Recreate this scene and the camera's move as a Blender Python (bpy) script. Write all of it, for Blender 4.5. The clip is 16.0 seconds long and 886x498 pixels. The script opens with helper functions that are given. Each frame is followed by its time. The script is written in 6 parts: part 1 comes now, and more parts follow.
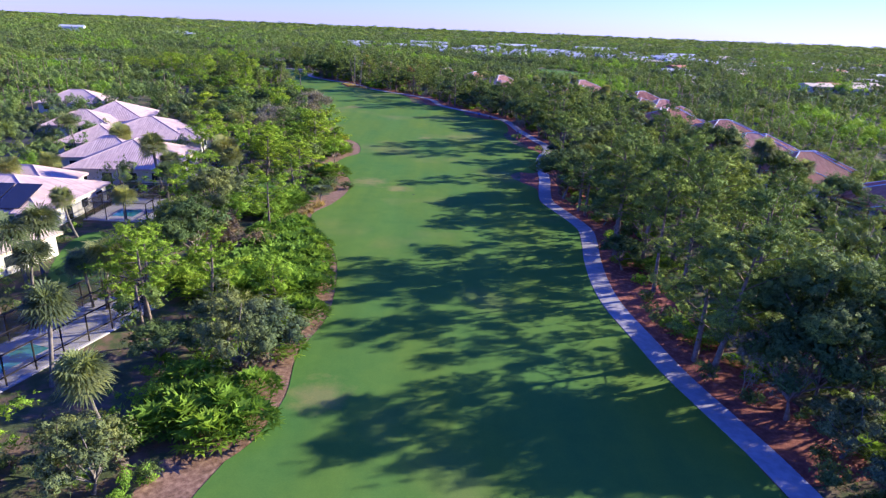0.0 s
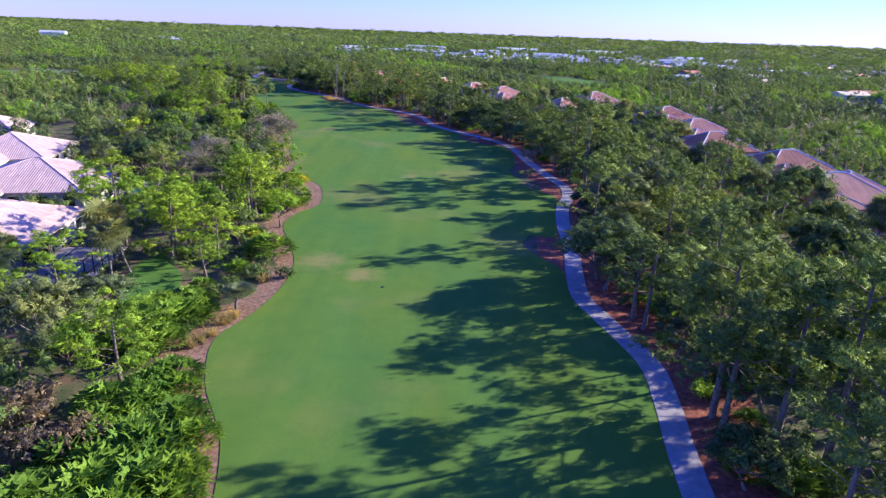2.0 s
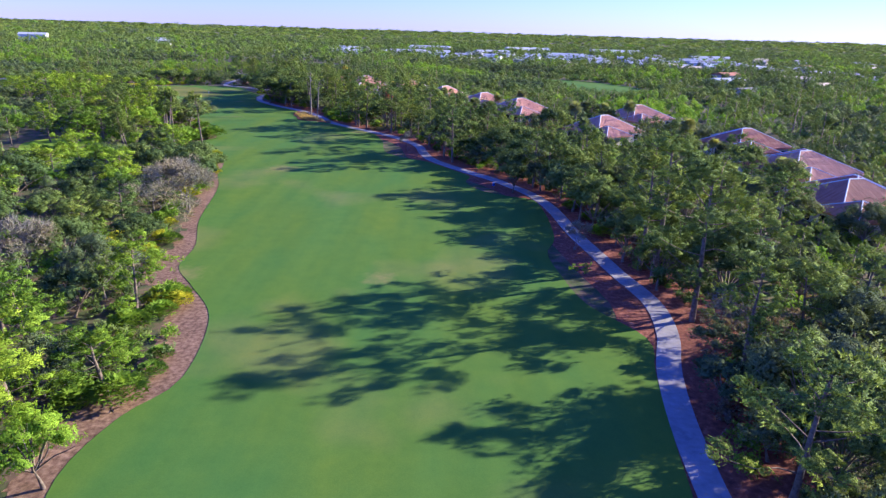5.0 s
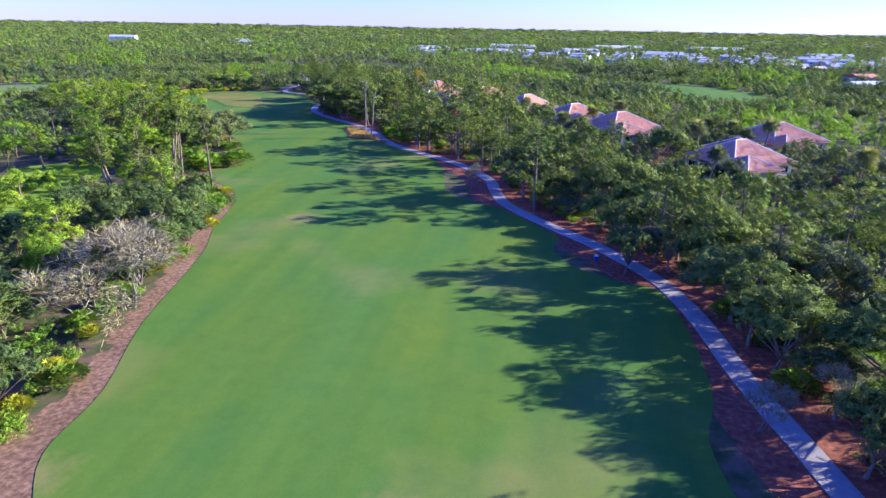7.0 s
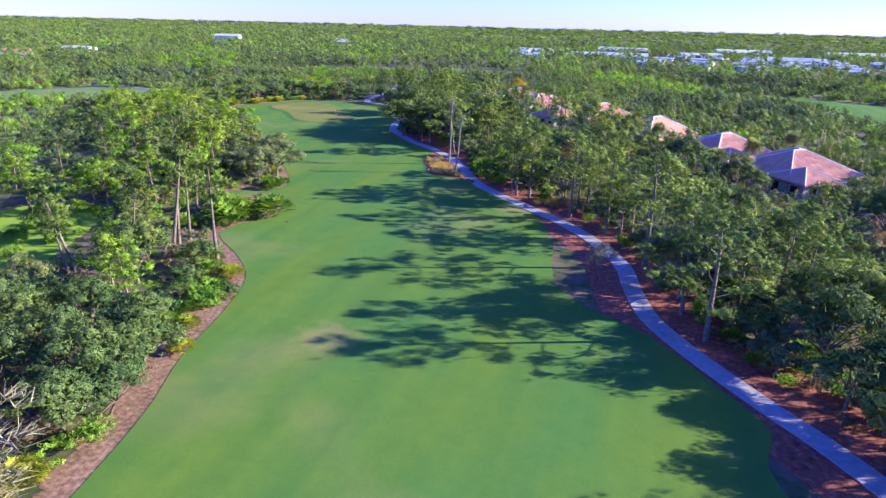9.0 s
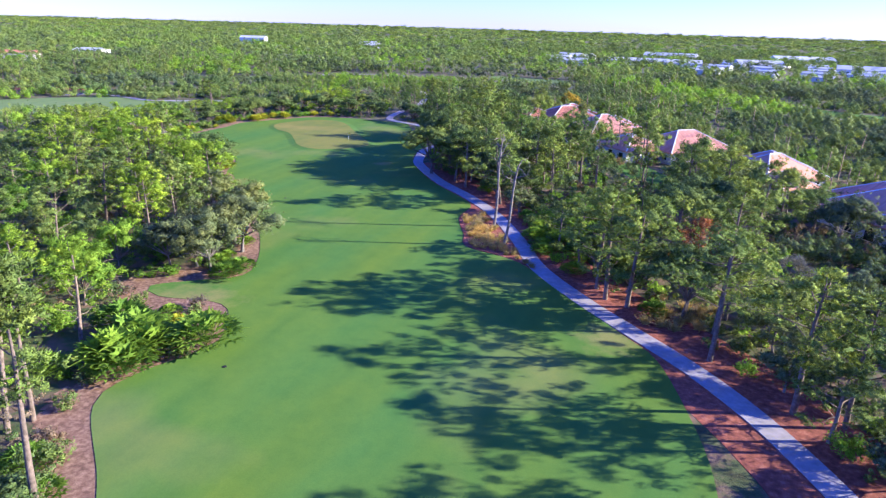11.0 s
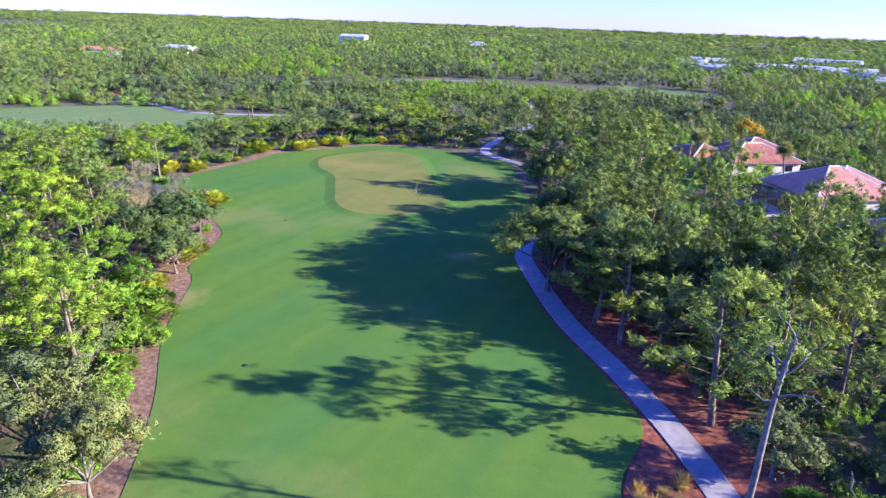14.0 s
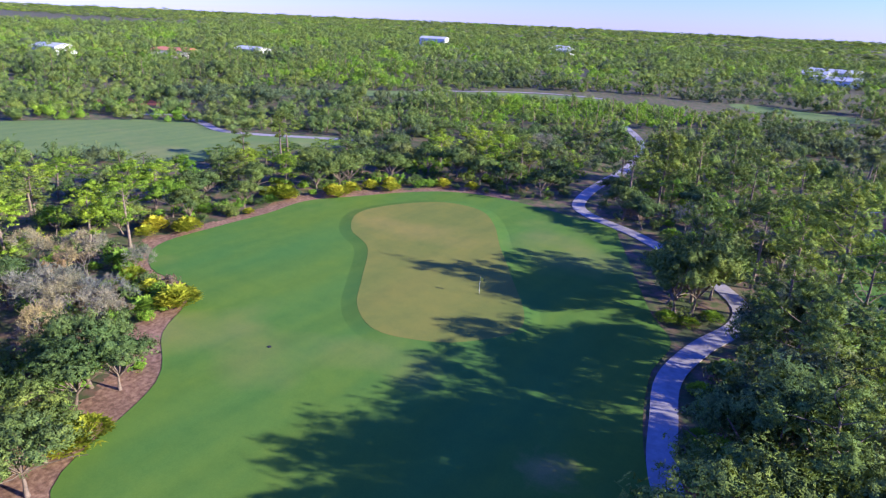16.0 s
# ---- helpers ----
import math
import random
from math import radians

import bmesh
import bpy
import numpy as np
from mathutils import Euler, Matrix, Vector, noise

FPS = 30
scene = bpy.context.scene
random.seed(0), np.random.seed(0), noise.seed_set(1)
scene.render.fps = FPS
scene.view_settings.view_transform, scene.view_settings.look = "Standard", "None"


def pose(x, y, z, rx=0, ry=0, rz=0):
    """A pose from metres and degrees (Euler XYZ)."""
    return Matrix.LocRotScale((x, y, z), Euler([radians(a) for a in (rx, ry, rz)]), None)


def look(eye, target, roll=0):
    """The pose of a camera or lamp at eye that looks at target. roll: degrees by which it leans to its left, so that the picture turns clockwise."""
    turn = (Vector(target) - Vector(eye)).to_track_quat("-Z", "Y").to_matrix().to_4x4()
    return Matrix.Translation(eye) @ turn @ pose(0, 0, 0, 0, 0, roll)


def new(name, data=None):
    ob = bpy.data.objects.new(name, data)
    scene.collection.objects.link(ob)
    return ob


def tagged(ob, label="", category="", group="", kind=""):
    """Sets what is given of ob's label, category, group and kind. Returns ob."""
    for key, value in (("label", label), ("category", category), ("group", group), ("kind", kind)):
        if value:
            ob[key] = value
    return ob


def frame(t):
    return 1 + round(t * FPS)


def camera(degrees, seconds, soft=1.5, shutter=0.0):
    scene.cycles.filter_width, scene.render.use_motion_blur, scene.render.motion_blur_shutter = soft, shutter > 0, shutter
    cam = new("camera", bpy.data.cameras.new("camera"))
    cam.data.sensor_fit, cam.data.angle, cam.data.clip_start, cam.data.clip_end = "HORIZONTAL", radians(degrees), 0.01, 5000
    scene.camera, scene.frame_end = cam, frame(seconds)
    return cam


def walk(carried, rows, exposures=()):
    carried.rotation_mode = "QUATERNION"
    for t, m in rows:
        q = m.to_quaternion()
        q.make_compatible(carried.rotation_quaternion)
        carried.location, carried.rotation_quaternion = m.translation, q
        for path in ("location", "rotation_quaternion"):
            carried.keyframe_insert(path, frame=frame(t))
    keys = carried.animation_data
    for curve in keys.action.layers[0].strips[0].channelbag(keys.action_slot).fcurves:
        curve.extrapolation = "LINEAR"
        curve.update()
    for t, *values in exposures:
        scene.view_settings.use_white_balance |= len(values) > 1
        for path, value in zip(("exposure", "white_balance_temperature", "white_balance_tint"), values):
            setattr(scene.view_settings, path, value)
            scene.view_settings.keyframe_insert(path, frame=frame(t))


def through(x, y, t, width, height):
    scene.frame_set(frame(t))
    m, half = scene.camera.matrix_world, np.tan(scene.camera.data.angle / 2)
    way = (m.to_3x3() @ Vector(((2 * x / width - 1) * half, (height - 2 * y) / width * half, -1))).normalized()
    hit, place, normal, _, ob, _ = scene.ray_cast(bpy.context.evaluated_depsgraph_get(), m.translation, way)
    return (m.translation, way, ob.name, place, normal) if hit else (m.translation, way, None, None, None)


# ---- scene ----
cam = camera(71.5, 16.0, 1.3)
PATH = [
    (0, (0.778, -0.264, 28.974), (0.804, 1.617, 28.295), 2.4),
    (0.5, (1.157, 9.442, 29.181), (1.179, 11.325, 28.506), 2.2),
    (1, (1.497, 18.995, 29.46), (1.522, 20.878, 28.786), 2.2),
    (1.5, (2.056, 28.894, 29.795), (2.084, 30.777, 29.124), 2.2),
    (2, (2.754, 39.045, 29.994), (2.781, 40.929, 29.323), 2.1),
    (2.5, (3.395, 49.181, 30.077), (3.424, 51.065, 29.407), 2.1),
    (3, (3.845, 58.997, 29.995), (3.875, 60.88, 29.324), 2.0),
    (3.5, (4.173, 68.72, 29.833), (4.206, 70.603, 29.162), 2.1),
    (4, (4.321, 78.298, 29.677), (4.355, 80.182, 29.006), 2.0),
    (4.2, (4.365, 82.2, 29.662), (4.4, 84.084, 28.992), 2.0),
    (6.3, (4.765, 124.121, 29.481), (4.625, 125.996, 28.799), 1.0),
    (6.5, (4.708, 128.184, 29.498), (4.541, 130.057, 28.816), 1.0),
    (7, (4.178, 138.447, 29.627), (3.934, 140.31, 28.943), 1.0),
    (7.5, (2.934, 148.958, 29.795), (2.604, 150.808, 29.11), 1.2),
    (8, (1.213, 159.177, 29.924), (0.796, 161.009, 29.237), 1.3),
    (8.5, (-1.094, 169.227, 30.043), (-1.59, 171.038, 29.354), 1.3),
    (9, (-3.956, 179.554, 30.286), (-4.482, 181.356, 29.597), 1.3),
    (9.2, (-5.256, 183.695, 30.309), (-5.784, 185.498, 29.623), 1.5),
    (11.3, (-21.408, 227.931, 30.306), (-22.043, 229.699, 29.621), 1.6),
    (11.5, (-22.968, 232.109, 30.291), (-23.62, 233.872, 29.605), 1.6),
    (12, (-26.966, 242.413, 30.113), (-27.669, 244.155, 29.426), 1.6),
    (12.5, (-31.054, 252.391, 29.756), (-31.806, 254.112, 29.067), 1.7),
    (13, (-35.358, 262.266, 29.401), (-36.16, 263.964, 28.711), 1.8),
    (13.5, (-39.705, 271.668, 29.049), (-40.551, 273.343, 28.357), 1.9),
    (14, (-44.142, 280.864, 28.897), (-45.034, 282.514, 28.204), 2.0),
    (14.5, (-48.619, 289.669, 28.949), (-49.56, 291.291, 28.254), 2.2),
    (15, (-53.339, 298.304, 29.338), (-54.331, 299.895, 28.642), 2.4),
    (15.5, (-58.322, 306.42, 29.769), (-59.36, 307.98, 29.071), 2.6),
    (16, (-63.711, 314.309, 30.194), (-64.8, 315.833, 29.495), 2.6),
]
EXPOSURES = [(0, 1.33, 4940, 37), (4, 1.31, 4940, 36), (6.5, 1.50, 4900, 35), (9, 1.64, 4860, 36), (12.5, 1.79, 4840, 38), (14, 1.73, 4840, 38), (16, 1.36, 4900, 38)]
walk(cam, [(t, look(eye, target, roll)) for t, eye, target, roll in PATH], EXPOSURES)

# ---- light ----
SUN_EL, SUN_AZ = 20.5, math.atan2(0.94, 0.345)   # height in degrees; compass angle from +y towards +x
world = bpy.data.worlds.new("sky")
scene.world = world
world.use_nodes = True
_wn = world.node_tree.nodes
_sky = _wn.new("ShaderNodeTexSky")
_sky.sky_type, _sky.sun_disc = "NISHITA", False
_sky.sun_elevation, _sky.sun_rotation = radians(SUN_EL), SUN_AZ
_sky.air_density, _sky.dust_density, _sky.ozone_density = 1.2, 0.0, 4.0
_wn["Background"].inputs["Strength"].default_value = 0.070
_deep = _wn.new("ShaderNodeMix")   # a deep blue, very clear sky
_deep.data_type, _deep.blend_type = "RGBA", "MULTIPLY"
_deep.inputs["Factor"].default_value = 1.0
_deep.inputs[7].default_value = (0.72, 0.82, 1.66, 1)
world.node_tree.links.new(_sky.outputs["Color"], _deep.inputs[6])
world.node_tree.links.new(_deep.outputs[2], _wn["Background"].inputs["Color"])
sun = new("sun", bpy.data.lights.new("sun", "SUN"))
sun.data.energy, sun.data.angle, sun.data.color = 5.8, radians(0.6), (1.0, 0.865, 0.385)
_d = Vector((math.sin(SUN_AZ) * math.cos(radians(SUN_EL)), math.cos(SUN_AZ) * math.cos(radians(SUN_EL)), math.sin(radians(SUN_EL))))
sun.matrix_world = look(_d * 300, (0, 0, 0))

rng = np.random.default_rng(7)


# ---- materials ----
def nodes(name, rough=0.8, metal=0.0, spec=0.3):
    m = bpy.data.materials.new(name)
    m.use_nodes = True
    b = m.node_tree.nodes["Principled BSDF"]
    b.inputs["Roughness"].default_value, b.inputs["Metallic"].default_value = rough, metal
    b.inputs["Specular IOR Level"].default_value = spec
    return m, m.node_tree, b


def node(nt, kind, **sets):
    n = nt.nodes.new(kind)
    for key, value in sets.items():
        n.inputs[key.replace("_", " ")].default_value = value
    return n


def ramp(nt, fac, stops):
    r = nt.nodes.new("ShaderNodeValToRGB")
    while len(r.color_ramp.elements) < len(stops):
        r.color_ramp.elements.new(0.5)
    for e, (p, c) in zip(r.color_ramp.elements, stops):
        e.position, e.color = p, (*c, 1)
    nt.links.new(fac, r.inputs["Fac"])
    return r.outputs["Color"]


def coords(nt, scale=(1, 1, 1)):
    g = nt.nodes.new("ShaderNodeNewGeometry")
    mp = nt.nodes.new("ShaderNodeMapping")
    mp.inputs["Scale"].default_value = scale
    nt.links.new(g.outputs["Position"], mp.inputs["Vector"])
    return mp.outputs["Vector"]


def noise_tex(nt, scale, detail=4.0, rough=0.6, vec=None):
    n = node(nt, "ShaderNodeTexNoise", Scale=scale, Detail=detail, Roughness=rough)
    nt.links.new(vec if vec else coords(nt), n.inputs["Vector"])
    return n.outputs["Fac"]


def blend(nt, fac, a, b, how="MIX"):
    m = nt.nodes.new("ShaderNodeMix")
    m.data_type, m.blend_type = "RGBA", how
    for sock, val in ((m.inputs["Factor"], fac), (m.inputs[6], a), (m.inputs[7], b)):
        if isinstance(val, bpy.types.NodeSocket):
            nt.links.new(val, sock)
        else:
            sock.default_value = val if isinstance(val, float) else (*val, 1)
    return m.outputs[2]


def bump(nt, b, height, strength, dist):
    bp = node(nt, "ShaderNodeBump", Strength=strength, Distance=dist)
    nt.links.new(height, bp.inputs["Height"])
    nt.links.new(bp.outputs["Normal"], b.inputs["Normal"])


def surface(name, stops, scale, fine=None, rough=0.85, bumps=0.4, dist=0.05, spec=0.25, metal=0.0, wide=0.05, spread=0.35):
    """A mottled surface: grain at one scale, slow drift of tone at another."""
    m, nt, b = nodes(name, rough, metal, spec)
    a = noise_tex(nt, scale)
    w = noise_tex(nt, wide, 3.0)
    col = ramp(nt, a, stops)
    tone = ramp(nt, w, [(0.3, (1 - spread,) * 3), (0.7, (1.0,) * 3)])
    nt.links.new(blend(nt, 1.0, col, tone, "MULTIPLY"), b.inputs["Base Color"])
    bump(nt, b, noise_tex(nt, fine or scale * 4, 3.0), bumps, dist)
    return m


def leaf_material(name, dark, mid, light, gloss=0.45, through=0.35, tree_var=0.3, grain=10.0, fill=0.50):
    """Leaves: each leaf its own tone with gaps between leaves, each plant its own tint, some light shining through."""
    m, nt, b = nodes(name, gloss + 0.2, 0.0, 0.06)
    g = nt.nodes.new("ShaderNodeNewGeometry")
    soft = [[0.40 * a + 0.60 * q for a, q in zip(dark, mid)], [0.22 * a + 0.78 * q for a, q in zip(light, mid)]]
    col = ramp(nt, g.outputs["Random Per Island"], [(0.0, soft[0]), (0.5, mid), (1.0, soft[1])])
    w = noise_tex(nt, 0.11, 2.0)
    tint = ramp(nt, w, [(0.3, (0.64, 0.76, 0.85)), (0.5, (0.96, 0.98, 1)), (0.7, (1.30, 1.17, 0.82))])
    col = blend(nt, 1.0, col, tint, "MULTIPLY")
    oi = nt.nodes.new("ShaderNodeObjectInfo")
    per = ramp(nt, oi.outputs["Random"], [(0.0, (1 - tree_var, 1 - tree_var * 0.8, 1 - tree_var * 0.5)), (0.5, (1, 1, 1)), (1.0, (1 + tree_var * 0.8, 1 + tree_var * 0.6, 1 - tree_var * 0.3))])
    col = blend(nt, 1.0, col, per, "MULTIPLY")
    cell = nt.nodes.new("ShaderNodeTexVoronoi")
    cell.inputs["Scale"].default_value = grain
    nt.links.new(coords(nt), cell.inputs["Vector"])
    sep = nt.nodes.new("ShaderNodeSeparateColor")
    nt.links.new(cell.outputs["Color"], sep.inputs["Color"])
    col = blend(nt, 1.0, col, ramp(nt, sep.outputs["Red"], [(0.0, (0.52, 0.58, 0.62)), (0.55, (1.0, 1.0, 1.0)), (1.0, (1.22, 1.20, 1.0))]), "MULTIPLY")
    nt.links.new(col, b.inputs["Base Color"])
    bump(nt, b, cell.outputs["Distance"], 0.3 if fill < 1 else 0.08, -0.12)
    gaps = nt.nodes.new("ShaderNodeMath")
    gaps.operation = "GREATER_THAN"
    gaps.inputs[1].default_value = fill + 0.06
    nt.links.new(cell.outputs["Distance"], gaps.inputs[0])
    if fill < 1:   # sprays of leaves with holes between them
        spray = nt.nodes.new("ShaderNodeTexVoronoi")
        spray.inputs["Scale"].default_value = grain * 0.27
        nt.links.new(coords(nt), spray.inputs["Vector"])
        parts_ = nt.nodes.new("ShaderNodeSeparateColor")
        nt.links.new(spray.outputs["Color"], parts_.inputs["Color"])
        col = blend(nt, 1.0, col, ramp(nt, parts_.outputs["Green"], [(0.0, (0.80, 0.84, 0.88)), (0.5, (1, 1, 1)), (1.0, (1.10, 1.08, 1.0))]), "MULTIPLY")
        nt.links.new(col, b.inputs["Base Color"])
        hole = nt.nodes.new("ShaderNodeMath")
        hole.operation = "GREATER_THAN"
        hole.inputs[1].default_value = 0.66
        nt.links.new(spray.outputs["Distance"], hole.inputs[0])
        both = nt.nodes.new("ShaderNodeMath")
        both.operation = "MAXIMUM"
        nt.links.new(gaps.outputs[0], both.inputs[0])
        nt.links.new(hole.outputs[0], both.inputs[1])
        gaps = both
    tr = nt.nodes.new("ShaderNodeBsdfTranslucent")
    nt.links.new(blend(nt, 1.0, col, (1.5, 1.45, 0.75), "MULTIPLY"), tr.inputs["Color"])
    mix = nt.nodes.new("ShaderNodeMixShader")
    mix.inputs[0].default_value = through
    out = nt.nodes["Material Output"]
    nt.links.new(b.outputs[0], mix.inputs[1])
    nt.links.new(tr.outputs[0], mix.inputs[2])
    see = nt.nodes.new("ShaderNodeBsdfTransparent")
    leafy = nt.nodes.new("ShaderNodeMixShader")
    nt.links.new(gaps.outputs[0], leafy.inputs[0])
    nt.links.new(mix.outputs[0], leafy.inputs[1])
    nt.links.new(see.outputs[0], leafy.inputs[2])
    nt.links.new(leafy.outputs[0], out.inputs["Surface"])
    return m


def turf(name, lush, plain, worn, patch, places=()):
    """Mown grass: blades, mowing drift, thin and scorched patches."""
    m, nt, b = nodes(name, 0.95, 0.0, 0.06)
    blades = noise_tex(nt, 9.0, 5.0, 0.7)
    drift = noise_tex(nt, 1.0, 3.0, 0.5, coords(nt, (0.10, 0.035, 0.1)))
    wide = noise_tex(nt, 0.045, 3.0, 0.5)
    col = ramp(nt, drift, [(0.28, lush), (0.72, plain)])
    col = blend(nt, ramp(nt, wide, [(0.55, (0, 0, 0)), (0.8, (patch,) * 3)]), col, worn)
    ragged = noise_tex(nt, 0.5, 5.0, 0.65)
    for x, y, size in places:
        far = nt.nodes.new("ShaderNodeVectorMath")
        far.operation = "DISTANCE"
        far.inputs[1].default_value = (x, y, 0)
        nt.links.new(coords(nt), far.inputs[0])
        edge = nt.nodes.new("ShaderNodeMath")
        edge.operation = "MULTIPLY_ADD"
        edge.inputs[1].default_value, edge.inputs[2].default_value = 0.5 / size, -0.35
        nt.links.new(far.outputs["Value"], edge.inputs[0])
        sum_ = nt.nodes.new("ShaderNodeMath")
        sum_.operation = "ADD"
        nt.links.new(edge.outputs[0], sum_.inputs[0])
        nt.links.new(ragged, sum_.inputs[1])
        col = blend(nt, ramp(nt, sum_.outputs[0], [(0.26, (0.5,) * 3), (0.66, (0, 0, 0))]), col, worn)
    stripe = noise_tex(nt, 1.0, 2.0, 0.5, coords(nt, (0.32, 0.018, 0.1)))
    col = blend(nt, 1.0, col, ramp(nt, stripe, [(0.35, (0.92, 0.95, 0.95)), (0.65, (1.06, 1.04, 1.0))]), "MULTIPLY")
    col = blend(nt, 1.0, col, ramp(nt, blades, [(0.25, (0.86, 0.88, 0.86)), (0.75, (1.10, 1.09, 1.06))]), "MULTIPLY")
    mottle = noise_tex(nt, 0.42, 5.0, 0.7)
    col = blend(nt, 1.0, col, ramp(nt, mottle, [(0.3, (0.88, 0.93, 0.96)), (0.5, (1, 1, 1)), (0.7, (1.12, 1.05, 0.98))]), "MULTIPLY")
    nt.links.new(col, b.inputs["Base Color"])
    bump(nt, b, blades, 0.22, 0.05)
    return m


FAIRWAY = turf("fairway_turf", (0.063, 0.152, 0.034), (0.102, 0.168, 0.022), (0.27, 0.21, 0.095), 0.5,
               ((-67, 272.5, 6), (-21, 281.5, 4), (-27.5, 168.5, 3), (-30.7, 229.4, 4), (-12.4, 117, 4), (-6.5, 112.5, 3), (-97, 320.5, 3), (-78, 348.6, 2.5), (-8.5, 43.3, 3), (-3, 169, 2.5)))
GREEN = turf("putting_turf", (0.120, 0.150, 0.036), (0.182, 0.174, 0.042), (0.30, 0.22, 0.070), 0.75)
PALE_FAIRWAY = turf("pale_fairway_turf", (0.115, 0.175, 0.062), (0.150, 0.200, 0.072), (0.24, 0.21, 0.10), 0.5)
LAWN = turf("lawn_turf", (0.062, 0.148, 0.026), (0.095, 0.175, 0.034), (0.15, 0.18, 0.05), 0.4)
EARTH = surface("forest_floor", [(0.3, (0.05, 0.055, 0.025)), (0.46, (0.075, 0.10, 0.034)), (0.56, (0.14, 0.105, 0.065)), (0.66, (0.19, 0.12, 0.085)), (0.78, (0.075, 0.11, 0.03))], 0.45, 6.0, 0.95, 0.6, 0.1)
MULCH = surface("shredded_mulch", [(0.3, (0.12, 0.064, 0.042)), (0.5, (0.235, 0.138, 0.092)), (0.68, (0.37, 0.235, 0.160))], 2.2, 16.0, 0.95, 0.6, 0.06, wide=0.25)
STRAW = surface("pine_straw", [(0.3, (0.13, 0.040, 0.028)), (0.55, (0.29, 0.092, 0.060)), (0.75, (0.42, 0.19, 0.135))], 1.6, 14.0, 0.95, 0.7, 0.08)
CONCRETE = surface("cart_path_concrete", [(0.3, (0.25, 0.23, 0.255)), (0.7, (0.36, 0.33, 0.365))], 1.4, 18.0, 0.85, 0.25, 0.02, spread=0.25, wide=0.12)
BARK = surface("pine_bark", [(0.3, (0.11, 0.085, 0.07)), (0.7, (0.30, 0.23, 0.19))], 3.0, 9.0, 0.95, 0.8, 0.06)
GREYWOOD = surface("weathered_wood", [(0.3, (0.13, 0.11, 0.10)), (0.7, (0.29, 0.255, 0.23))], 3.0, 9.0, 0.95, 0.6, 0.04)
PINE = leaf_material("pine_needles", (0.056, 0.098, 0.028), (0.164, 0.226, 0.056), (0.295, 0.345, 0.074), 0.55, 0.18)
# the pine needles again, with sunlight put into a brighter, yellower colour
PINE_SUNLIT = leaf_material("pine_needles_painted_sunlit", (0.095, 0.170, 0.014), (0.245, 0.362, 0.024), (0.350, 0.460, 0.040), 0.55, 0.24)
OAK = leaf_material("oak_leaves", (0.052, 0.088, 0.028), (0.126, 0.178, 0.054), (0.215, 0.260, 0.078), 0.5, 0.15)
BRIGHT = leaf_material("bright_shrub_leaves", (0.085, 0.175, 0.018), (0.195, 0.330, 0.030), (0.341, 0.450, 0.045), 0.5, 0.30)
GOLD = leaf_material("yellow_shrub_leaves", (0.14, 0.16, 0.01), (0.30, 0.29, 0.015), (0.44, 0.37, 0.03), 0.5, 0.4, fill=0.75)
PALMETTO = leaf_material("palmetto_fans", (0.060, 0.135, 0.016), (0.160, 0.265, 0.028), (0.290, 0.380, 0.045), 0.5, 0.3, fill=5.0, grain=5.0)
GOLDFAN = leaf_material("yellow_palmetto_fans", (0.17, 0.20, 0.012), (0.38, 0.40, 0.02), (0.56, 0.52, 0.035), 0.5, 0.4, fill=5.0, grain=5.0)
PALM = leaf_material("palm_fronds", (0.105, 0.135, 0.068), (0.223, 0.250, 0.113), (0.402, 0.392, 0.181), 0.4, 0.43, fill=5.0)
MOSSY = leaf_material("grey_green_leaves", (0.060, 0.080, 0.040), (0.138, 0.170, 0.078), (0.220, 0.250, 0.118), 0.6, 0.15)
DEAD = leaf_material("dry_brown_leaves", (0.12, 0.085, 0.06), (0.22, 0.16, 0.12), (0.34, 0.26, 0.20), 0.7, 0.25)
TWIG = leaf_material("pale_twigs", (0.16, 0.14, 0.10), (0.28, 0.25, 0.20), (0.40, 0.37, 0.31), 0.8, 0.1, fill=5.0)
AUTUMN = leaf_material("golden_leaves", (0.20, 0.13, 0.015), (0.36, 0.25, 0.03), (0.50, 0.36, 0.06), 0.6, 0.35)
RUSTY = leaf_material("rusty_dead_needles", (0.12, 0.05, 0.03), (0.24, 0.10, 0.06), (0.33, 0.17, 0.10), 0.7, 0.25)
STRAWGRASS = leaf_material("dry_ornamental_grass", (0.22, 0.15, 0.06), (0.42, 0.31, 0.14), (0.58, 0.46, 0.24), 0.7, 0.3, fill=5.0)


# ---- building blocks ----
def link_mesh(name, verts, faces, material, parent=None, label="", smooth=False):
    me = bpy.data.meshes.new(name)
    me.from_pydata(np.asarray(verts, dtype=float).tolist(), [], faces.tolist() if isinstance(faces, np.ndarray) else faces)
    me.materials.append(material)
    if smooth:
        me.polygons.foreach_set("use_smooth", [True] * len(me.polygons))
    ob = new(name, me)
    if parent:
        ob.parent = parent
    if label:
        tagged(ob, label)
    return ob


def part(name, bm, material, parent=None, label=""):
    me = bpy.data.meshes.new(name)
    bm.to_mesh(me)
    bm.free()
    me.materials.append(material)
    ob = new(name, me)
    if parent:
        ob.parent = parent
    if label:
        tagged(ob, label)
    return ob


def thing(name, label, category, group="", m=None, kind=""):
    ob = tagged(new(name), label, category, group, kind)
    ob.empty_display_size = 0.3
    if m:
        ob.matrix_basis = m
    return ob


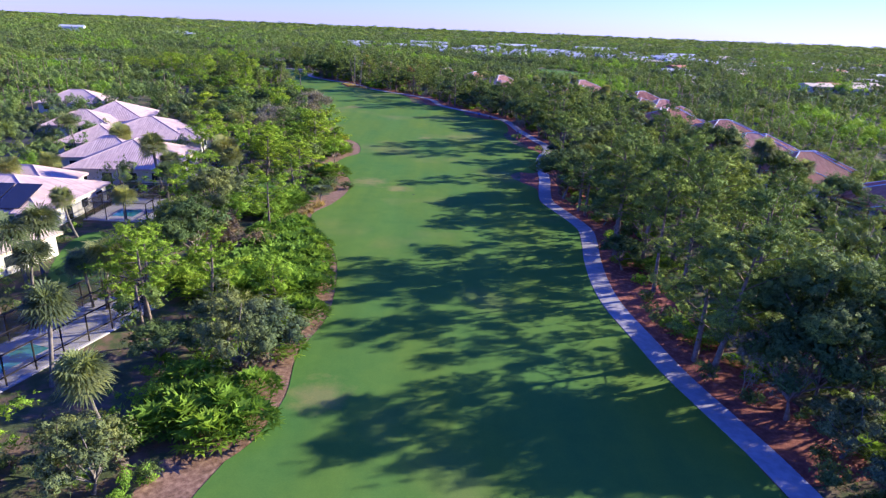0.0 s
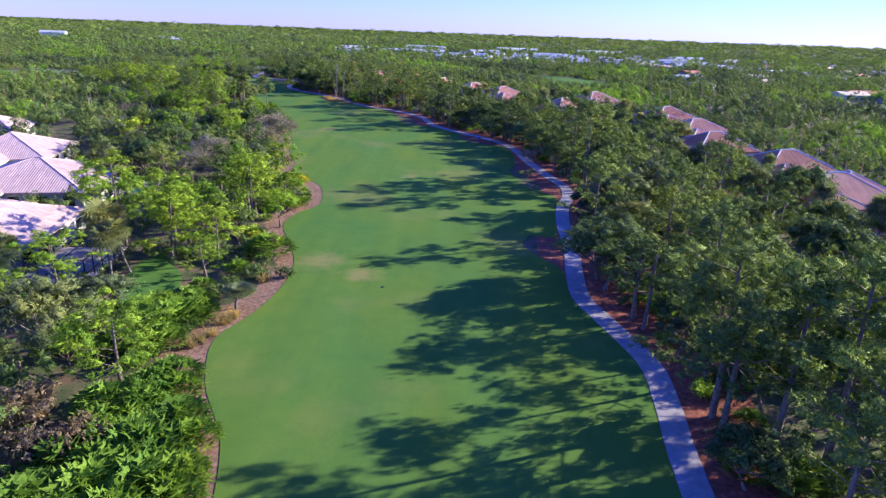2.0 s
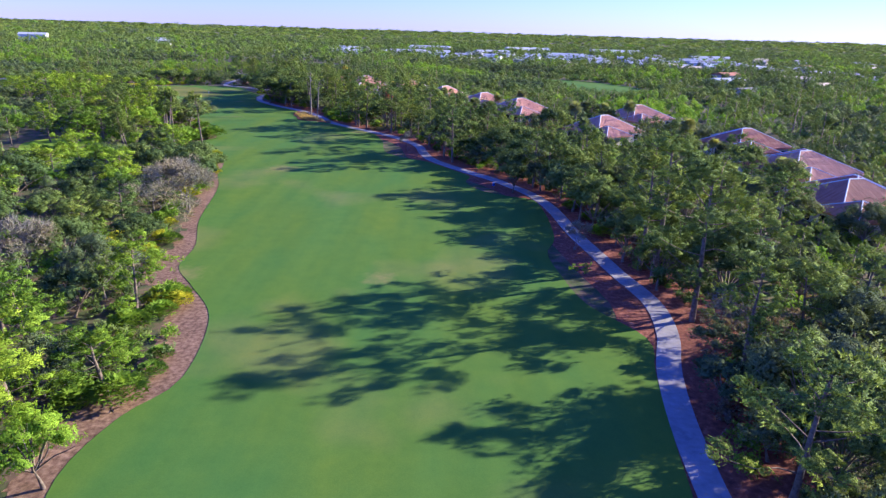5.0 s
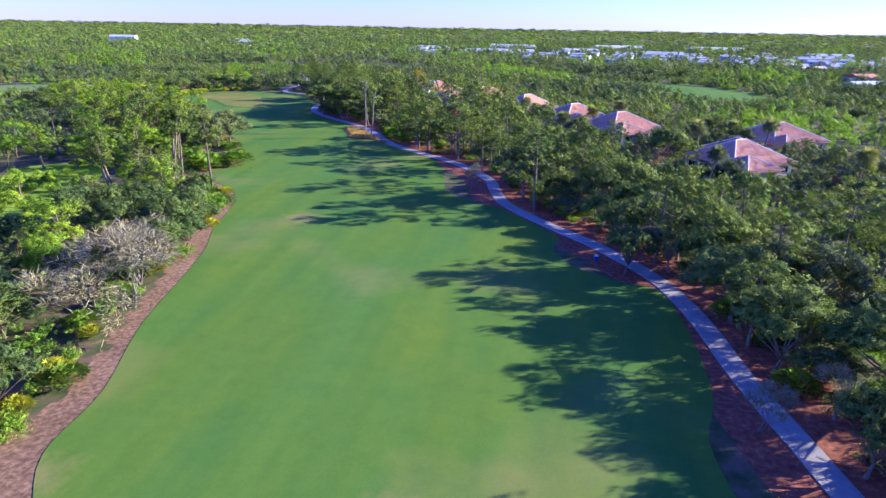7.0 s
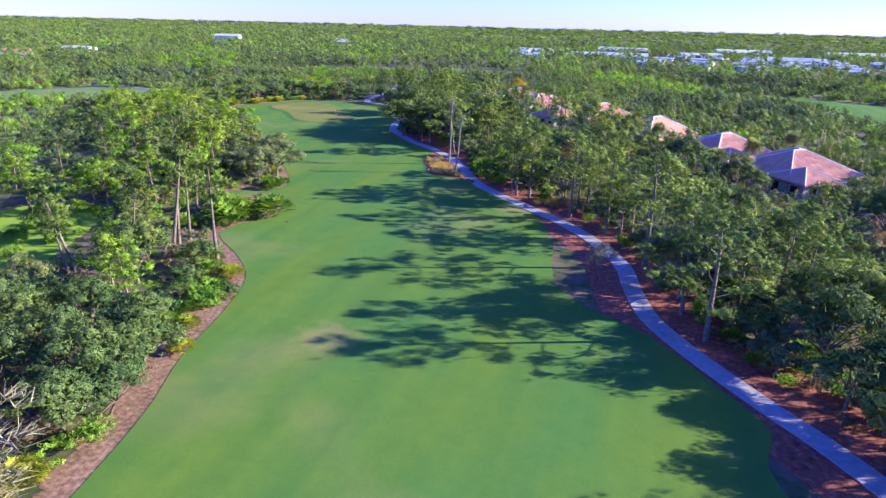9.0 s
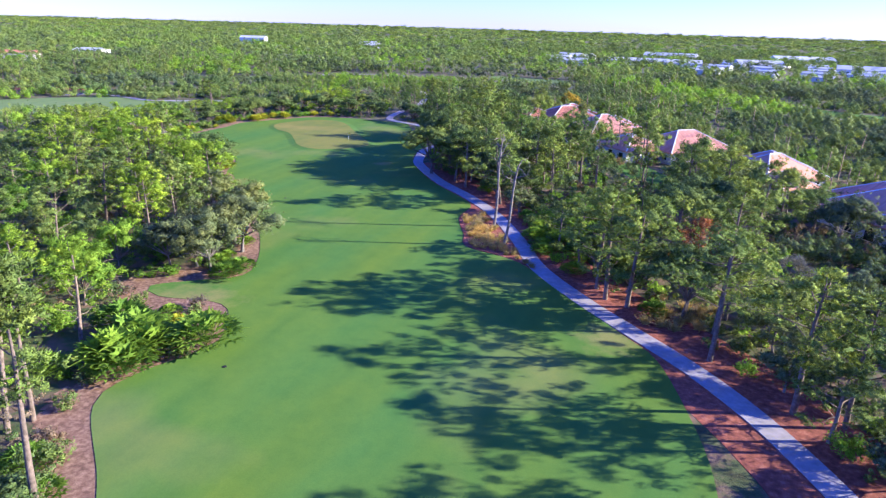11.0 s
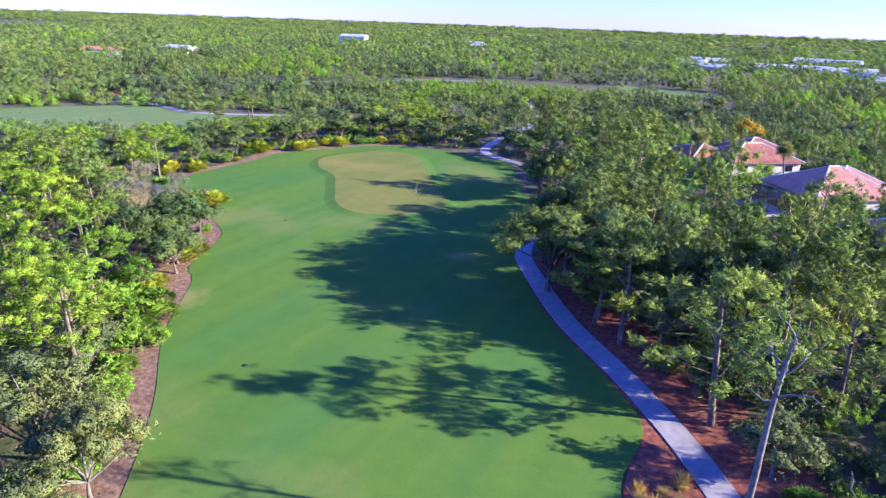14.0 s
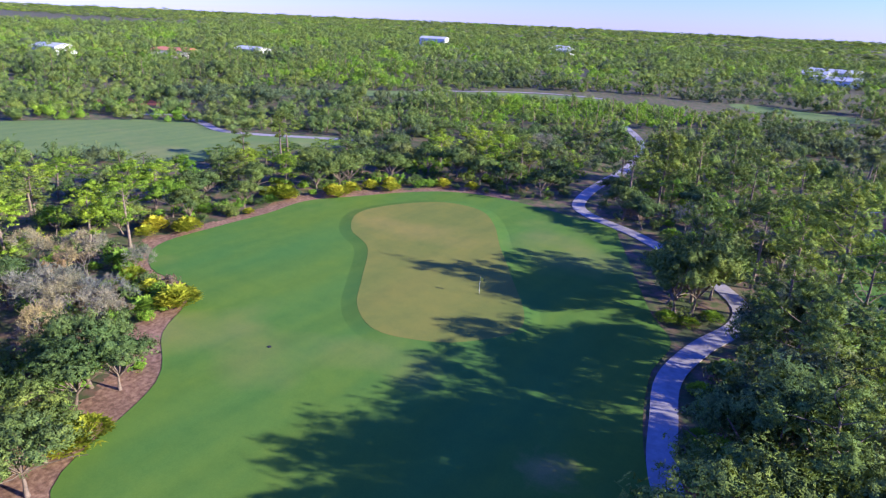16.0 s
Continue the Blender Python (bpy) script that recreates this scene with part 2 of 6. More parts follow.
def spline(pts, step, closed=False):
    """Points at even steps on a smooth curve through pts."""
    p = np.array(pts, float)
    n = len(p)
    out = []
    for i in range(n if closed else n - 1):
        q = [p[(i + k) % n] if closed else p[min(max(i + k, 0), n - 1)] for k in (-1, 0, 1, 2)]
        m = max(2, int(np.linalg.norm(q[2] - q[1]) / step))
        for s in np.arange(m) / m:
            out.append(0.5 * (2 * q[1] + (q[2] - q[0]) * s + (2 * q[0] - 5 * q[1] + 4 * q[2] - q[3]) * s ** 2 + (3 * q[1] - q[0] - 3 * q[2] + q[3]) * s ** 3))
    if not closed:
        out.append(p[-1])
    return np.array(out)


def slab(name, outline, z, depth, material, parent=None, label="", kind="", category=""):
    """A flat sheet with that outline, its top at z, with its edge going down."""
    bm = bmesh.new()
    vs = [bm.verts.new((x, y, z)) for x, y in outline]
    es = [bm.edges.new((vs[i], vs[(i + 1) % len(vs)])) for i in range(len(vs))]
    bmesh.ops.triangle_fill(bm, use_beauty=True, edges=es, normal=(0, 0, 1))
    low = [bm.verts.new((x, y, z - depth)) for x, y in outline]
    n = len(vs)
    for i in range(n):
        bm.faces.new((vs[i], low[i], low[(i + 1) % n], vs[(i + 1) % n]))
    bmesh.ops.recalc_face_normals(bm, faces=bm.faces)
    ob = part(name, bm, material, parent, label)
    return tagged(ob, label, category, "", kind) if kind or category else ob


def sides(line, width):
    t = np.gradient(line, axis=0)
    t /= np.linalg.norm(t, axis=1)[:, None]
    nrm = np.stack([-t[:, 1], t[:, 0]], 1)
    return line + nrm * width / 2, line - nrm * width / 2


def inside(px_, py_, poly):
    """Which of the points lie within the outline."""
    x, y = np.asarray(px_, float), np.asarray(py_, float)
    hit = np.zeros(x.shape, bool)
    a, b = np.asarray(poly), np.roll(np.asarray(poly), -1, axis=0)
    for (x0, y0), (x1, y1) in zip(a, b):
        if y0 != y1:
            hit ^= ((y0 > y) != (y1 > y)) & (x < (x1 - x0) * (y - y0) / (y1 - y0) + x0)
    return hit


def near(x, y, line):
    """Distance from each point to the nearest point of a line."""
    x, y = np.asarray(x, float).ravel(), np.asarray(y, float).ravel()
    best = np.full(x.shape, 1e9)
    for q in line:
        best = np.minimum(best, (x - q[0]) ** 2 + (y - q[1]) ** 2)
    return np.sqrt(best)


# ---- the plan ----
LEFT_EDGE = [(-24, -60), (-20, -20), (-17, 10), (-14, 32), (-12, 37), (-11, 43), (-11.5, 50), (-10.2, 58), (-11, 69), (-13, 78), (-17, 86), (-19, 94), (-17, 100), (-15.6, 108),
             (-16, 116), (-18.5, 124), (-21.3, 132), (-20.5, 139), (-18, 145), (-20, 157), (-25, 165), (-29, 171), (-30, 179), (-34, 191), (-37, 206), (-39, 214), (-42, 222), (-44, 231),
             (-47, 240), (-52, 246), (-60, 253), (-60.5, 258), (-58, 264), (-58.5, 268)]
LEFT_FAR = [(-63, 273), (-71, 272), (-74, 274), (-70, 277.5), (-66, 281), (-68, 287), (-75, 297), (-83, 306), (-92, 314), (-100, 324), (-104, 327), (-109.5, 337), (-117, 342), (-121, 347),
            (-125, 350), (-133, 350), (-140, 355), (-141, 365), (-141, 374), (-142, 383), (-138, 391), (-133, 400), (-127, 406), (-118, 408.5)]
RIGHT_FAR = [(-105, 407.5), (-97, 407), (-93, 401), (-88, 392), (-81, 379.5), (-77, 374), (-76.7, 367), (-74.7, 359), (-72, 352.5), (-68, 346), (-61, 336.6), (-52, 327.6), (-49, 323), (-49, 316),
             (-45.7, 308), (-43.5, 302.5), (-36, 300), (-31, 295.5), (-25, 288.5), (-19.5, 282.5), (-16, 278), (-12.5, 266)]
RIGHT_EDGE = [(-11.5, 258), (-10, 251), (-5.4, 245.4), (0.6, 241), (6.9, 232.2), (10.0, 227), (9.0, 222), (11.2, 216), (14.8, 212.6), (18, 210.8), (21.2, 209), (22.2, 200), (21.6, 187), (19.5, 180), (20, 172), (21.5, 163), (26, 155), (24.7, 148),
              (23, 138), (21.5, 130), (18, 131), (16, 126), (18, 120.5), (20, 116), (19.4, 107), (20.8, 101), (22.8, 92), (22.2, 85), (21, 78), (20.2, 70), (20, 63), (21, 55), (22, 48), (24, 40),
              (25, 34), (28, 14), (31, -10), (35, -60)]
PATH_LINE = [(36.5, -60), (32.5, -10), (29.4, 14), (26.3, 34), (25.1, 40), (23.2, 48), (22.2, 55), (21.2, 63), (21.3, 70), (22.2, 78), (23.4, 85), (24, 92), (22, 101), (20.7, 107.5), (21.6, 116), (23, 125),
             (24.2, 138), (26, 148), (28.5, 156), (29.3, 164), (27.6, 173), (26.4, 181), (25, 190), (24.2, 200), (23, 207.5), (21, 214), (17.5, 220.5), (14, 226), (10, 231), (5, 238), (1, 245), (-1, 253)]
PATH_FAR = [(-2.5, 261), (-7, 270), (-12.5, 277.5), (-19, 284), (-25, 290), (-32, 298.5), (-37, 308.5), (-43.8, 320), (-51, 328.8), (-60, 337.8), (-67, 347), (-71, 353), (-73.3, 360), (-75, 367), (-74.3, 375),
            (-72.4, 383), (-74, 389.5), (-82, 398), (-92, 405.5), (-101, 409.6), (-105.8, 414), (-108.3, 423), (-109.5, 433), (-112, 458), (-122, 490), (-140, 520)]
fair_line = spline(LEFT_EDGE + LEFT_FAR + RIGHT_FAR + RIGHT_EDGE, 1.6, True)
path_line = spline(PATH_LINE + PATH_FAR, 1.5)
left_line = spline(LEFT_EDGE + LEFT_FAR, 2.0)

ground = link_mesh("ground", [(-5200, -600, 0), (5200, -600, 0), (5200, 5200, 0), (-5200, 5200, 0)], [(0, 1, 2, 3)], EARTH)
tagged(ground, "reddish pine straw and leaf litter on flat ground", "ground", "", "structure")
fairway = slab("fairway", fair_line, 0.06, 0.06, FAIRWAY, None, "long mown green golf fairway with a few worn patches", "structure", "fairway")
pa, pb = sides(path_line, 2.3)
cart_path = slab("cart_path", np.concatenate([pa, pb[::-1]]), 0.10, 0.10, CONCRETE, None, "narrow pale concrete cart path winding along the fairway", "structure", "path")


# ---- plants ----
def unit(v):
    return v / np.maximum(np.linalg.norm(v, axis=-1, keepdims=True), 1e-9)


def ball(r, n):
    return unit(r.normal(size=(n, 3)))


def leaf_quads(r, c, out, size, slim=0.7, face=0.6):
    """Pointed leaf sprays at the points c, facing roughly out."""
    n = len(c)
    nrm = unit(out * face + ball(r, n))
    a = unit(np.cross(nrm, ball(r, n)))
    b = np.cross(nrm, a)
    s = (size * r.uniform(0.6, 1.4, n))[:, None]
    return np.stack([c + a * s, c + b * s * slim * 1.5, c - a * s], 1)


def spikes(r, c, axis, length, width, n, spread):
    """At each point a tuft of n thin blades."""
    k = len(c)
    d = unit(np.repeat(axis, n, 0) + ball(r, k * n) * spread)
    base = np.repeat(c, n, 0)
    side = unit(np.cross(d, ball(r, k * n))) * width
    tip = base + d * (length * r.uniform(0.7, 1.25, k * n))[:, None]
    return np.stack([base - side, tip, base + side], 1)


OCTA = np.array([(1, 0, 0), (-1, 0, 0), (0, 1, 0), (0, -1, 0), (0, 0, 1), (0, 0, -1)], float)
OCTA_F = np.array([(0, 2, 4), (2, 1, 4), (1, 3, 4), (3, 0, 4), (2, 0, 5), (1, 2, 5), (3, 1, 5), (0, 3, 5)])
_g = (1 + 5 ** 0.5) / 2
ICO = unit(np.array([(-1, _g, 0), (1, _g, 0), (-1, -_g, 0), (1, -_g, 0), (0, -1, _g), (0, 1, _g), (0, -1, -_g), (0, 1, -_g), (_g, 0, -1), (_g, 0, 1), (-_g, 0, -1), (-_g, 0, 1)]))
ICO_F = np.array([(0, 11, 5), (0, 5, 1), (0, 1, 7), (0, 7, 10), (0, 10, 11), (1, 5, 9), (5, 11, 4), (11, 10, 2), (10, 7, 6), (7, 1, 8), (3, 9, 4), (3, 4, 2), (3, 2, 6), (3, 6, 8), (3, 8, 9), (4, 9, 5), (2, 4, 11), (6, 2, 10), (8, 6, 7), (9, 8, 1)])


def lumps(r, c, size, flat=0.8, form="octa"):
    """Knobbly clumps of foliage at the points c."""
    base, faces = (OCTA, OCTA_F) if form == "octa" else (ICO, ICO_F)
    n, k = len(c), len(base)
    ang = r.uniform(0, 6.283, n)
    ca, sa = np.cos(ang)[:, None], np.sin(ang)[:, None]
    p = np.repeat(base[None], n, 0)
    p = np.stack([p[..., 0] * ca - p[..., 1] * sa, p[..., 0] * sa + p[..., 1] * ca, p[..., 2] * flat], -1)
    p = p * r.uniform(0.68, 1.32, (n, k, 1)) + r.normal(size=(n, k, 3)) * 0.12
    p = p * np.broadcast_to(size, (n,))[:, None, None] + c[:, None]
    return p.reshape(-1, 3), (faces[None] + (np.arange(n) * k)[:, None, None]).reshape(-1, 3)


def outward(leaves, out, keep=0.16):
    """Turns each leaf's face to the outside of its crown, and gives the soft normal that it shades with."""
    g = unit(np.cross(leaves[:, 1] - leaves[:, 0], leaves[:, 2] - leaves[:, 0]))
    back = np.sum(g * out, 1) < 0
    leaves[back] = leaves[back][:, ::-1]
    g[back] *= -1
    return leaves, unit(g * keep + out * (1 - keep))


def foliage_mesh(name, leaves, clumps, soft=None):
    """Loose leaves and knobbly clumps in one mesh; clumps shaded smooth, leaves with the crown's soft normals where given."""
    vl, fl = leaves.reshape(-1, 3), np.arange(len(leaves) * 3).reshape(-1, 3)
    vc, fc = clumps
    v, f = np.concatenate([vl, vc]), np.concatenate([fl, fc + len(vl)])
    me = bpy.data.meshes.new(name)
    me.vertices.add(len(v))
    me.vertices.foreach_set("co", np.ascontiguousarray(v, dtype=np.float32).ravel())
    me.loops.add(len(f) * 3)
    me.loops.foreach_set("vertex_index", np.ascontiguousarray(f, dtype=np.int32).ravel())
    me.polygons.add(len(f))
    me.polygons.foreach_set("loop_start", np.arange(0, len(f) * 3, 3, dtype=np.int32))
    me.polygons.foreach_set("use_smooth", np.concatenate([np.full(len(fl), soft is not None), np.ones(len(fc), bool)]))
    me.update(calc_edges=True)
    if soft is not None:
        nv = np.zeros((len(v), 3), np.float32)   # a zero keeps the clumps' own normals
        nv[:len(vl)] = np.repeat(soft, 3, 0)
        me.normals_split_custom_set_from_vertices(nv.tolist())
    return me


def quads_mesh(name, q):
    """One mesh of loose leaves, each a small flat piece."""
    n, k = q.shape[:2]
    me = bpy.data.meshes.new(name)
    me.vertices.add(n * k)
    me.vertices.foreach_set("co", np.ascontiguousarray(q, dtype=np.float32).ravel())
    me.loops.add(n * k)
    me.loops.foreach_set("vertex_index", np.arange(n * k, dtype=np.int32))
    me.polygons.add(n)
    me.polygons.foreach_set("loop_start", np.arange(0, n * k, k, dtype=np.int32))
    me.update(calc_edges=True)
    return me


def tubes(limbs, first=6, rest=None):
    """Tapered bent tubes; each limb is a list of points with radii."""
    vs, fs = [], []
    for num, (pts, rad) in enumerate(limbs):
        sides_n = first if num == 0 or rest is None else rest
        pts = np.array(pts, float)
        d = unit(np.gradient(pts, axis=0))
        ref = np.array([0.31, 0.93, 0.2])
        u = unit(np.cross(d, ref))
        w = np.cross(d, u)
        base = len(vs)
        join = min(range(base), key=lambda q: np.sum((vs[q] - pts[0]) ** 2)) if base else None
        for p, uu, ww, rr in zip(pts, u, w, rad):
            for k in range(sides_n):
                ang = 2 * math.pi * k / sides_n
                vs.append(p + (uu * math.cos(ang) + ww * math.sin(ang)) * rr)
        if join is not None:
            fs.append((join, base, base + 1))
        for i in range(len(pts) - 1):
            for k in range(sides_n):
                a, b = base + i * sides_n + k, base + i * sides_n + (k + 1) % sides_n
                fs.append((a, b, b + sides_n, a + sides_n))
    return vs, fs


def limb(r, p, d, length, rad, n=4, bend=0.25, lift=0.0):
    p, d = np.array(p, float), unit(np.array(d, float))
    pts, rads = [p.copy()], [rad]
    for i in range(n):
        d = unit(d + r.normal(size=3) * bend + np.array([0, 0, lift]))
        p = p + d * length / n
        pts.append(p.copy())
        rads.append(rad * (1 - (i + 1) / n * 0.72))
    return pts, rads


def pine_shape(seed, h, rad, bare, n_branch, lush, lean=0.03):
    """Slash pine: straight bare trunk, branches above with rounded tufts of needles."""
    r = np.random.default_rng(seed)
    top = np.array([r.normal() * lean * h, r.normal() * lean * h, h * 0.95])
    trunk = [np.array([0, 0, -0.3]) * (1 - s) + top * s + np.array([math.sin(s * 5 + seed), math.cos(s * 4 + seed), 0]) * 0.12 * s for s in np.linspace(0, 1, 7)]
    trunk[0] = np.array([0, 0, -0.3])
    limbs = [(trunk, [0.23 * h / 12 * (1 - 0.75 * s) for s in np.linspace(0, 1, 7)])]
    cl, ca = [], []
    for i in range(n_branch):
        s = bare + (1 - bare) * (i + r.uniform(0, 0.9)) / n_branch
        base = top * s
        ang = i * 2.4 + r.uniform(-0.6, 0.6)
        reach = rad * (0.55 + 0.55 * math.sin(math.pi * min(1, (s - bare) / (1 - bare) * 0.85 + 0.2))) * r.uniform(0.7, 1.15)
        pts, rads = limb(r, base, (math.cos(ang), math.sin(ang), 0.25 + 0.5 * (s - bare)), reach, 0.055 * h / 12, 4, 0.22, 0.08)
        limbs.append((pts, rads))
        for q in (2, 3, 4):
            for _ in range(2 if q < 4 else 3):
                cl.append(pts[q] + r.normal(size=3) * (0.42, 0.42, 0.25))
                ca.append(unit(pts[q] - pts[0] + np.array([0, 0, 0.5])))
    for _ in range(4):
        cl.append(top + r.normal(size=3) * 0.4)
        ca.append(np.array([0, 0, 1.0]))
    cl, ca = np.array(cl), np.array(ca)
    m = len(cl)
    tc = np.repeat(cl, lush, 0) + ball(r, m * lush) * (rad * 0.20 * r.uniform(0.15, 1.0, m * lush))[:, None] * (1, 1, 0.7)
    ax = unit(tc - np.repeat(cl, lush, 0) + np.repeat(ca, lush, 0) * 0.25 + (0, 0, 0.15))
    mid = np.array([top[0] * 0.7, top[1] * 0.7, h * (bare + 0.95) * 0.5])
    way = unit(unit(tc - np.repeat(cl, lush, 0)) * 0.8 + unit((tc - mid) * (1, 1, 0.9)) + (0, 0, 0.15))
    needles, soft = outward(spikes(r, tc, ax, 0.52, 0.10, 5, 0.85), np.repeat(way, 5, 0))
    return tubes(limbs, 6, 3), (needles, lumps(r, cl[::2], rad * 0.15 * r.uniform(0.75, 1.2, (m + 1) // 2), 0.7), soft)


def broad_shape(seed, h, rad, n_lobes, leaves, size, low=0.25, droop=0.0, slim=0.55):
    """Broadleaf tree: forked trunk, rounded lobes of leaves, gaps between."""
    r = np.random.default_rng(seed)
    limbs, qs, cs, cr, ways = [], [], [], [], []
    fork = h * r.uniform(0.16, 0.26)
    limbs.append(limb(r, (0, 0, -0.3), (r.normal() * 0.1, r.normal() * 0.1, 1), fork + 0.3, 0.24 * h / 8, 3, 0.08))
    top = limbs[0][0][-1]
    for i in range(n_lobes):
        ang = i * 2.4 + r.uniform(-0.5, 0.5)
        out = math.sqrt((i + 0.5) / n_lobes) * rad * 0.72
        z = h * (low + (0.86 - low) * (1 - (out / rad) ** 1.6 * 0.8) * r.uniform(0.72, 1.05))
        c = np.array([math.cos(ang) * out, math.sin(ang) * out, z])
        lr = rad * r.uniform(0.30, 0.46)
        pts, rads = limb(r, top, c - top, np.linalg.norm(c - top), 0.10 * h / 8, 4, 0.12)
        limbs.append((pts, rads))
        lc = ball(r, 3)
        lc[:, 2] = np.abs(lc[:, 2]) * 0.9 - 0.2
        cs.append(np.concatenate([c + lc * lr * 0.42 * (1, 1, 0.75), [c]]))
        cr.append(np.full(4, lr * 0.5))
        # sprays: each lobe carries smaller heads of leaves with gaps between them
        heads = ball(r, 9)
        heads[:, 2] = np.where(heads[:, 2] < -0.3, -heads[:, 2], heads[:, 2])
        heads *= (lr * r.uniform(0.62, 0.98, 9))[:, None]
        n = int(leaves / n_lobes)
        own = r.integers(0, 9, n)
        d = ball(r, n)
        p = heads[own] + d * (lr * r.uniform(0.24, 0.42, 9)[own] * r.uniform(0.35, 1.0, n) ** 0.5)[:, None]
        way = unit(d * 0.7 + heads[own] / lr)
        p = c + p * (1, 1, 0.75)
        ways.append(unit(way + 0.6 * unit(p - (0, 0, h * 0.45))))
        if droop:
            p[:, 2] -= droop * r.uniform(0, 1, n) ** 2
        qs.append(leaf_quads(r, p, way, size, slim, 0.9))
    cs, cr = np.concatenate(cs), np.concatenate(cr)
    leaf, soft = outward(np.concatenate(qs), np.concatenate(ways))
    return tubes(limbs, 6, 3), (leaf, lumps(r, cs, cr * r.uniform(0.75, 1.2, len(cr)), 0.8), soft)


def bare_shape(seed, h, rad, levels, twigs):
    """Leafless tree: limbs that fork again and again, ending in fine pale twigs."""
    r = np.random.default_rng(seed)
    limbs, ends = [], []

    def grow(p, d, length, rd, depth):
        pts, rads = limb(r, p, d, length, rd, 3, 0.18, 0.05)
        limbs.append((pts, rads))
        if depth == 0:
            ends.append((pts[-1], unit(np.array(pts[-1]) - pts[-2])))
            return
        for _ in range(r.integers(2, 4) if depth > 1 else 3):
            nd = unit(np.array(pts[-1]) - pts[-2]) + ball(r, 1)[0] * 0.75
            grow(pts[-1], nd, length * r.uniform(0.6, 0.85), rads[-1], depth - 1)
    for _ in range(3):
        grow(np.array([0, 0, -0.2]), np.array([r.normal() * 0.35, r.normal() * 0.35, 1]), h * 0.32, 0.10 * h / 6, levels)
    c = np.array([e[0] for e in ends])
    a = np.array([e[1] for e in ends])
    k = max(1, twigs // len(c))
    c = np.repeat(c, k, 0) + r.normal(size=(len(c) * k, 3)) * rad * 0.10
    return tubes(limbs, 4), spikes(r, c, np.repeat(a, k, 0), 0.7, 0.03, 4, 0.9)


def fan(r, base, d, stalk, blade, n=13):
    """One fan frond: stalk and pleated leaflets that droop."""
    d = unit(np.array(d, float))
    hub = base + d * stalk
    side = unit(np.cross(d, (0, 0, 1.0)) + 1e-6)
    up = np.cross(side, d)
    q = [np.stack([base - side * 0.03, hub - side * 0.03, hub + side * 0.03, base + side * 0.03])]
    for i in range(n):
        ang = (i / (n - 1) - 0.5) * 3.6
        v = unit(d * math.cos(ang) + side * math.sin(ang) + up * 0.15)
        w = np.cross(v, up) * blade * 0.055
        mid = hub + v * blade * 0.6 + up * 0.05
        tip = hub + v * blade * r.uniform(0.85, 1.1) - np.array([0, 0, blade * r.uniform(0.08, 0.42)])
        q.append(np.stack([hub, mid - w, tip, mid + w]))
    return np.stack(q)


def palm_shape(seed, h, fronds=30, blade=0.95, lean=0.08):
    """Cabbage palm: slim trunk, round head of fan fronds, a skirt of old ones."""
    r = np.random.default_rng(seed)
    top = np.array([r.normal() * lean * h, r.normal() * lean * h, h])
    pts = [np.array([0, 0, -0.3]) * (1 - s) + top * s + np.array([0, 0.2, 0]) * math.sin(s * 3) for s in np.linspace(0, 1, 6)]
    trunk = tubes([(pts, [0.21, 0.17, 0.16, 0.16, 0.17, 0.20])], 8)
    live = []
    for i in range(fronds):
        el = math.asin(r.uniform(-0.72, 0.97))
        ang = i * 2.4
        d = (math.cos(ang) * math.cos(el), math.sin(ang) * math.cos(el), math.sin(el))
        live.append(fan(r, top, d, r.uniform(0.6, 1.0), blade * r.uniform(0.85, 1.15)))
    return trunk, np.concatenate(live)


def fan_bush(seed, h, rad, n, blade=0.6):
    """Saw palmetto clump: a dome of stiff pleated fans on stalks from one root."""
    r = np.random.default_rng(seed)
    vs, fs = [np.array([0, 0, -0.05])], []
    for i in range(n):
        a, o = i * 2.4, math.sqrt((i + 0.5) / n) * rad * 0.85
        up = h * (0.82 - 0.6 * (o / rad) ** 2) * r.uniform(0.75, 1.1)
        hub = np.array([math.cos(a) * o, math.sin(a) * o, max(0.15, up)])
        d = unit(hub * (1, 1, 0.6) + ball(r, 1)[0] * 0.5)
        side = unit(np.cross(d, (0.01, 0.02, 1.0)))
        over = np.cross(side, d)
        q = len(vs)
        vs += [hub, hub + side * 0.05]
        fs.append((0, q, q + 1))
        for k in range(9):
            ang = (k / 8 - 0.5) * 3.3
            v = unit(d * math.cos(ang) + side * math.sin(ang) + over * 0.1)
            ln = blade * (1.0 if k % 2 == 0 else 0.36) * r.uniform(0.85, 1.15)
            vs.append(hub + v * ln - np.array([0, 0, ln * 0.22 if k % 2 == 0 else 0]))
            if k:
                fs.append((q, q + 1 + k, q + 2 + k))
    return np.array(vs), np.array(fs)


def leafy_bush(seed, h, rad, leaves, size):
    r = np.random.default_rng(seed)
    qs, cs = [], []
    for i in range(6):
        a, o = i * 2.4, rad * 0.55 * math.sqrt(i / 6)
        c = np.array([math.cos(a) * o, math.sin(a) * o, h * r.uniform(0.4, 0.62)])
        d = ball(r, leaves // 6)
        p = c + d * (r.uniform(0.4, 1, len(d)) ** 0.5)[:, None] * (rad * 0.5, rad * 0.5, h * 0.42)
        p[:, 2] = np.maximum(p[:, 2], 0.05)
        qs.append(leaf_quads(r, p, d, size, 0.7, 1.0))
        cs.append(c + ball(r, 4) * (rad * 0.25, rad * 0.25, h * 0.2))
    cs = np.concatenate(cs)
    return np.concatenate(qs), lumps(r, cs, np.full(len(cs), rad * 0.2), 0.9)


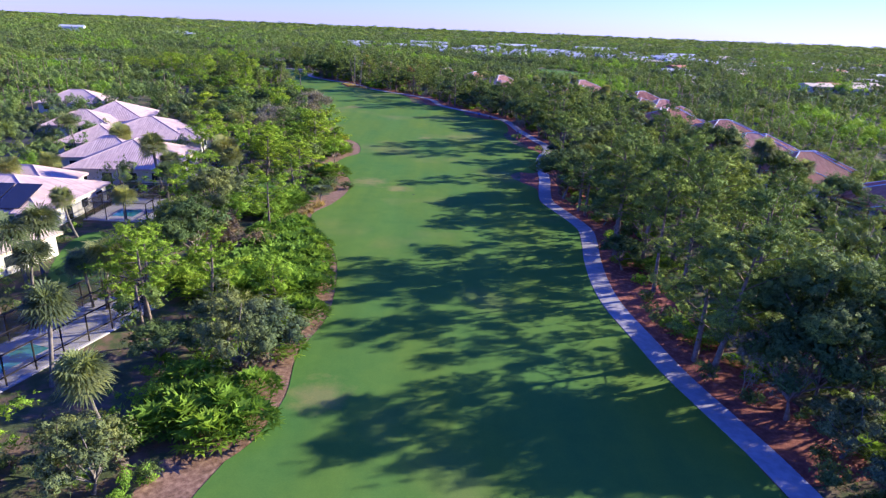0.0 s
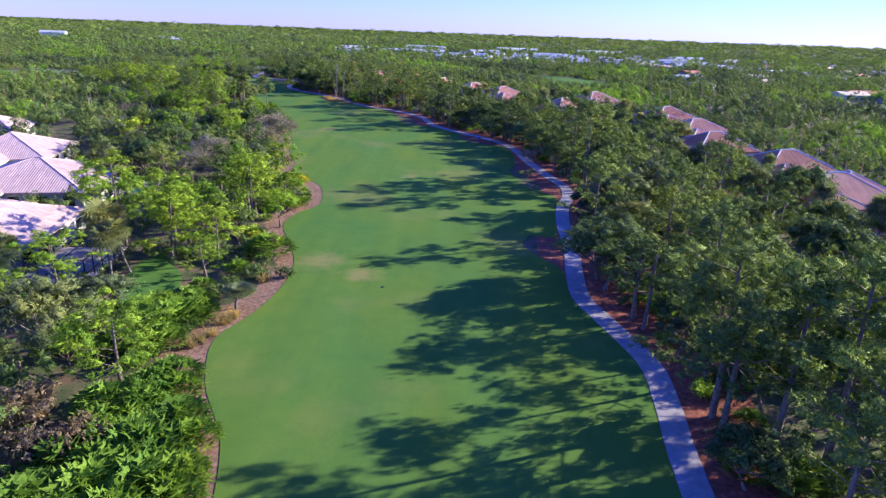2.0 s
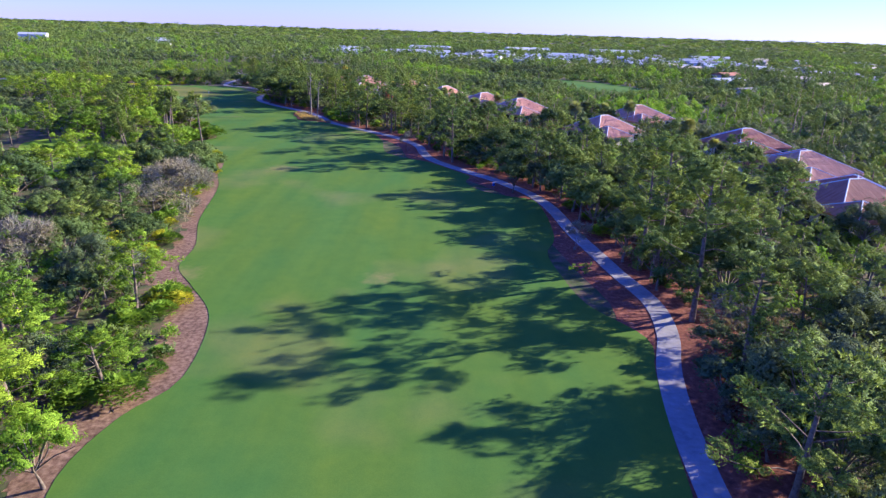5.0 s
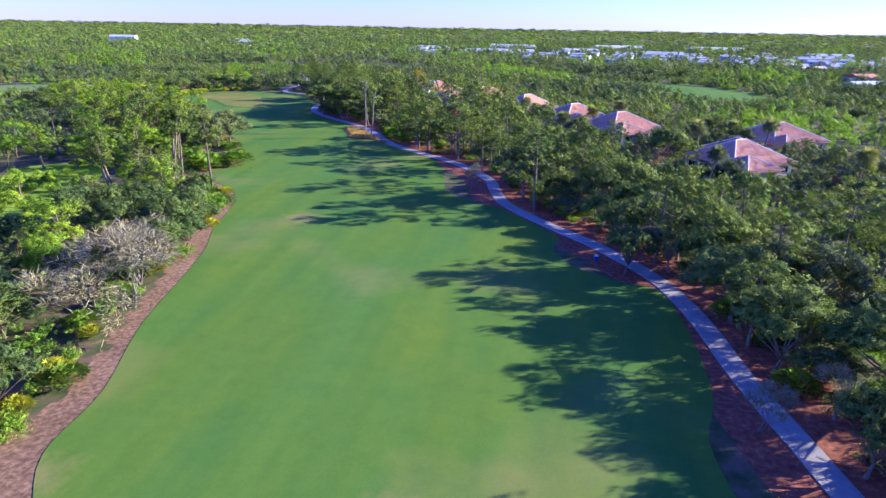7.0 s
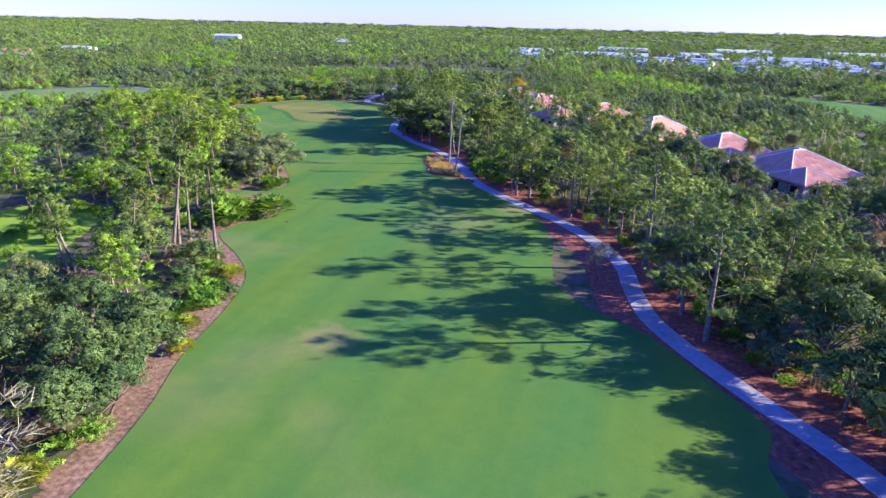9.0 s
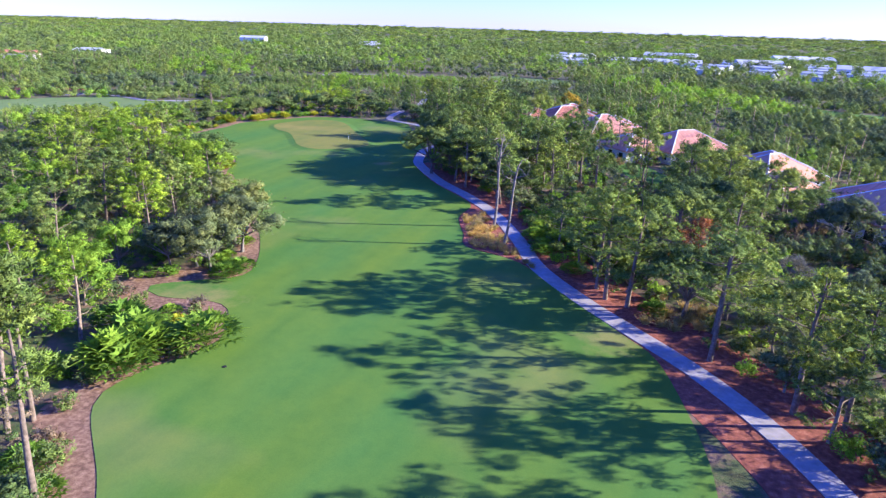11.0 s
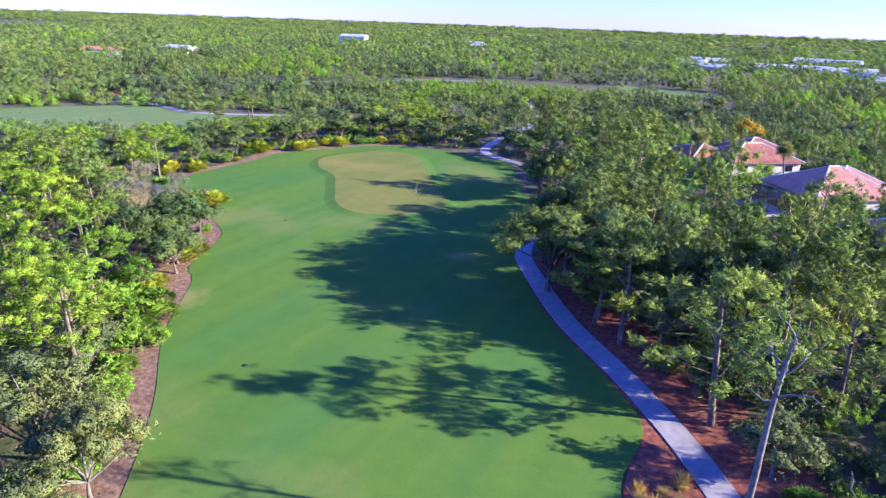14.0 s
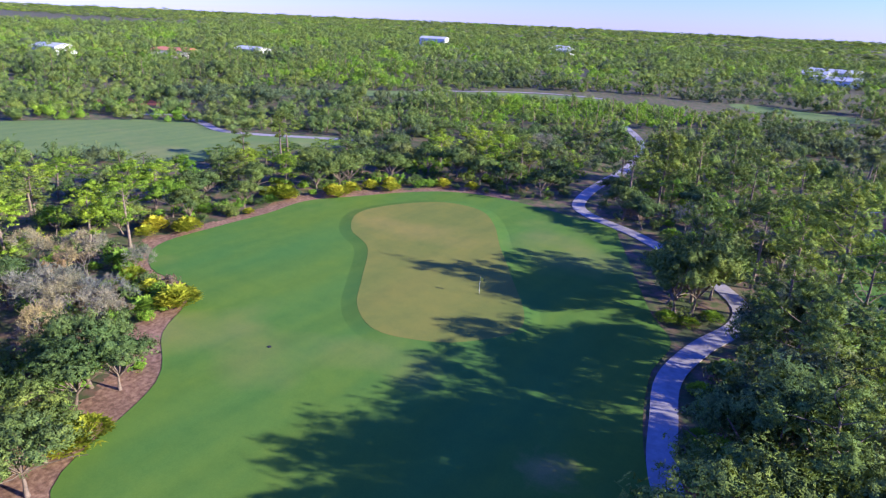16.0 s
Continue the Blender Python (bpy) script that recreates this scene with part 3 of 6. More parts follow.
def tussock(seed):
    r = np.random.default_rng(seed)
    c = r.normal(size=(90, 3)) * (0.16, 0.16, 0)
    d = unit(ball(r, 90) * (1, 1, 0.3) + (0, 0, 1.1))
    return np.concatenate([spikes(r, c, d, 1.0, 0.03, 1, 0.25), spikes(r, c, unit(d + (0, 0, -0.35)), 0.8, 0.035, 1, 0.4)])


KINDS = {}


def species(key, name, label, category, group, wood, leaf, shapes, wood_part="trunk", leaf_part="crown"):
    """Keeps the meshes of a kind of plant, several forms of each."""
    forms = []
    for trunk, quads in shapes:
        crown = (foliage_mesh(leaf_part, *quads) if quads[0].ndim == 3 else foliage_mesh(leaf_part, np.zeros((0, 3, 3)), quads)) if isinstance(quads, tuple) else quads_mesh(leaf_part, quads)
        crown.materials.append(leaf)
        stem = None
        if trunk:
            stem = bpy.data.meshes.new(wood_part)
            stem.from_pydata([tuple(v) for v in trunk[0]], [], trunk[1])
            stem.materials.append(wood)
            stem.polygons.foreach_set("use_smooth", [True] * len(stem.polygons))
        forms.append((stem, crown))
    KINDS[key] = (name, label, category, group, wood_part, leaf_part, forms)


def plant(key, x, y, size=1.0, wide=1.0, form=None, turn=None, z=0.0, label=""):
    """Sets one plant of a kind: size is its height against the form's, wide its breadth against that."""
    name, lab, cat, grp, wp, lp, forms = KINDS[key]
    stem, crown = forms[int(abs(x * 7.3 + y * 3.1)) % len(forms) if form is None else form]
    m = Matrix.Translation((x, y, z)) @ Matrix.Rotation((x * 1.7 + y * 0.9) % 6.283 if turn is None else turn, 4, "Z") @ Matrix.Diagonal((size * wide, size * wide, size, 1))
    if stem is None:
        ob = new(name, crown)
        ob.matrix_basis = m
        return tagged(ob, label or lab, cat, grp)
    ob = thing(name, label or lab, cat, grp, m)
    for pn, me in ((wp, stem), (lp, crown)):
        o = new(pn, me)
        o.parent = ob
    return ob


species("pine", "slash_pine", "tall slash pine with grey-brown trunk and full tufted green crown", "pine tree", "pines along the fairway", BARK, PINE,
        [pine_shape(s, 13.0, rd, b, nb, 4) for s, rd, b, nb in ((1, 4.4, 0.30, 17), (2, 3.8, 0.38, 15), (3, 4.8, 0.28, 18), (4, 4.0, 0.42, 15), (5, 4.5, 0.24, 18))], leaf_part="crown")
species("sun_pine", "slash_pine", "slash pine with a wide yellow-green crown, sunlight put into its colour", "pine tree", "sunlit pines", BARK, PINE_SUNLIT,
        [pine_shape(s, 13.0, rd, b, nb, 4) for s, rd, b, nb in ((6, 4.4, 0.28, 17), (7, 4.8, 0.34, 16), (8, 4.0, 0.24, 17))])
species("thin_pine", "slash_pine", "slender slash pine with a sparse small crown on a long trunk", "pine tree", "thin pines", BARK, PINE,
        [pine_shape(s, 13.0, rd, b, nb, 7, 0.05) for s, rd, b, nb in ((11, 2.0, 0.62, 8), (12, 1.7, 0.7, 7), (13, 2.3, 0.6, 9))])
species("oak", "live_oak", "dense dark green live oak with a broad rounded crown", "oak tree", "oaks", BARK, OAK,
        [broad_shape(s, 8.0, rd, nl, 1700, 0.23) for s, rd, nl in ((21, 4.4, 14), (22, 4.0, 12), (23, 4.9, 16), (24, 3.8, 11))])
species("mossy", "mossy_oak", "grey-green oak hung with pale moss", "oak tree", "mossy oaks", GREYWOOD, MOSSY,
        [broad_shape(s, 7.0, rd, nl, 1550, 0.20, 0.06, 1.3, 0.5) for s, rd, nl in ((31, 3.9, 12), (32, 3.5, 11), (33, 4.3, 13))])
species("bright", "leafy_tree", "fresh bright green broadleaf tree in sun", "tree", "bright trees", BARK, BRIGHT,
        [broad_shape(s, 6.0, rd, nl, 1400, 0.20, 0.15) for s, rd, nl in ((41, 3.0, 10), (42, 3.4, 11), (43, 2.8, 9))])
species("bare", "leafless_tree", "leafless pale grey tree with fine twigs", "bare tree", "bare trees", GREYWOOD, TWIG,
        [bare_shape(s, 6.5, 3.0, 3, 520) for s in (51, 52, 53)], "limb_work", "twig_work")
species("rusty", "dead_pine", "dead pine with rust-brown needles still hanging", "pine tree", "dead pines", GREYWOOD, RUSTY, [pine_shape(14, 11.0, 2.4, 0.35, 12, 3)])
species("golden", "golden_tree", "broad tree with golden yellow leaves beside the house", "tree", "golden trees", BARK, AUTUMN, [broad_shape(44, 8.0, 4.6, 13, 2000, 0.20, 0.2)])
species("palm", "cabbage_palm", "cabbage palm with a slim trunk and round fan-leaf head", "palm tree", "palms", GREYWOOD, PALM,
        [palm_shape(s, hh, 46, 1.5) for s, hh in ((61, 6.0), (62, 5.2), (63, 6.6))], "trunk", "frond_head")
species("palmetto", "palmetto", "low clump of bright green saw palmetto fans", "palmetto", "palmettos", None, PALMETTO, [(None, fan_bush(s, 1.8, 1.9, 95, 0.70)) for s in (71, 72, 73)])
species("gold_palmetto", "palmetto", "yellow-green palmetto clump at the bed's edge", "palmetto", "yellow palmettos", None, GOLDFAN, [(None, fan_bush(s, 1.6, 1.5, 110, 0.55)) for s in (75, 76)])
species("shrub", "shrub", "rounded dark green shrub in the bed", "shrub", "shrubs", None, OAK, [(None, leafy_bush(s, 2.0, 1.8, 390, 0.175)) for s in (81, 82, 83)])
species("bright_shrub", "shrub", "bright green leafy shrub in the bed", "shrub", "bright shrubs", None, BRIGHT, [(None, leafy_bush(s, 1.8, 1.8, 390, 0.175)) for s in (84, 85)])
species("dry_shrub", "dry_shrub", "dry brown shrub with bare twigs", "shrub", "dry shrubs", None, DEAD, [(None, leafy_bush(s, 2.2, 2.2, 560, 0.13)) for s in (86, 87)])
species("grass_tuft", "ornamental_grass", "tussock of dry straw-coloured ornamental grass", "grass tussock", "grass tussocks", None, STRAWGRASS, [(None, tussock(s)) for s in (91, 92, 93)])

FAIRWAY_WEST = spline([(-330, 300), (-300, 345), (-262, 368), (-250, 384), (-230, 411), (-203, 414), (-178, 430), (-172, 424), (-178, 392), (-187, 377), (-208, 366), (-240, 340), (-270, 300)], 6, True)
FAIRWAY_NORTH = spline([(-300, 447), (-270, 490), (-224, 545), (-205, 566), (-176, 578), (-132, 556), (-156, 556), (-182, 537), (-222, 515), (-262, 470), (-285, 445)], 6, True)
FAIRWAY_NORTHEAST = spline([(-125, 622), (-95, 618), (-72, 610), (-76, 593), (-99, 591), (-120, 602)], 6, True)
FAIRWAY_EAST = spline([(25, 545), (60, 522), (88, 515), (112, 482), (118, 440), (92, 408), (76, 428), (74, 462), (55, 490)], 6, True)
OTHER_FAIRWAYS = [FAIRWAY_WEST, FAIRWAY_NORTH, FAIRWAY_NORTHEAST, FAIRWAY_EAST]
OPEN_SLOPE = (0.12, 0.16, 9.0, 0.11)


def headroom(x, y):
    """The height that plants reach near the neighbouring holes, which lie open to the sky."""
    best = 99.0
    for o, s in zip(OTHER_FAIRWAYS, OPEN_SLOPE):
        best = min(best, 2.8 + s * float(near(x, y, o)[0]))
    return best


FORM_HEIGHT = {"rusty": 11.0, "golden": 7.6, "pine": 13.0, "sun_pine": 13.0, "grass_tuft": 1.0, "thin_pine": 13.0, "oak": 7.6, "mossy": 6.8, "bright": 5.8, "bare": 6.5, "palm": 7.0, "palmetto": 1.8, "gold_palmetto": 1.6, "shrub": 2.0, "bright_shrub": 1.8, "dry_shrub": 2.2}
PLACED, TALL = [], []
HOUSE_PLACES = ((84, 104), (79, 130), (79, 154), (82, 178), (76, 203), (82, 230), (84, 262), (51, 281), (70, 312), (31, 323), (19, 340), (4, 364), (-13, 389), (-49.5, 433), (-37, 409))


def tree(key, x, y, h, wide=1.0):
    """A plant of that height in metres."""
    # west of the fairway three in five pines take the crown coloured as sunlit
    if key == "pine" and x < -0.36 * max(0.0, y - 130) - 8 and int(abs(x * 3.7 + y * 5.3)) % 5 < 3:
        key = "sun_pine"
    h = min(h, headroom(x, y)) if x < -105 or y > 395 else h
    s = h / FORM_HEIGHT[key]
    PLACED.append((x, y))
    if h > 4:
        TALL.append((x, y))
    # a low tree keeps a fuller crown than its height alone would give
    full = {"pine": max(1.0, (12.5 / h) ** 0.8), "sun_pine": max(1.0, (12.5 / h) ** 0.8), "oak": max(1.0, (8.0 / h) ** 0.6), "mossy": max(1.0, (7.5 / h) ** 0.6)}.get(key, 1.0)
    if inside(x, y, fair_line) and key != "bare" or any((x - a) ** 2 + (y - b) ** 2 < 81 for a, b in HOUSE_PLACES):
        return None
    return plant(key, x, y, s, wide * full)


tree("mossy", -20.5, 31.5, 6.0)
tree("shrub", 28.9, 34.3, 2.2)
tree("palmetto", -14.9, 36.8, 2.4)
tree("palmetto", -12.6, 38.4, 2.3)
tree("palmetto", -14.7, 39.9, 2.5)
tree("oak", 29.9, 42.2, 9.0)
tree("palmetto", -13.5, 43.0, 2.2)
tree("palmetto", -18.6, 43.3, 2.5)
tree("shrub", 27.9, 44.4, 1.5)
tree("oak", -22.3, 47.1, 4.5)
tree("oak", 37.6, 47.1, 12.0, 1.10)
tree("oak", 33.6, 47.2, 13.0, 1.10)
tree("shrub", 25.7, 48.3, 1.6)
tree("mossy", -13.7, 48.6, 6.5)
tree("palmetto", -12.8, 49.7, 2.2)
tree("mossy", -18.0, 50.5, 7.5)
tree("palmetto", 27.5, 54.3, 1.6)
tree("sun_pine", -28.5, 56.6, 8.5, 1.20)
tree("palmetto", -12.0, 56.8, 2.3)
tree("palmetto", 26.2, 57.1, 1.8)
tree("palm", -34.5, 57.9, 6.0)
tree("palm", -41.5, 59.5, 7.0)
tree("palmetto", 31.4, 60.2, 1.8)
tree("palmetto", -16.1, 60.5, 2.4)
tree("palmetto", -23.8, 61.0, 2.6)
tree("palmetto", -20.9, 61.6, 2.6)
tree("pine", 36.1, 61.6, 13.0, 1.20)
tree("palmetto", -14.8, 61.9, 2.5)
tree("palmetto", -17.9, 62.9, 2.6)
tree("palmetto", -25.1, 64.3, 2.6)
tree("palmetto", -14.4, 64.8, 2.6)
tree("palmetto", -22.4, 65.7, 2.6)
tree("palmetto", -13.0, 66.7, 2.2)
tree("oak", -31.0, 67.2, 8.0)
tree("palmetto", -19.7, 68.5, 2.6)
tree("palmetto", -15.5, 68.8, 2.5)
tree("palmetto", -16.9, 70.1, 2.6)
tree("palmetto", -19.9, 70.3, 2.5)
tree("oak", -29.1, 70.8, 8.5)
tree("palmetto", -14.5, 72.0, 2.4)
tree("oak", -29.4, 74.2, 6.0)
tree("dry_shrub", -25.2, 75.3, 3.0)
tree("dry_shrub", -22.5, 76.4, 3.0)
tree("pine", 32.9, 77.5, 16.0, 1.10)
tree("palmetto", -14.8, 77.7, 2.0)
tree("pine", 37.8, 78.1, 14.5)
tree("palmetto", -17.3, 78.4, 2.2)
tree("pine", 29.2, 78.5, 15.0, 1.15)
tree("palm", -47.9, 79.2, 6.0)
tree("dry_shrub", -28.1, 79.3, 4.0)
tree("oak", -34.6, 80.2, 6.0)
tree("palmetto", -20.2, 81.4, 2.3)
tree("pine", 39.7, 82.2, 13.0)
tree("palm", -43.1, 83.0, 6.0)
tree("oak", 31.3, 83.8, 7.0)
tree("pine", 49.8, 83.8, 12.0)
tree("bright", -29.4, 87.1, 5.0)
tree("pine", 27.9, 88.4, 11.5)
tree("mossy", -32.2, 88.7, 9.0)
tree("palmetto", -23.4, 92.1, 2.4)
tree("palm", -65.1, 93.1, 7.0)
tree("pine", 34.9, 94.7, 10.0)
tree("palmetto", -24.0, 95.4, 2.6)
tree("palmetto", -22.9, 97.6, 2.4)
tree("palm", -43.5, 98.1, 7.0)
tree("bare", 33.9, 99.9, 8.0)
tree("palm", -44.5, 101.8, 7.0)
tree("palm", -64.7, 102.4, 7.0)
tree("bright_shrub", -16.0, 103.1, 1.6)
tree("pine", 34.3, 103.2, 12.5, 1.10)
tree("palm", -36.4, 108.4, 7.0)
tree("shrub", -19.1, 110.1, 2.0)
tree("palm", -35.1, 110.7, 6.0)
tree("shrub", -15.7, 110.7, 1.8)
tree("pine", 35.7, 110.9, 10.0)
tree("oak", 57.2, 114.5, 8.0)
tree("sun_pine", -32.0, 115.3, 9.0, 1.20)
tree("pine", 33.1, 115.5, 11.0)
tree("oak", 53.1, 116.3, 9.0)
tree("shrub", -30.2, 116.6, 2.0)
tree("palm", -18.9, 117.2, 3.0)
tree("bare", 27.6, 120.4, 5.0)
tree("pine", -31.7, 120.6, 9.0, 1.10)
tree("oak", 69.2, 122.9, 9.0)
tree("palm", -62.8, 123.3, 8.0)
tree("mossy", 31.3, 124.7, 9.0)
tree("pine", 52.6, 125.2, 11.0)
tree("palm", -63.9, 126.8, 8.0)
tree("oak", 48.8, 128.0, 9.0)
tree("pine", -26.1, 131.8, 9.5, 1.20)
tree("palm", -79.0, 132.6, 8.0)
tree("pine", 40.9, 132.8, 11.0)
tree("pine", -26.8, 136.8, 9.5, 1.30)
tree("mossy", 32.9, 138.1, 10.0)
tree("palmetto", -21.6, 141.5, 2.2)
tree("pine", -23.0, 142.0, 6.0, 1.20)
tree("pine", -30.7, 145.1, 9.0)
tree("mossy", 41.2, 145.8, 10.0)
tree("oak", 68.2, 147.3, 10.0)
tree("pine", 32.2, 147.3, 11.0)
tree("pine", 38.0, 148.4, 11.0)
tree("pine", 54.8, 148.9, 12.0)
tree("pine", 45.1, 152.3, 11.0)
tree("palm", -48.1, 152.6, 8.0)
tree("mossy", -59.0, 153.3, 8.0)
tree("palmetto", -26.8, 153.7, 2.2)
tree("bare", -44.2, 156.4, 7.5)
tree("oak", -53.6, 156.7, 9.0)
tree("pine", 57.9, 156.9, 13.0)
tree("gold_palmetto", -24.3, 159.6, 1.8)
tree("gold_palmetto", -26.6, 159.8, 2.0)
tree("mossy", -32.9, 160.6, 8.0)
tree("palmetto", -25.5, 160.6, 2.2)
tree("bare", -44.3, 163.8, 8.5)
tree("palm", -59.5, 164.5, 8.0)
tree("bare", -31.7, 166.1, 4.0)
tree("oak", 31.1, 167.8, 8.0)
tree("oak", -41.1, 168.3, 8.0)
tree("gold_palmetto", -34.6, 174.9, 1.6)
tree("oak", -56.0, 175.2, 9.0)
tree("gold_palmetto", -40.5, 176.1, 1.8)
tree("oak", 29.4, 177.6, 8.0)
tree("gold_palmetto", -41.0, 179.6, 1.8)
tree("gold_palmetto", -35.4, 180.3, 1.8)
tree("oak", 35.3, 180.5, 8.0)
tree("bare", 23.6, 181.9, 4.5)
tree("pine", 52.8, 183.2, 12.0)
tree("oak", -45.2, 185.9, 5.0)
tree("pine", 46.7, 189.4, 11.0)
tree("bare", -41.2, 190.6, 8.0, 1.50)
tree("oak", -62.6, 190.6, 11.0)
tree("oak", 42.8, 192.1, 11.0)
tree("oak", -70.9, 192.6, 10.0)
tree("oak", -53.7, 194.2, 6.0)
tree("bare", -37.2, 194.5, 9.0, 1.45)
tree("pine", 27.3, 196.4, 8.9)
tree("bare", -40.3, 200.5, 8.5, 1.45)
tree("mossy", -43.5, 196.0, 6.5)
tree("shrub", -42.1, 201.1, 2.0)
tree("oak", -57.0, 201.8, 8.0)
tree("pine", 44.2, 203.3, 12.0)
tree("gold_palmetto", -40.7, 203.8, 2.0)
tree("mossy", 36.9, 205.2, 9.0)
tree("pine", 33.3, 206.2, 11.0)
tree("oak", -42.4, 209.1, 6.0)
tree("bright_shrub", -40.0, 209.3, 2.0)
tree("oak", -49.2, 209.8, 7.5)
tree("pine", 26.7, 210.6, 10.4)
tree("oak", -41.2, 212.1, 5.0)
tree("oak", -43.8, 212.7, 8.0)
tree("oak", -58.7, 213.6, 8.0)
tree("oak", -49.5, 214.7, 7.0)
tree("pine", 48.5, 215.5, 11.0)
tree("oak", -54.9, 216.8, 7.5)
tree("oak", -43.2, 217.5, 6.5)
tree("oak", -44.2, 219.5, 8.0)
tree("pine", 33.6, 220.1, 12.0)
tree("pine", 25.6, 220.6, 12.0)
tree("oak", -39.3, 220.7, 9.0)
tree("oak", -51.7, 221.1, 7.0)
tree("gold_palmetto", -42.6, 222.7, 1.4)
tree("pine", 48.0, 223.6, 11.0)
tree("gold_palmetto", -45.1, 226.7, 1.6)
tree("thin_pine", -64.6, 231.4, 10.5)
tree("bright_shrub", -46.7, 231.7, 2.5)
tree("oak", -49.8, 232.1, 4.5)
tree("oak", 16.7, 232.2, 6.4)
tree("oak", -58.1, 234.4, 8.0)
tree("palmetto", -47.4, 234.6, 2.0)
tree("shrub", -45.7, 234.6, 2.0)
tree("oak", 16.5, 238.5, 9.0)
tree("gold_palmetto", -48.8, 239.8, 1.8)
tree("oak", -54.2, 240.8, 3.5)
tree("bright", -67.9, 241.5, 5.5)
tree("oak", 22.1, 242.6, 10.0)
tree("mossy", 14.1, 248.3, 5.0)
tree("bright", -103.0, 252.0, 8.0)
tree("pine", 10.8, 251.6, 12.0, 1.10)
tree("mossy", 4.3, 251.9, 9.5, 1.10)
tree("pine", 14.8, 252.1, 12.0, 1.10)
tree("bare", -5.0, 255.0, 5.0)
tree("bright_shrub", -75.7, 256.4, 3.0)
tree("palmetto", -64.2, 259.2, 2.0)
tree("bright_shrub", -81.4, 260.4, 3.5)
tree("mossy", 11.5, 261.1, 9.0)
tree("shrub", -59.2, 262.0, 1.8)
tree("pine", 22.1, 267.6, 11.0)
tree("bright", -117.5, 270.1, 8.0)
tree("pine", 2.5, 271.0, 12.0)
tree("pine", -1.4, 273.0, 12.0)
tree("pine", -88.6, 274.0, 11.0)
tree("mossy", -75.8, 279.4, 7.5)
tree("palmetto", -67.4, 279.5, 2.0)
tree("mossy", -70.8, 280.9, 8.0, 1.10)
tree("mossy", -73.1, 281.1, 6.5)
tree("palmetto", -67.1, 282.2, 1.8)
tree("pine", -82.9, 283.6, 10.5)
tree("pine", 7.5, 286.7, 12.0)
tree("mossy", -78.1, 286.9, 7.5)
tree("pine", -10.7, 287.0, 11.0, 1.10)
tree("mossy", -71.3, 287.9, 8.5, 1.25)
tree("pine", -106.2, 288.3, 11.0)
tree("palmetto", -17.1, 289.3, 1.6)
tree("pine", -97.2, 289.5, 11.0)
tree("oak", -13.8, 289.6, 10.0)
tree("mossy", -75.1, 291.5, 7.5)
tree("pine", -85.9, 291.9, 11.0)
tree("pine", -93.8, 293.0, 9.0)
tree("pine", -90.3, 296.7, 9.0)
tree("mossy", -77.2, 297.2, 8.0)
tree("pine", -111.3, 297.4, 11.0)
tree("mossy", -84.0, 298.1, 9.0, 1.10)
tree("pine", -101.0, 299.4, 11.0)
tree("sun_pine", -26.8, 300.9, 6.5)
tree("mossy", -20.5, 302.3, 9.0)
tree("pine", -15.2, 302.3, 11.0)
tree("pine", -95.1, 304.3, 10.5)
tree("pine", -89.6, 304.4, 11.0)
tree("bright_shrub", -86.0, 304.6, 2.5)
tree("oak", -78.9, 304.6, 10.0)
tree("pine", -8.1, 306.4, 12.0, 1.20)
tree("pine", -27.4, 306.5, 8.1)
tree("palmetto", -32.9, 306.6, 1.6)
tree("palmetto", -27.4, 306.8, 2.2)
tree("mossy", -91.9, 307.0, 6.0)
tree("pine", -30.7, 307.2, 7.0)
tree("gold_palmetto", -84.7, 307.9, 1.8)
tree("palmetto", -31.2, 309.3, 2.2)
tree("pine", -129.8, 310.0, 12.0)
tree("bright_shrub", -92.8, 310.7, 2.5)
tree("palmetto", -28.2, 310.7, 1.6)
tree("palmetto", -34.0, 311.8, 1.8)
tree("bright_shrub", -91.1, 312.4, 2.0)
tree("palmetto", -28.7, 313.0, 2.0)
tree("bright", -96.2, 313.4, 4.0)
tree("pine", -116.2, 313.4, 11.5)
tree("pine", -102.3, 314.0, 11.0)
tree("palmetto", -35.2, 315.3, 1.6)
tree("palmetto", -23.5, 315.6, 1.8)
tree("palmetto", -95.1, 315.9, 2.0)
tree("palmetto", -27.6, 316.2, 1.8)
tree("palmetto", -30.7, 316.7, 2.2)
tree("palmetto", -100.4, 317.2, 2.0)
tree("palmetto", -36.9, 317.9, 1.5)
tree("gold_palmetto", -100.3, 318.8, 1.8)
tree("pine", -116.4, 319.2, 11.0)
tree("bright", -102.6, 319.4, 4.0)
tree("palmetto", -21.4, 319.6, 1.8)
tree("palmetto", -23.7, 322.6, 1.8)
tree("oak", -108.3, 323.1, 8.0)
tree("oak", -103.2, 324.6, 6.0)
tree("pine", -141.2, 324.9, 11.0)
tree("pine", -117.2, 325.2, 11.0)
tree("palmetto", -29.7, 325.3, 1.8)
tree("palmetto", -26.2, 325.9, 1.8)
tree("oak", -105.7, 326.8, 5.0)
tree("oak", -108.3, 327.0, 5.5)
tree("gold_palmetto", -103.4, 327.3, 1.8)
tree("gold_palmetto", -105.7, 328.3, 1.6)
tree("gold_palmetto", -106.1, 329.7, 2.0)
tree("palmetto", -20.0, 330.7, 1.8)
tree("oak", -111.1, 331.1, 6.0)
tree("pine", -36.2, 331.9, 11.0)
tree("oak", -112.7, 333.2, 7.0)
tree("palmetto", -48.7, 333.8, 2.0)
tree("bare", -122.6, 334.2, 5.0)
tree("oak", -110.6, 334.5, 5.5)
tree("palmetto", -23.6, 334.5, 1.8)
tree("bare", -121.3, 337.7, 5.5)
tree("bare", -128.3, 337.7, 6.0)
tree("mossy", -50.6, 337.7, 7.0)
tree("pine", -142.5, 338.3, 11.0)
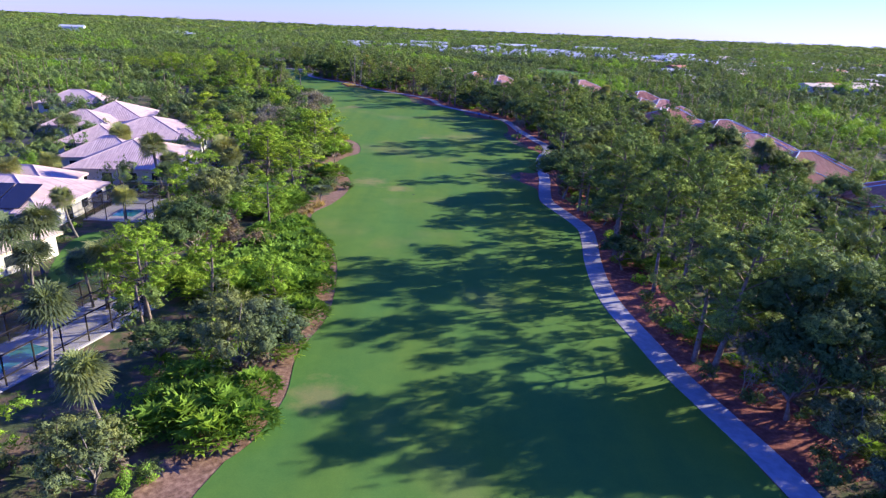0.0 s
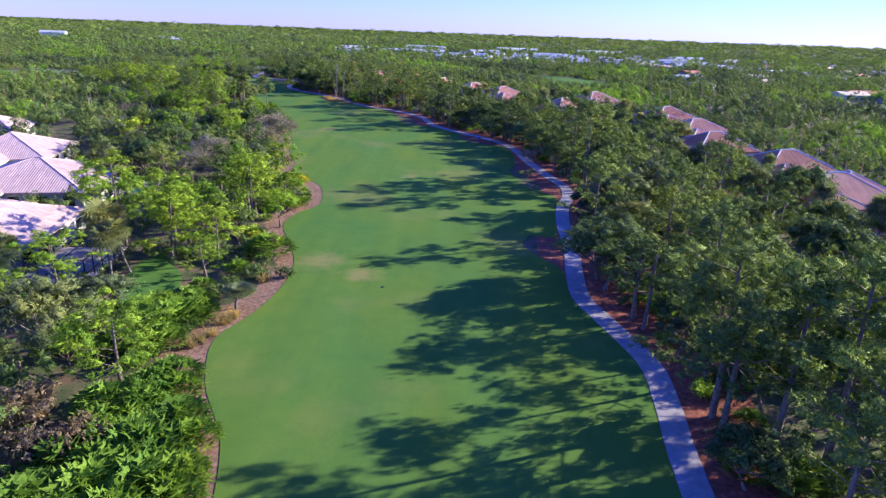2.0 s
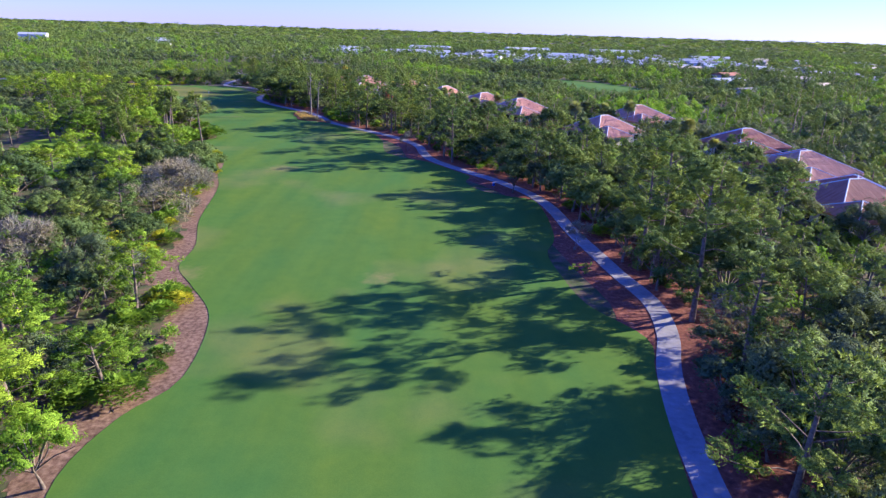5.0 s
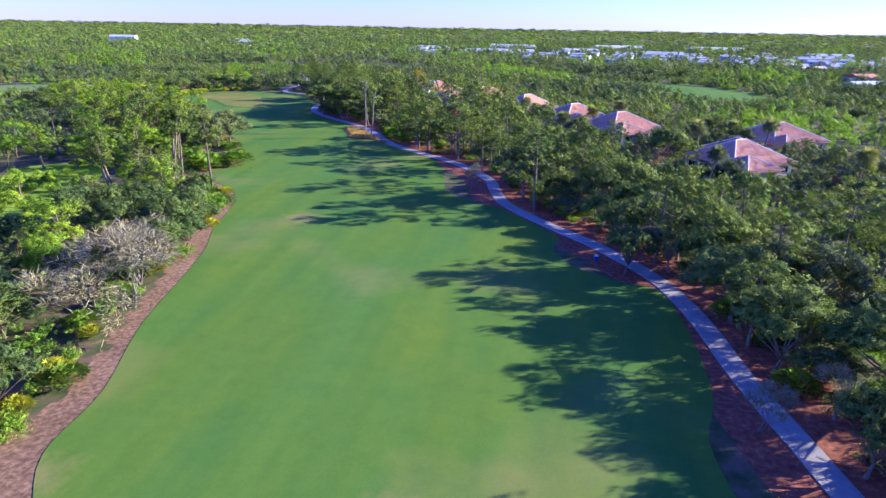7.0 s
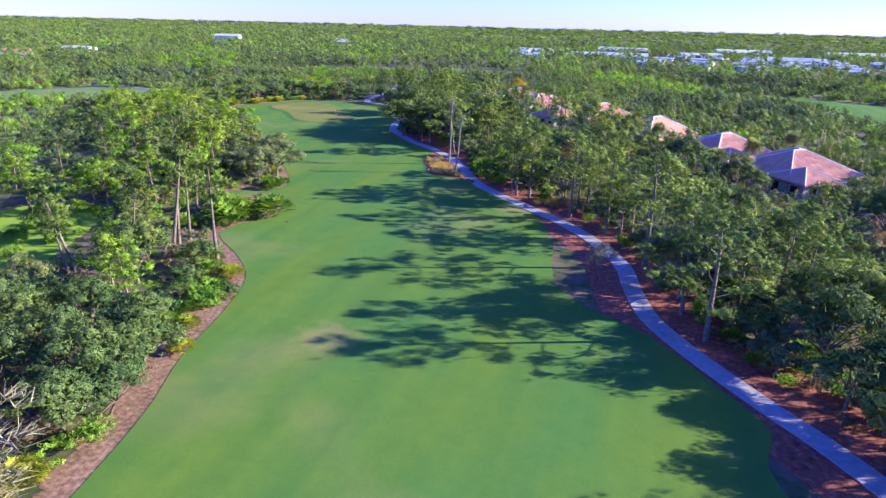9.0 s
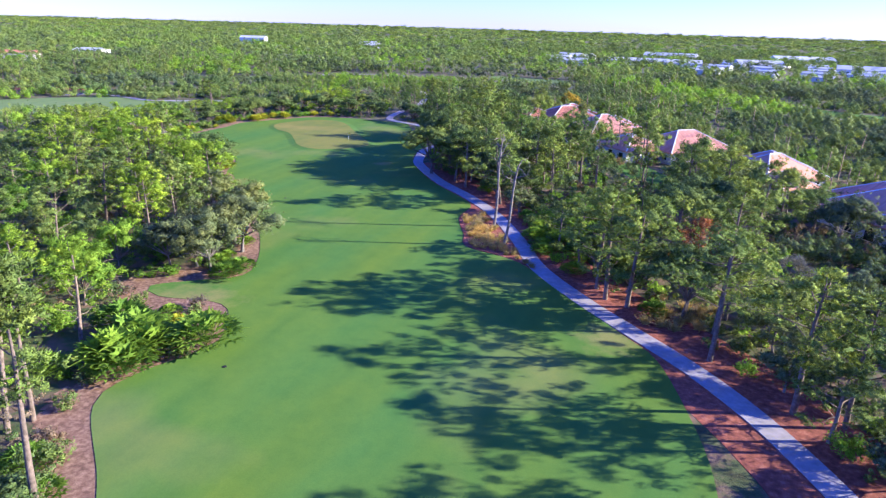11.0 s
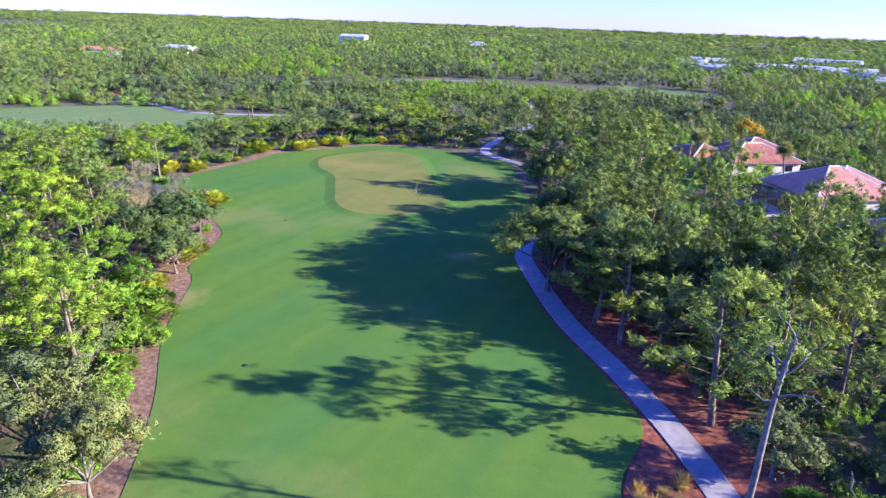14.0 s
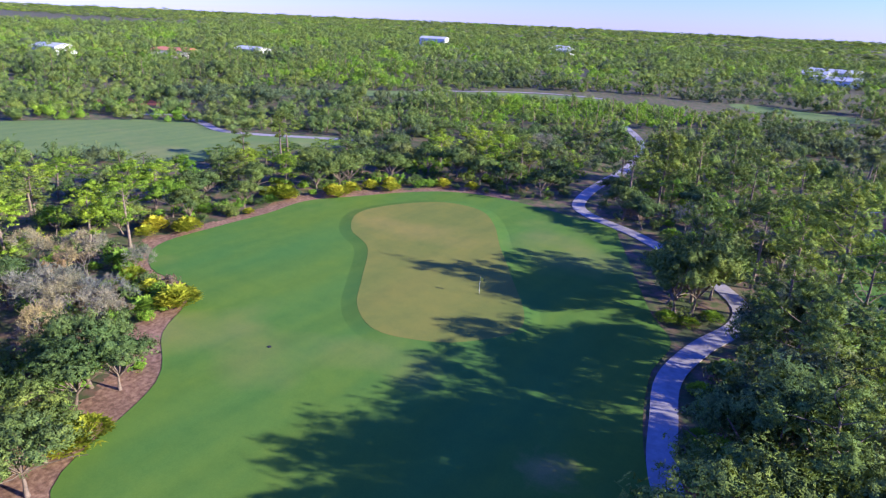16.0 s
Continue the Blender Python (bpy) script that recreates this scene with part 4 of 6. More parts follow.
tree("oak", -45.0, 338.4, 7.0)
tree("bare", -139.8, 340.3, 6.0)
tree("pine", -29.4, 341.2, 12.5)
tree("mossy", -54.6, 341.4, 8.0)
tree("pine", -157.2, 342.7, 11.0)
tree("bare", -135.9, 343.7, 6.0)
tree("pine", -12.7, 343.9, 11.0)
tree("pine", -40.1, 344.6, 13.0)
tree("thin_pine", -20.8, 345.4, 9.0)
tree("gold_palmetto", -131.1, 346.7, 1.8)
tree("gold_palmetto", -121.8, 346.9, 2.0)
tree("bare", -132.2, 348.1, 4.0)
tree("pine", -162.0, 348.9, 11.0)
tree("pine", -33.3, 348.9, 13.5, 1.15)
tree("shrub", -141.9, 349.2, 2.0)
tree("mossy", -53.4, 349.5, 9.0)
tree("pine", -46.9, 350.4, 12.0)
tree("oak", -43.1, 350.8, 9.0)
tree("oak", -2.8, 351.5, 9.0)
tree("shrub", -138.5, 351.9, 1.5)
tree("pine", -142.0, 352.2, 11.0)
tree("oak", -147.0, 354.0, 5.0)
tree("pine", -56.1, 356.3, 12.0)
tree("palmetto", -70.0, 359.0, 1.2)
tree("pine", -35.4, 359.1, 12.0)
tree("oak", -78.1, 359.5, 9.0)
tree("gold_palmetto", -142.8, 360.3, 1.8)
tree("sun_pine", -156.8, 360.4, 8.0)
tree("oak", -145.0, 362.6, 6.0)
tree("pine", -155.2, 363.4, 9.5)
tree("palmetto", -70.6, 363.9, 1.2)
tree("pine", -38.3, 364.9, 13.0)
tree("palmetto", -72.0, 365.9, 1.2)
tree("oak", -152.1, 367.2, 6.0)
tree("shrub", -143.5, 369.2, 1.6)
tree("pine", -52.0, 369.4, 13.0)
tree("pine", -22.2, 370.1, 12.0)
tree("pine", -58.9, 370.2, 12.0)
tree("mossy", -63.1, 370.6, 8.0)
tree("pine", -67.5, 371.5, 11.5)
tree("palmetto", -71.2, 371.6, 1.2)
tree("oak", -146.5, 373.7, 5.0)
tree("pine", -62.1, 374.8, 13.0)
tree("mossy", -67.4, 375.6, 9.5)
tree("palmetto", -79.0, 378.6, 1.3)
tree("pine", -28.4, 378.8, 12.0)
tree("palmetto", -76.7, 379.1, 1.1)
tree("oak", -150.8, 379.9, 6.0)
tree("gold_palmetto", -147.5, 380.0, 2.2)
tree("palmetto", -81.5, 380.2, 1.3)
tree("oak", -78.8, 380.8, 9.0)
tree("gold_palmetto", -145.0, 381.6, 1.6)
tree("palmetto", -75.1, 382.1, 1.3)
tree("oak", -80.5, 383.3, 7.0)
tree("gold_palmetto", -151.3, 385.1, 2.0)
tree("pine", -78.3, 385.7, 12.0)
tree("pine", -50.2, 386.1, 12.5)
tree("oak", -76.7, 388.0, 7.5)
tree("oak", -144.9, 388.1, 7.0)
tree("pine", -165.5, 388.5, 9.0)
tree("gold_palmetto", -142.2, 389.3, 1.8)
tree("oak", -79.7, 389.3, 8.0, 1.15)
tree("oak", -142.7, 391.8, 7.0)
tree("oak", -153.2, 392.9, 7.0)
tree("pine", -69.2, 393.4, 12.0)
tree("gold_palmetto", -136.5, 393.8, 1.6)
tree("pine", -73.6, 395.3, 12.0)
tree("oak", -144.0, 395.7, 7.0)
tree("gold_palmetto", -134.7, 396.3, 2.0)
tree("gold_palmetto", -136.0, 398.2, 2.0)
tree("mossy", -71.3, 398.7, 8.5)
tree("oak", -140.7, 403.2, 6.0)
tree("sun_pine", -172.3, 403.5, 9.0)
tree("oak", -149.7, 404.7, 7.0)
tree("thin_pine", -66.1, 412.3, 10.0)
tree("oak", -138.6, 412.8, 8.0)
tree("oak", -120.7, 414.3, 6.0)
tree("oak", -127.1, 414.3, 6.0)
tree("shrub", -112.2, 414.6, 1.6)
tree("oak", -133.1, 415.0, 7.0)
tree("oak", -114.0, 415.3, 5.0)
tree("shrub", -102.2, 417.0, 1.5)
tree("shrub", -110.6, 418.4, 1.8)
tree("pine", -73.1, 421.0, 12.0)
tree("pine", -81.0, 428.9, 12.0)
tree("pine", -95.6, 429.3, 13.5, 1.10)
tree("pine", -90.6, 431.2, 13.5)
tree("pine", -105.5, 433.1, 13.0)
tree("pine", -87.7, 444.9, 13.0)
tree("bare", -130.2, 445.8, 7.0)
tree("palmetto", -32.6, 304.1, 1.6)
tree("shrub", -28.9, 306.2, 1.6)
tree("shrub", -36.5, 316.1, 2.1)
tree("shrub", -25.7, 311.1, 1.5)
tree("palmetto", -18.9, 332.3, 1.6)
tree("palmetto", -30.9, 325.1, 1.4)
tree("palmetto", -21.2, 334.2, 1.6)
tree("shrub", -24.1, 326.9, 2.1)
tree("shrub", -26.4, 307.1, 1.8)
tree("palmetto", -17.7, 333.9, 1.7)
tree("bright_shrub", -26.3, 316.6, 1.6)
tree("bright_shrub", -24.2, 317.2, 2.0)
tree("palmetto", -34.3, 312.2, 1.3)
tree("bright_shrub", -31.6, 321.4, 1.4)
tree("shrub", -27.2, 313.7, 1.8)
tree("shrub", -28.5, 308.1, 1.6)
tree("shrub", -23.4, 311.1, 1.7)
tree("palmetto", -29.8, 329.9, 1.6)
tree("palmetto", -20.4, 324.6, 1.7)
tree("palmetto", -32.5, 313.2, 1.9)
tree("palmetto", -33.9, 318.4, 1.5)
tree("palmetto", -23.7, 332.7, 1.4)
tree("shrub", -31.3, 307.7, 1.9)
tree("shrub", -22.4, 306.0, 1.6)
tree("bright_shrub", -35.2, 321.2, 2.0)
tree("shrub", -32.4, 316.4, 2.0)
tree("palmetto", -19.8, 329.8, 1.9)
tree("bright_shrub", -17.3, 337.0, 2.0)
tree("palmetto", -23.4, 322.8, 1.9)
tree("shrub", -20.8, 337.1, 2.1)
tree("bright_shrub", -22.6, 313.2, 2.0)
tree("palmetto", -27.2, 321.1, 2.0)
tree("bright_shrub", -24.3, 319.6, 1.4)
tree("palmetto", -34.8, 314.5, 1.7)
tree("palmetto", -20.3, 320.9, 1.8)
tree("shrub", -28.0, 334.3, 1.5)
tree("bright_shrub", -28.3, 331.9, 2.0)
tree("shrub", -33.9, 306.0, 1.6)
tree("palmetto", -26.8, 328.6, 1.7)
tree("palmetto", -22.4, 324.4, 2.0)
tree("shrub", -24.8, 314.0, 1.9)
tree("shrub", -33.9, 326.2, 2.0)
tree("bright_shrub", -30.5, 312.0, 1.5)
tree("bright_shrub", -22.5, 329.8, 1.6)
tree("bright_shrub", -28.7, 324.0, 1.7)
tree("shrub", -28.8, 316.0, 1.9)
tree("palmetto", -34.6, 309.5, 2.1)
tree("shrub", -30.7, 304.9, 1.9)
tree("bright_shrub", -29.0, 327.3, 1.8)
tree("palmetto", -23.1, 335.9, 1.9)
tree("shrub", -18.8, 335.7, 1.5)
tree("palmetto", -31.1, 327.6, 2.0)
tree("palmetto", -20.6, 316.3, 2.0)
tree("shrub", -26.5, 304.6, 2.1)
tree("bright_shrub", -30.2, 318.2, 1.4)
tree("palmetto", -25.4, 321.6, 2.0)
tree("bright_shrub", -31.0, 314.4, 1.4)
tree("bright_shrub", -26.9, 326.1, 2.0)
tree("palmetto", -30.4, 333.4, 1.5)
tree("palmetto", -25.2, 308.9, 1.8)
tree("oak", -64.3, 344.0, 11.6, 1.25)
tree("pine", 26.3, 48.6, 13.4, 1.25)
tree("pine", 25.8, 51.2, 12.4, 1.25)
tree("pine", 25.6, 79.7, 12.9, 1.25)
tree("pine", 26.5, 83.0, 14.9, 1.25)
tree("pine", 25.8, 99.3, 9.9, 1.25)
tree("pine", 25.4, 102.0, 9.9, 1.25)
tree("oak", 24.1, 109.7, 9.4, 1.25)
tree("oak", 24.1, 113.5, 8.4, 1.25)
tree("pine", 26.8, 129.1, 12.4, 1.25)
tree("pine", 32.3, 159.4, 16.4, 1.25)
tree("pine", 31.9, 172.0, 17.9, 1.25)
tree("pine", 30.9, 174.5, 14.9, 1.25)
tree("oak", 28.1, 191.6, 8.9, 1.25)
tree("oak", 27.2, 201.9, 8.9, 1.25)
tree("pine", 22.5, 219.2, 11.4, 1.25)
tree("oak", 18.6, 225.8, 6.4, 1.25)
tree("pine", 6.4, 241.5, 13.4, 1.25)
tree("pine", 4.4, 247.6, 12.4, 1.25)
tree("pine", 0.4, 260.9, 15.4, 1.25)
tree("pine", -5.1, 273.7, 12.4, 1.25)
tree("pine", -11.4, 280.6, 13.4, 1.25)
tree("pine", -19.9, 290.3, 12.4, 1.25)
tree("pine", -22.5, 291.6, 12.4, 1.25)
tree("pine", -23.8, 294.4, 11.4, 1.25)
tree("pine", -44.6, 326.8, 12.9, 1.25)
tree("pine", -54.1, 336.0, 9.9, 1.25)
tree("pine", -57.5, 339.5, 9.9, 1.25)
tree("pine", -62.4, 358.3, 10.9, 1.25)
tree("pine", -63.8, 362.6, 11.9, 1.25)
tree("pine", -65.5, 366.0, 11.9, 1.25)
tree("pine", -64.5, 389.1, 14.9, 1.25)

# trees that stand out singly
tree("palm", -30.2, 43.3, 7.2)
tree("palm", -21.4, 36.1, 6.6)
tree("palm", -32.9, 57.7, 8.2)
tree("palm", -44.7, 63.2, 8.6)
tree("palm", -44.3, 65.5, 8.0)
tree("palm", -45.5, 101.5, 8.8)
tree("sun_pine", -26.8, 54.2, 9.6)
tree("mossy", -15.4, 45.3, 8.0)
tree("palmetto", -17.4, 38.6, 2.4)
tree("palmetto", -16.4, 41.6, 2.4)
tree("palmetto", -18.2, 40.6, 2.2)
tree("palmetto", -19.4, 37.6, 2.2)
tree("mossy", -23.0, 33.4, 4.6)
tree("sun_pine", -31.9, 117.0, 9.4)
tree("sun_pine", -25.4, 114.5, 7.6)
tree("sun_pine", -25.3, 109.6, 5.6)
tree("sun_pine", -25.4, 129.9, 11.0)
tree("bright", -21.5, 131.0, 6.5)
tree("palmetto", -15.8, 104.0, 3.0)
tree("palmetto", -15.4, 110.6, 2.8)
tree("palmetto", -19.6, 117.4, 3.4)
tree("bright_shrub", -20.0, 138.0, 3.4)
tree("palm", -37.8, 112.6, 8.8)
tree("palm", -36.9, 113.7, 6.8)
tree("palmetto", -23.8, 97.0, 3.0)
tree("palmetto", -25.6, 94.4, 3.2)
tree("palmetto", -22.4, 98.6, 2.4)
tree("palmetto", -27.2, 96.6, 3.0)
tree("bright_shrub", -24.2, 92.0, 2.8)
tree("palmetto", -26.4, 99.2, 2.6)
tree("shrub", -28.6, 93.0, 3.2)
tree("mossy", -31.5, 97.5, 6.0)
tree("grass_tuft", -18.1, 109.2, 1.4)
tree("grass_tuft", -18.7, 99.1, 1.3)
tree("grass_tuft", -19.4, 97.5, 1.2)
tree("grass_tuft", -19.6, 94.9, 1.3)
tree("grass_tuft", -20.9, 92.5, 1.4)
tree("grass_tuft", -20.2, 93.6, 1.2)
tree("grass_tuft", -19.0, 98.3, 1.2)
tree("mossy", -65.6, 371.5, 11.5)
tree("oak", -77.2, 381.4, 9.4)
tree("pine", -65.5, 410.5, 10.2)
tree("mossy", -60.5, 357.0, 7.0)
tree("bare", -58.0, 364.0, 6.0)
tree("dry_shrub", -64.5, 358.0, 1.8)
tree("oak", -47.5, 341.5, 9.5)
tree("pine", -41.0, 340.0, 12.0)
tree("pine", -38.5, 343.5, 12.5)
tree("oak", -50.0, 345.5, 10.0)
tree("mossy", -52.5, 353.5, 9.5)
tree("pine", -36.0, 348.0, 12.5)
tree("oak", -56.0, 361.0, 9.0)
tree("oak", 17.8, 214.0, 7.0)
tree("mossy", 23.6, 216.0, 8.0)
tree("oak", 28.0, 231.0, 8.0)
tree("oak", -59.0, 348.0, 11.0)
tree("oak", -57.0, 343.5, 10.0)
tree("pine", -50.5, 341.0, 12.5)
tree("oak", 33.0, 44.0, 11.0)
tree("pine", 38.0, 38.0, 13.0)
tree("oak", 42.0, 44.0, 11.0)
tree("pine", 45.0, 52.0, 13.0)
tree("bright", -76.6, 267.1, 6.8)
tree("palmetto", -68.6, 264.6, 2.8)
tree("palmetto", -64.8, 262.7, 3.2)
tree("palmetto", -63.7, 258.9, 3.3)
tree("palmetto", -62.5, 261.6, 3.0)
tree("palmetto", -61.6, 257.8, 2.7)
tree("palmetto", -58.3, 264.6, 3.4)
tree("bright_shrub", -73.5, 261.5, 2.6)
tree("pine", -9.3, 291.1, 9.6)
tree("bare", -13.0, 303.5, 6.8)
tree("pine", 27.2, 67.6, 13.6)
tree("pine", 30.4, 67.2, 14.4)
tree("thin_pine", -52.2, 241.9, 14.0)
tree("thin_pine", -63.0, 247.9, 14.0)
tree("thin_pine", -62.7, 249.8, 13.0)
tree("thin_pine", -62.6, 246.1, 14.0)
tree("thin_pine", -64.7, 232.6, 12.5)
tree("thin_pine", -58.5, 231.3, 7.5)
tree("pine", -120.0, 326.0, 12.5)
tree("pine", -21.0, 345.6, 13.0)
tree("pine", -69.5, 260.3, 10.0)
tree("pine", -98.7, 419.0, 12.0)
tree("pine", -95.8, 427.0, 12.0)
tree("pine", -65.9, 410.0, 10.5)
tree("gold_palmetto", -121.0, 346.2, 2.6)
tree("gold_palmetto", -142.1, 360.7, 2.2)
tree("gold_palmetto", -145.7, 381.3, 2.6)
tree("gold_palmetto", -133.3, 394.7, 2.6)
tree("gold_palmetto", -139.7, 388.3, 2.2)
tree("bare", -129.3, 336.2, 6.6)
tree("bare", -124.5, 340.4, 5.4)
tree("bare", -126.4, 337.9, 5.0)
tree("dry_shrub", -127.5, 340.5, 2.4)
tree("dry_shrub", -130.5, 339.0, 2.6)
tree("palm", -19.1, 101.3, 2.7, 2.4)
for x, y, h in ((-22.5, 104.5, 1.8), (-24.5, 106.0, 1.6), (-21.4, 107.2, 1.7), (-23.4, 101.6, 2.0), (-25.2, 103.6, 1.5), (-20.6, 104.2, 1.5), (-27.0, 91.5, 2.4), (-29.0, 95.5, 2.6), (-22.0, 95.0, 1.6)):
    tree("palmetto" if x < -23 else "shrub", x, y, h)
for key, x, y, h in (("oak", -64.6, 351.8, 12.2), ("mossy", -62.8, 356.6, 11.6), ("mossy", -60.4, 359.4, 11.6), ("pine", -62.0, 349.4, 12.3)):
    tree(key, x, y, h, 1.1)
for key, x, y, h in (("pine", -14.0, 328.0, 12.0), ("oak", -10.5, 321.0, 10.5), ("pine", -12.0, 335.5, 13.0), ("pine", -7.5, 329.0, 12.5), ("oak", -15.5, 315.5, 10.0), ("mossy", -6.0, 339.0, 10.0), ("pine", -3.5, 322.0, 12.0),
                     ("oak", 35.0, 186.0, 10.0), ("mossy", 31.0, 205.0, 9.0), ("oak", 29.0, 213.5, 9.5), ("mossy", 24.5, 226.0, 8.5), ("oak", 18.5, 245.5, 9.0), ("oak", 36.5, 163.0, 10.5)):
    tree(key, x, y, h, 1.1)
for x, y, h in ((-166.5, 388.9, 8.8), (-164.4, 398.5, 10.6), (-162.7, 395.1, 9.8)):
    plant("thin_pine", x, y, h / 13.0, 1.5)

# trees and palms in the gardens, on the fairway side of the houses
for i, (hx, hy) in enumerate(HOUSE_PLACES[:12]):
    lean = -0.5 if hy > 250 else 0.0
    for j, (dx, dy) in enumerate(((-13.0, -7.0), (-12.0, 1.5), (-14.5, 7.5), (-10.5, -12.5), (-17.0, -2.0))):
        if (i + j) % 4 != 3:
            tree(("pine", "oak", "palm", "mossy", "pine")[(i * 2 + j) % 5], hx + dx, hy + dy + lean * 8, 5.6 + ((i * 5 + j * 3) % 6) * 0.7)

# tufts beside the path, and the palmetto thicket by the first bend
for x, y in ((-12.9, 289.3), (-14.7, 286.2), (-16.0, 286.8), (-11.5, 290.5), (-13.5, 292.2), (-10.1, 293.0), (-17.7, 286.7), (-12.2, 287.4), (-14.2, 288.2), (-15.4, 289.6), (-11.8, 292.2), (-16.4, 288.8)):
    tree("grass_tuft", x, y, 1.3)
r_t = np.random.default_rng(77)
thicket, tries = [], 0
while len(thicket) < 46 and tries < 3000:
    tries += 1
    x, y = float(r_t.uniform(-30, -12.5)), float(r_t.uniform(61.5, 86))
    if not inside(x, y, [(-30, 67.7), (-22.3, 69.1), (-23.9, 82.2), (-19.2, 86.1), (-13.5, 73), (-12.6, 69.3), (-12.6, 61.9), (-25.8, 61.4)]) or inside(x, y, fair_line) or near(x, y, fair_line[::2])[0] < 1.8:
        continue
    if all((x - a) ** 2 + (y - c) ** 2 > 3.4 for a, c in thicket) and all((x - a) ** 2 + (y - c) ** 2 > 1.6 for a, c in PLACED):
        thicket.append((x, y))
        tree("palmetto" if r_t.random() < 0.8 else "bright_shrub", round(x, 1), round(y, 1), float(r_t.uniform(2.0, 2.8)))

# further trees of the two margins, set between those above
r_f = np.random.default_rng(12)


def margin(side, lo, hi, step, kinds, shares, hs, y_top=440):
    """Trees along one side of the hole, between lo and hi metres out, where there is room."""
    line = path_line if side > 0 else left_line
    base = line[(line[:, 1] > 18) & (line[:, 1] < y_top)]
    t = unit(np.gradient(base, axis=0))
    nrm = np.stack([t[:, 1], -t[:, 0]], 1) * side
    for off in np.arange(lo, hi, step):
        last = None
        for p, n in zip(base, nrm):
            q = p + n * (off + r_f.uniform(-0.35, 0.35) * step)
            if last is not None and np.hypot(*(q - last)) < step * r_f.uniform(0.85, 1.25):
                continue
            last = q
            if min((q[0] - a) ** 2 + (q[1] - b) ** 2 for a, b in TALL) < (0.72 * step) ** 2:
                continue
            if any((q[0] - a) ** 2 + (q[1] - b) ** 2 < c * c for a, b, c in KEEP_CLEAR) or inside(q[0], q[1], fair_line) or near(q[0], q[1], fair_line[::2])[0] < 2.6 or near(q[0], q[1], path_line[::2])[0] < 2.7:
                continue
            k = kinds[r_f.choice(len(kinds), p=shares)]
            tree(k, round(float(q[0]), 1), round(float(q[1]), 1), float(r_f.uniform(*hs)) * (0.72 if k in ("oak", "mossy", "bright", "bare") else 1.0))


# open places: x, y, radius; round the western houses, the eastern houses, the far bends
KEEP_CLEAR = [(-16, 66, 5), (-24, 64, 4), (-20, 74, 6), (-25, 100, 8.5), (-31, 107, 6), (-21, 112, 5), (-28, 40, 5), (-30, 47, 5), (-26, 46, 3), (-62, 88, 14), (-55, 66, 13), (-44, 72, 8), (-57, 117, 14), (-66, 145, 15), (-34, 50, 8), (-35, 42, 6), (-36, 58, 6), (-46, 93, 7), (-43, 113, 6), (-52, 152, 6)]
KEEP_CLEAR += [(28.5, 67, 7), (25, 58, 5), (29, 50, 4), (51, 281, 11), (31, 323, 12), (19, 340, 12)]
KEEP_CLEAR += [(-78, 228, 9), (-72, 222, 7), (-84, 246, 9), (-66, 262, 10), (-13, 289, 5), (-63, 407, 9), (-66, 371, 8), (-21, 366, 9), (-60, 392, 8), (-46, 399, 6), (-37, 409, 8), (-49, 433, 13), (-30, 330, 10), (-24, 320, 9), (-20, 308, 8), (-90, 215, 12), (-82, 235, 12), (-66, 262, 9), (-66, 352, 6), (-68, 362, 7), (-68, 372, 7), (-67, 383, 8), (-33, 318, 8), (-28, 328, 9), (-26, 310, 9), (-20, 330, 8)]
margin(1, 4.6, 5.0, 4.4, ("mossy", "oak", "bare", "pine"), (0.42, 0.34, 0.14, 0.10), (6.0, 8.6), 330)
margin(1, 8.0, 8.4, 4.6, ("oak", "mossy"), (0.7, 0.3), (7.0, 9.6), 345)
margin(1, 3.7, 4.0, 6.0, ("oak", "mossy", "bare"), (0.5, 0.4, 0.1), (6.5, 9.5))
margin(1, 6.5, 27.0, 8.4, ("pine", "oak", "mossy", "bare"), (0.36, 0.18, 0.34, 0.12), (6.0, 10.8))
margin(1, 11.0, 22.0, 6.0, ("oak", "mossy", "pine"), (0.4, 0.3, 0.3), (8.0, 11.0), 345)
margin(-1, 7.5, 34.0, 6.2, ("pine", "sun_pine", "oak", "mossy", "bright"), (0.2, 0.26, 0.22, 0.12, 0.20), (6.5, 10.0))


def edging(line, side, lo, hi, step, kinds, shares, y0=25, y1=410):
    """Low plants close along an edge."""
    pts = line[(line[:, 1] > y0) & (line[:, 1] < y1)]
    t = unit(np.gradient(pts, axis=0))
    nrm = np.stack([t[:, 1], -t[:, 0]], 1) * side
    last = None
    for p, n in zip(pts, nrm):
        q = p + n * r_f.uniform(lo, hi)
        if last is not None and np.hypot(*(p - last)) < step * r_f.uniform(0.6, 1.5):
            continue
        last = p
        if inside(q[0], q[1], fair_line) or near(q[0], q[1], path_line[::2])[0] < 2.2 or near(q[0], q[1], fair_line[::2])[0] < 1.6 or min((q[0] - a) ** 2 + (q[1] - b) ** 2 for a, b in PLACED) < 2.5:
            continue
        tree(kinds[r_f.choice(len(kinds), p=shares)], round(float(q[0]), 1), round(float(q[1]), 1), float(r_f.uniform(1.0, 2.1)))


LOW = ("palmetto", "bright_shrub", "shrub", "gold_palmetto", "dry_shrub")
edging(left_line, -1, 2.8, 4.6, 3.2, LOW, (0.34, 0.26, 0.2, 0.12, 0.08))
edging(left_line, -1, 1.9, 3.2, 2.4, LOW, (0.30, 0.28, 0.22, 0.14, 0.06), 245, 408)
edging(left_line, -1, 4.6, 7.5, 3.2, LOW, (0.34, 0.26, 0.25, 0.05, 0.10))
edging(path_line, 1, 3.2, 5.0, 4.2, LOW, (0.3, 0.12, 0.4, 0.0, 0.18))
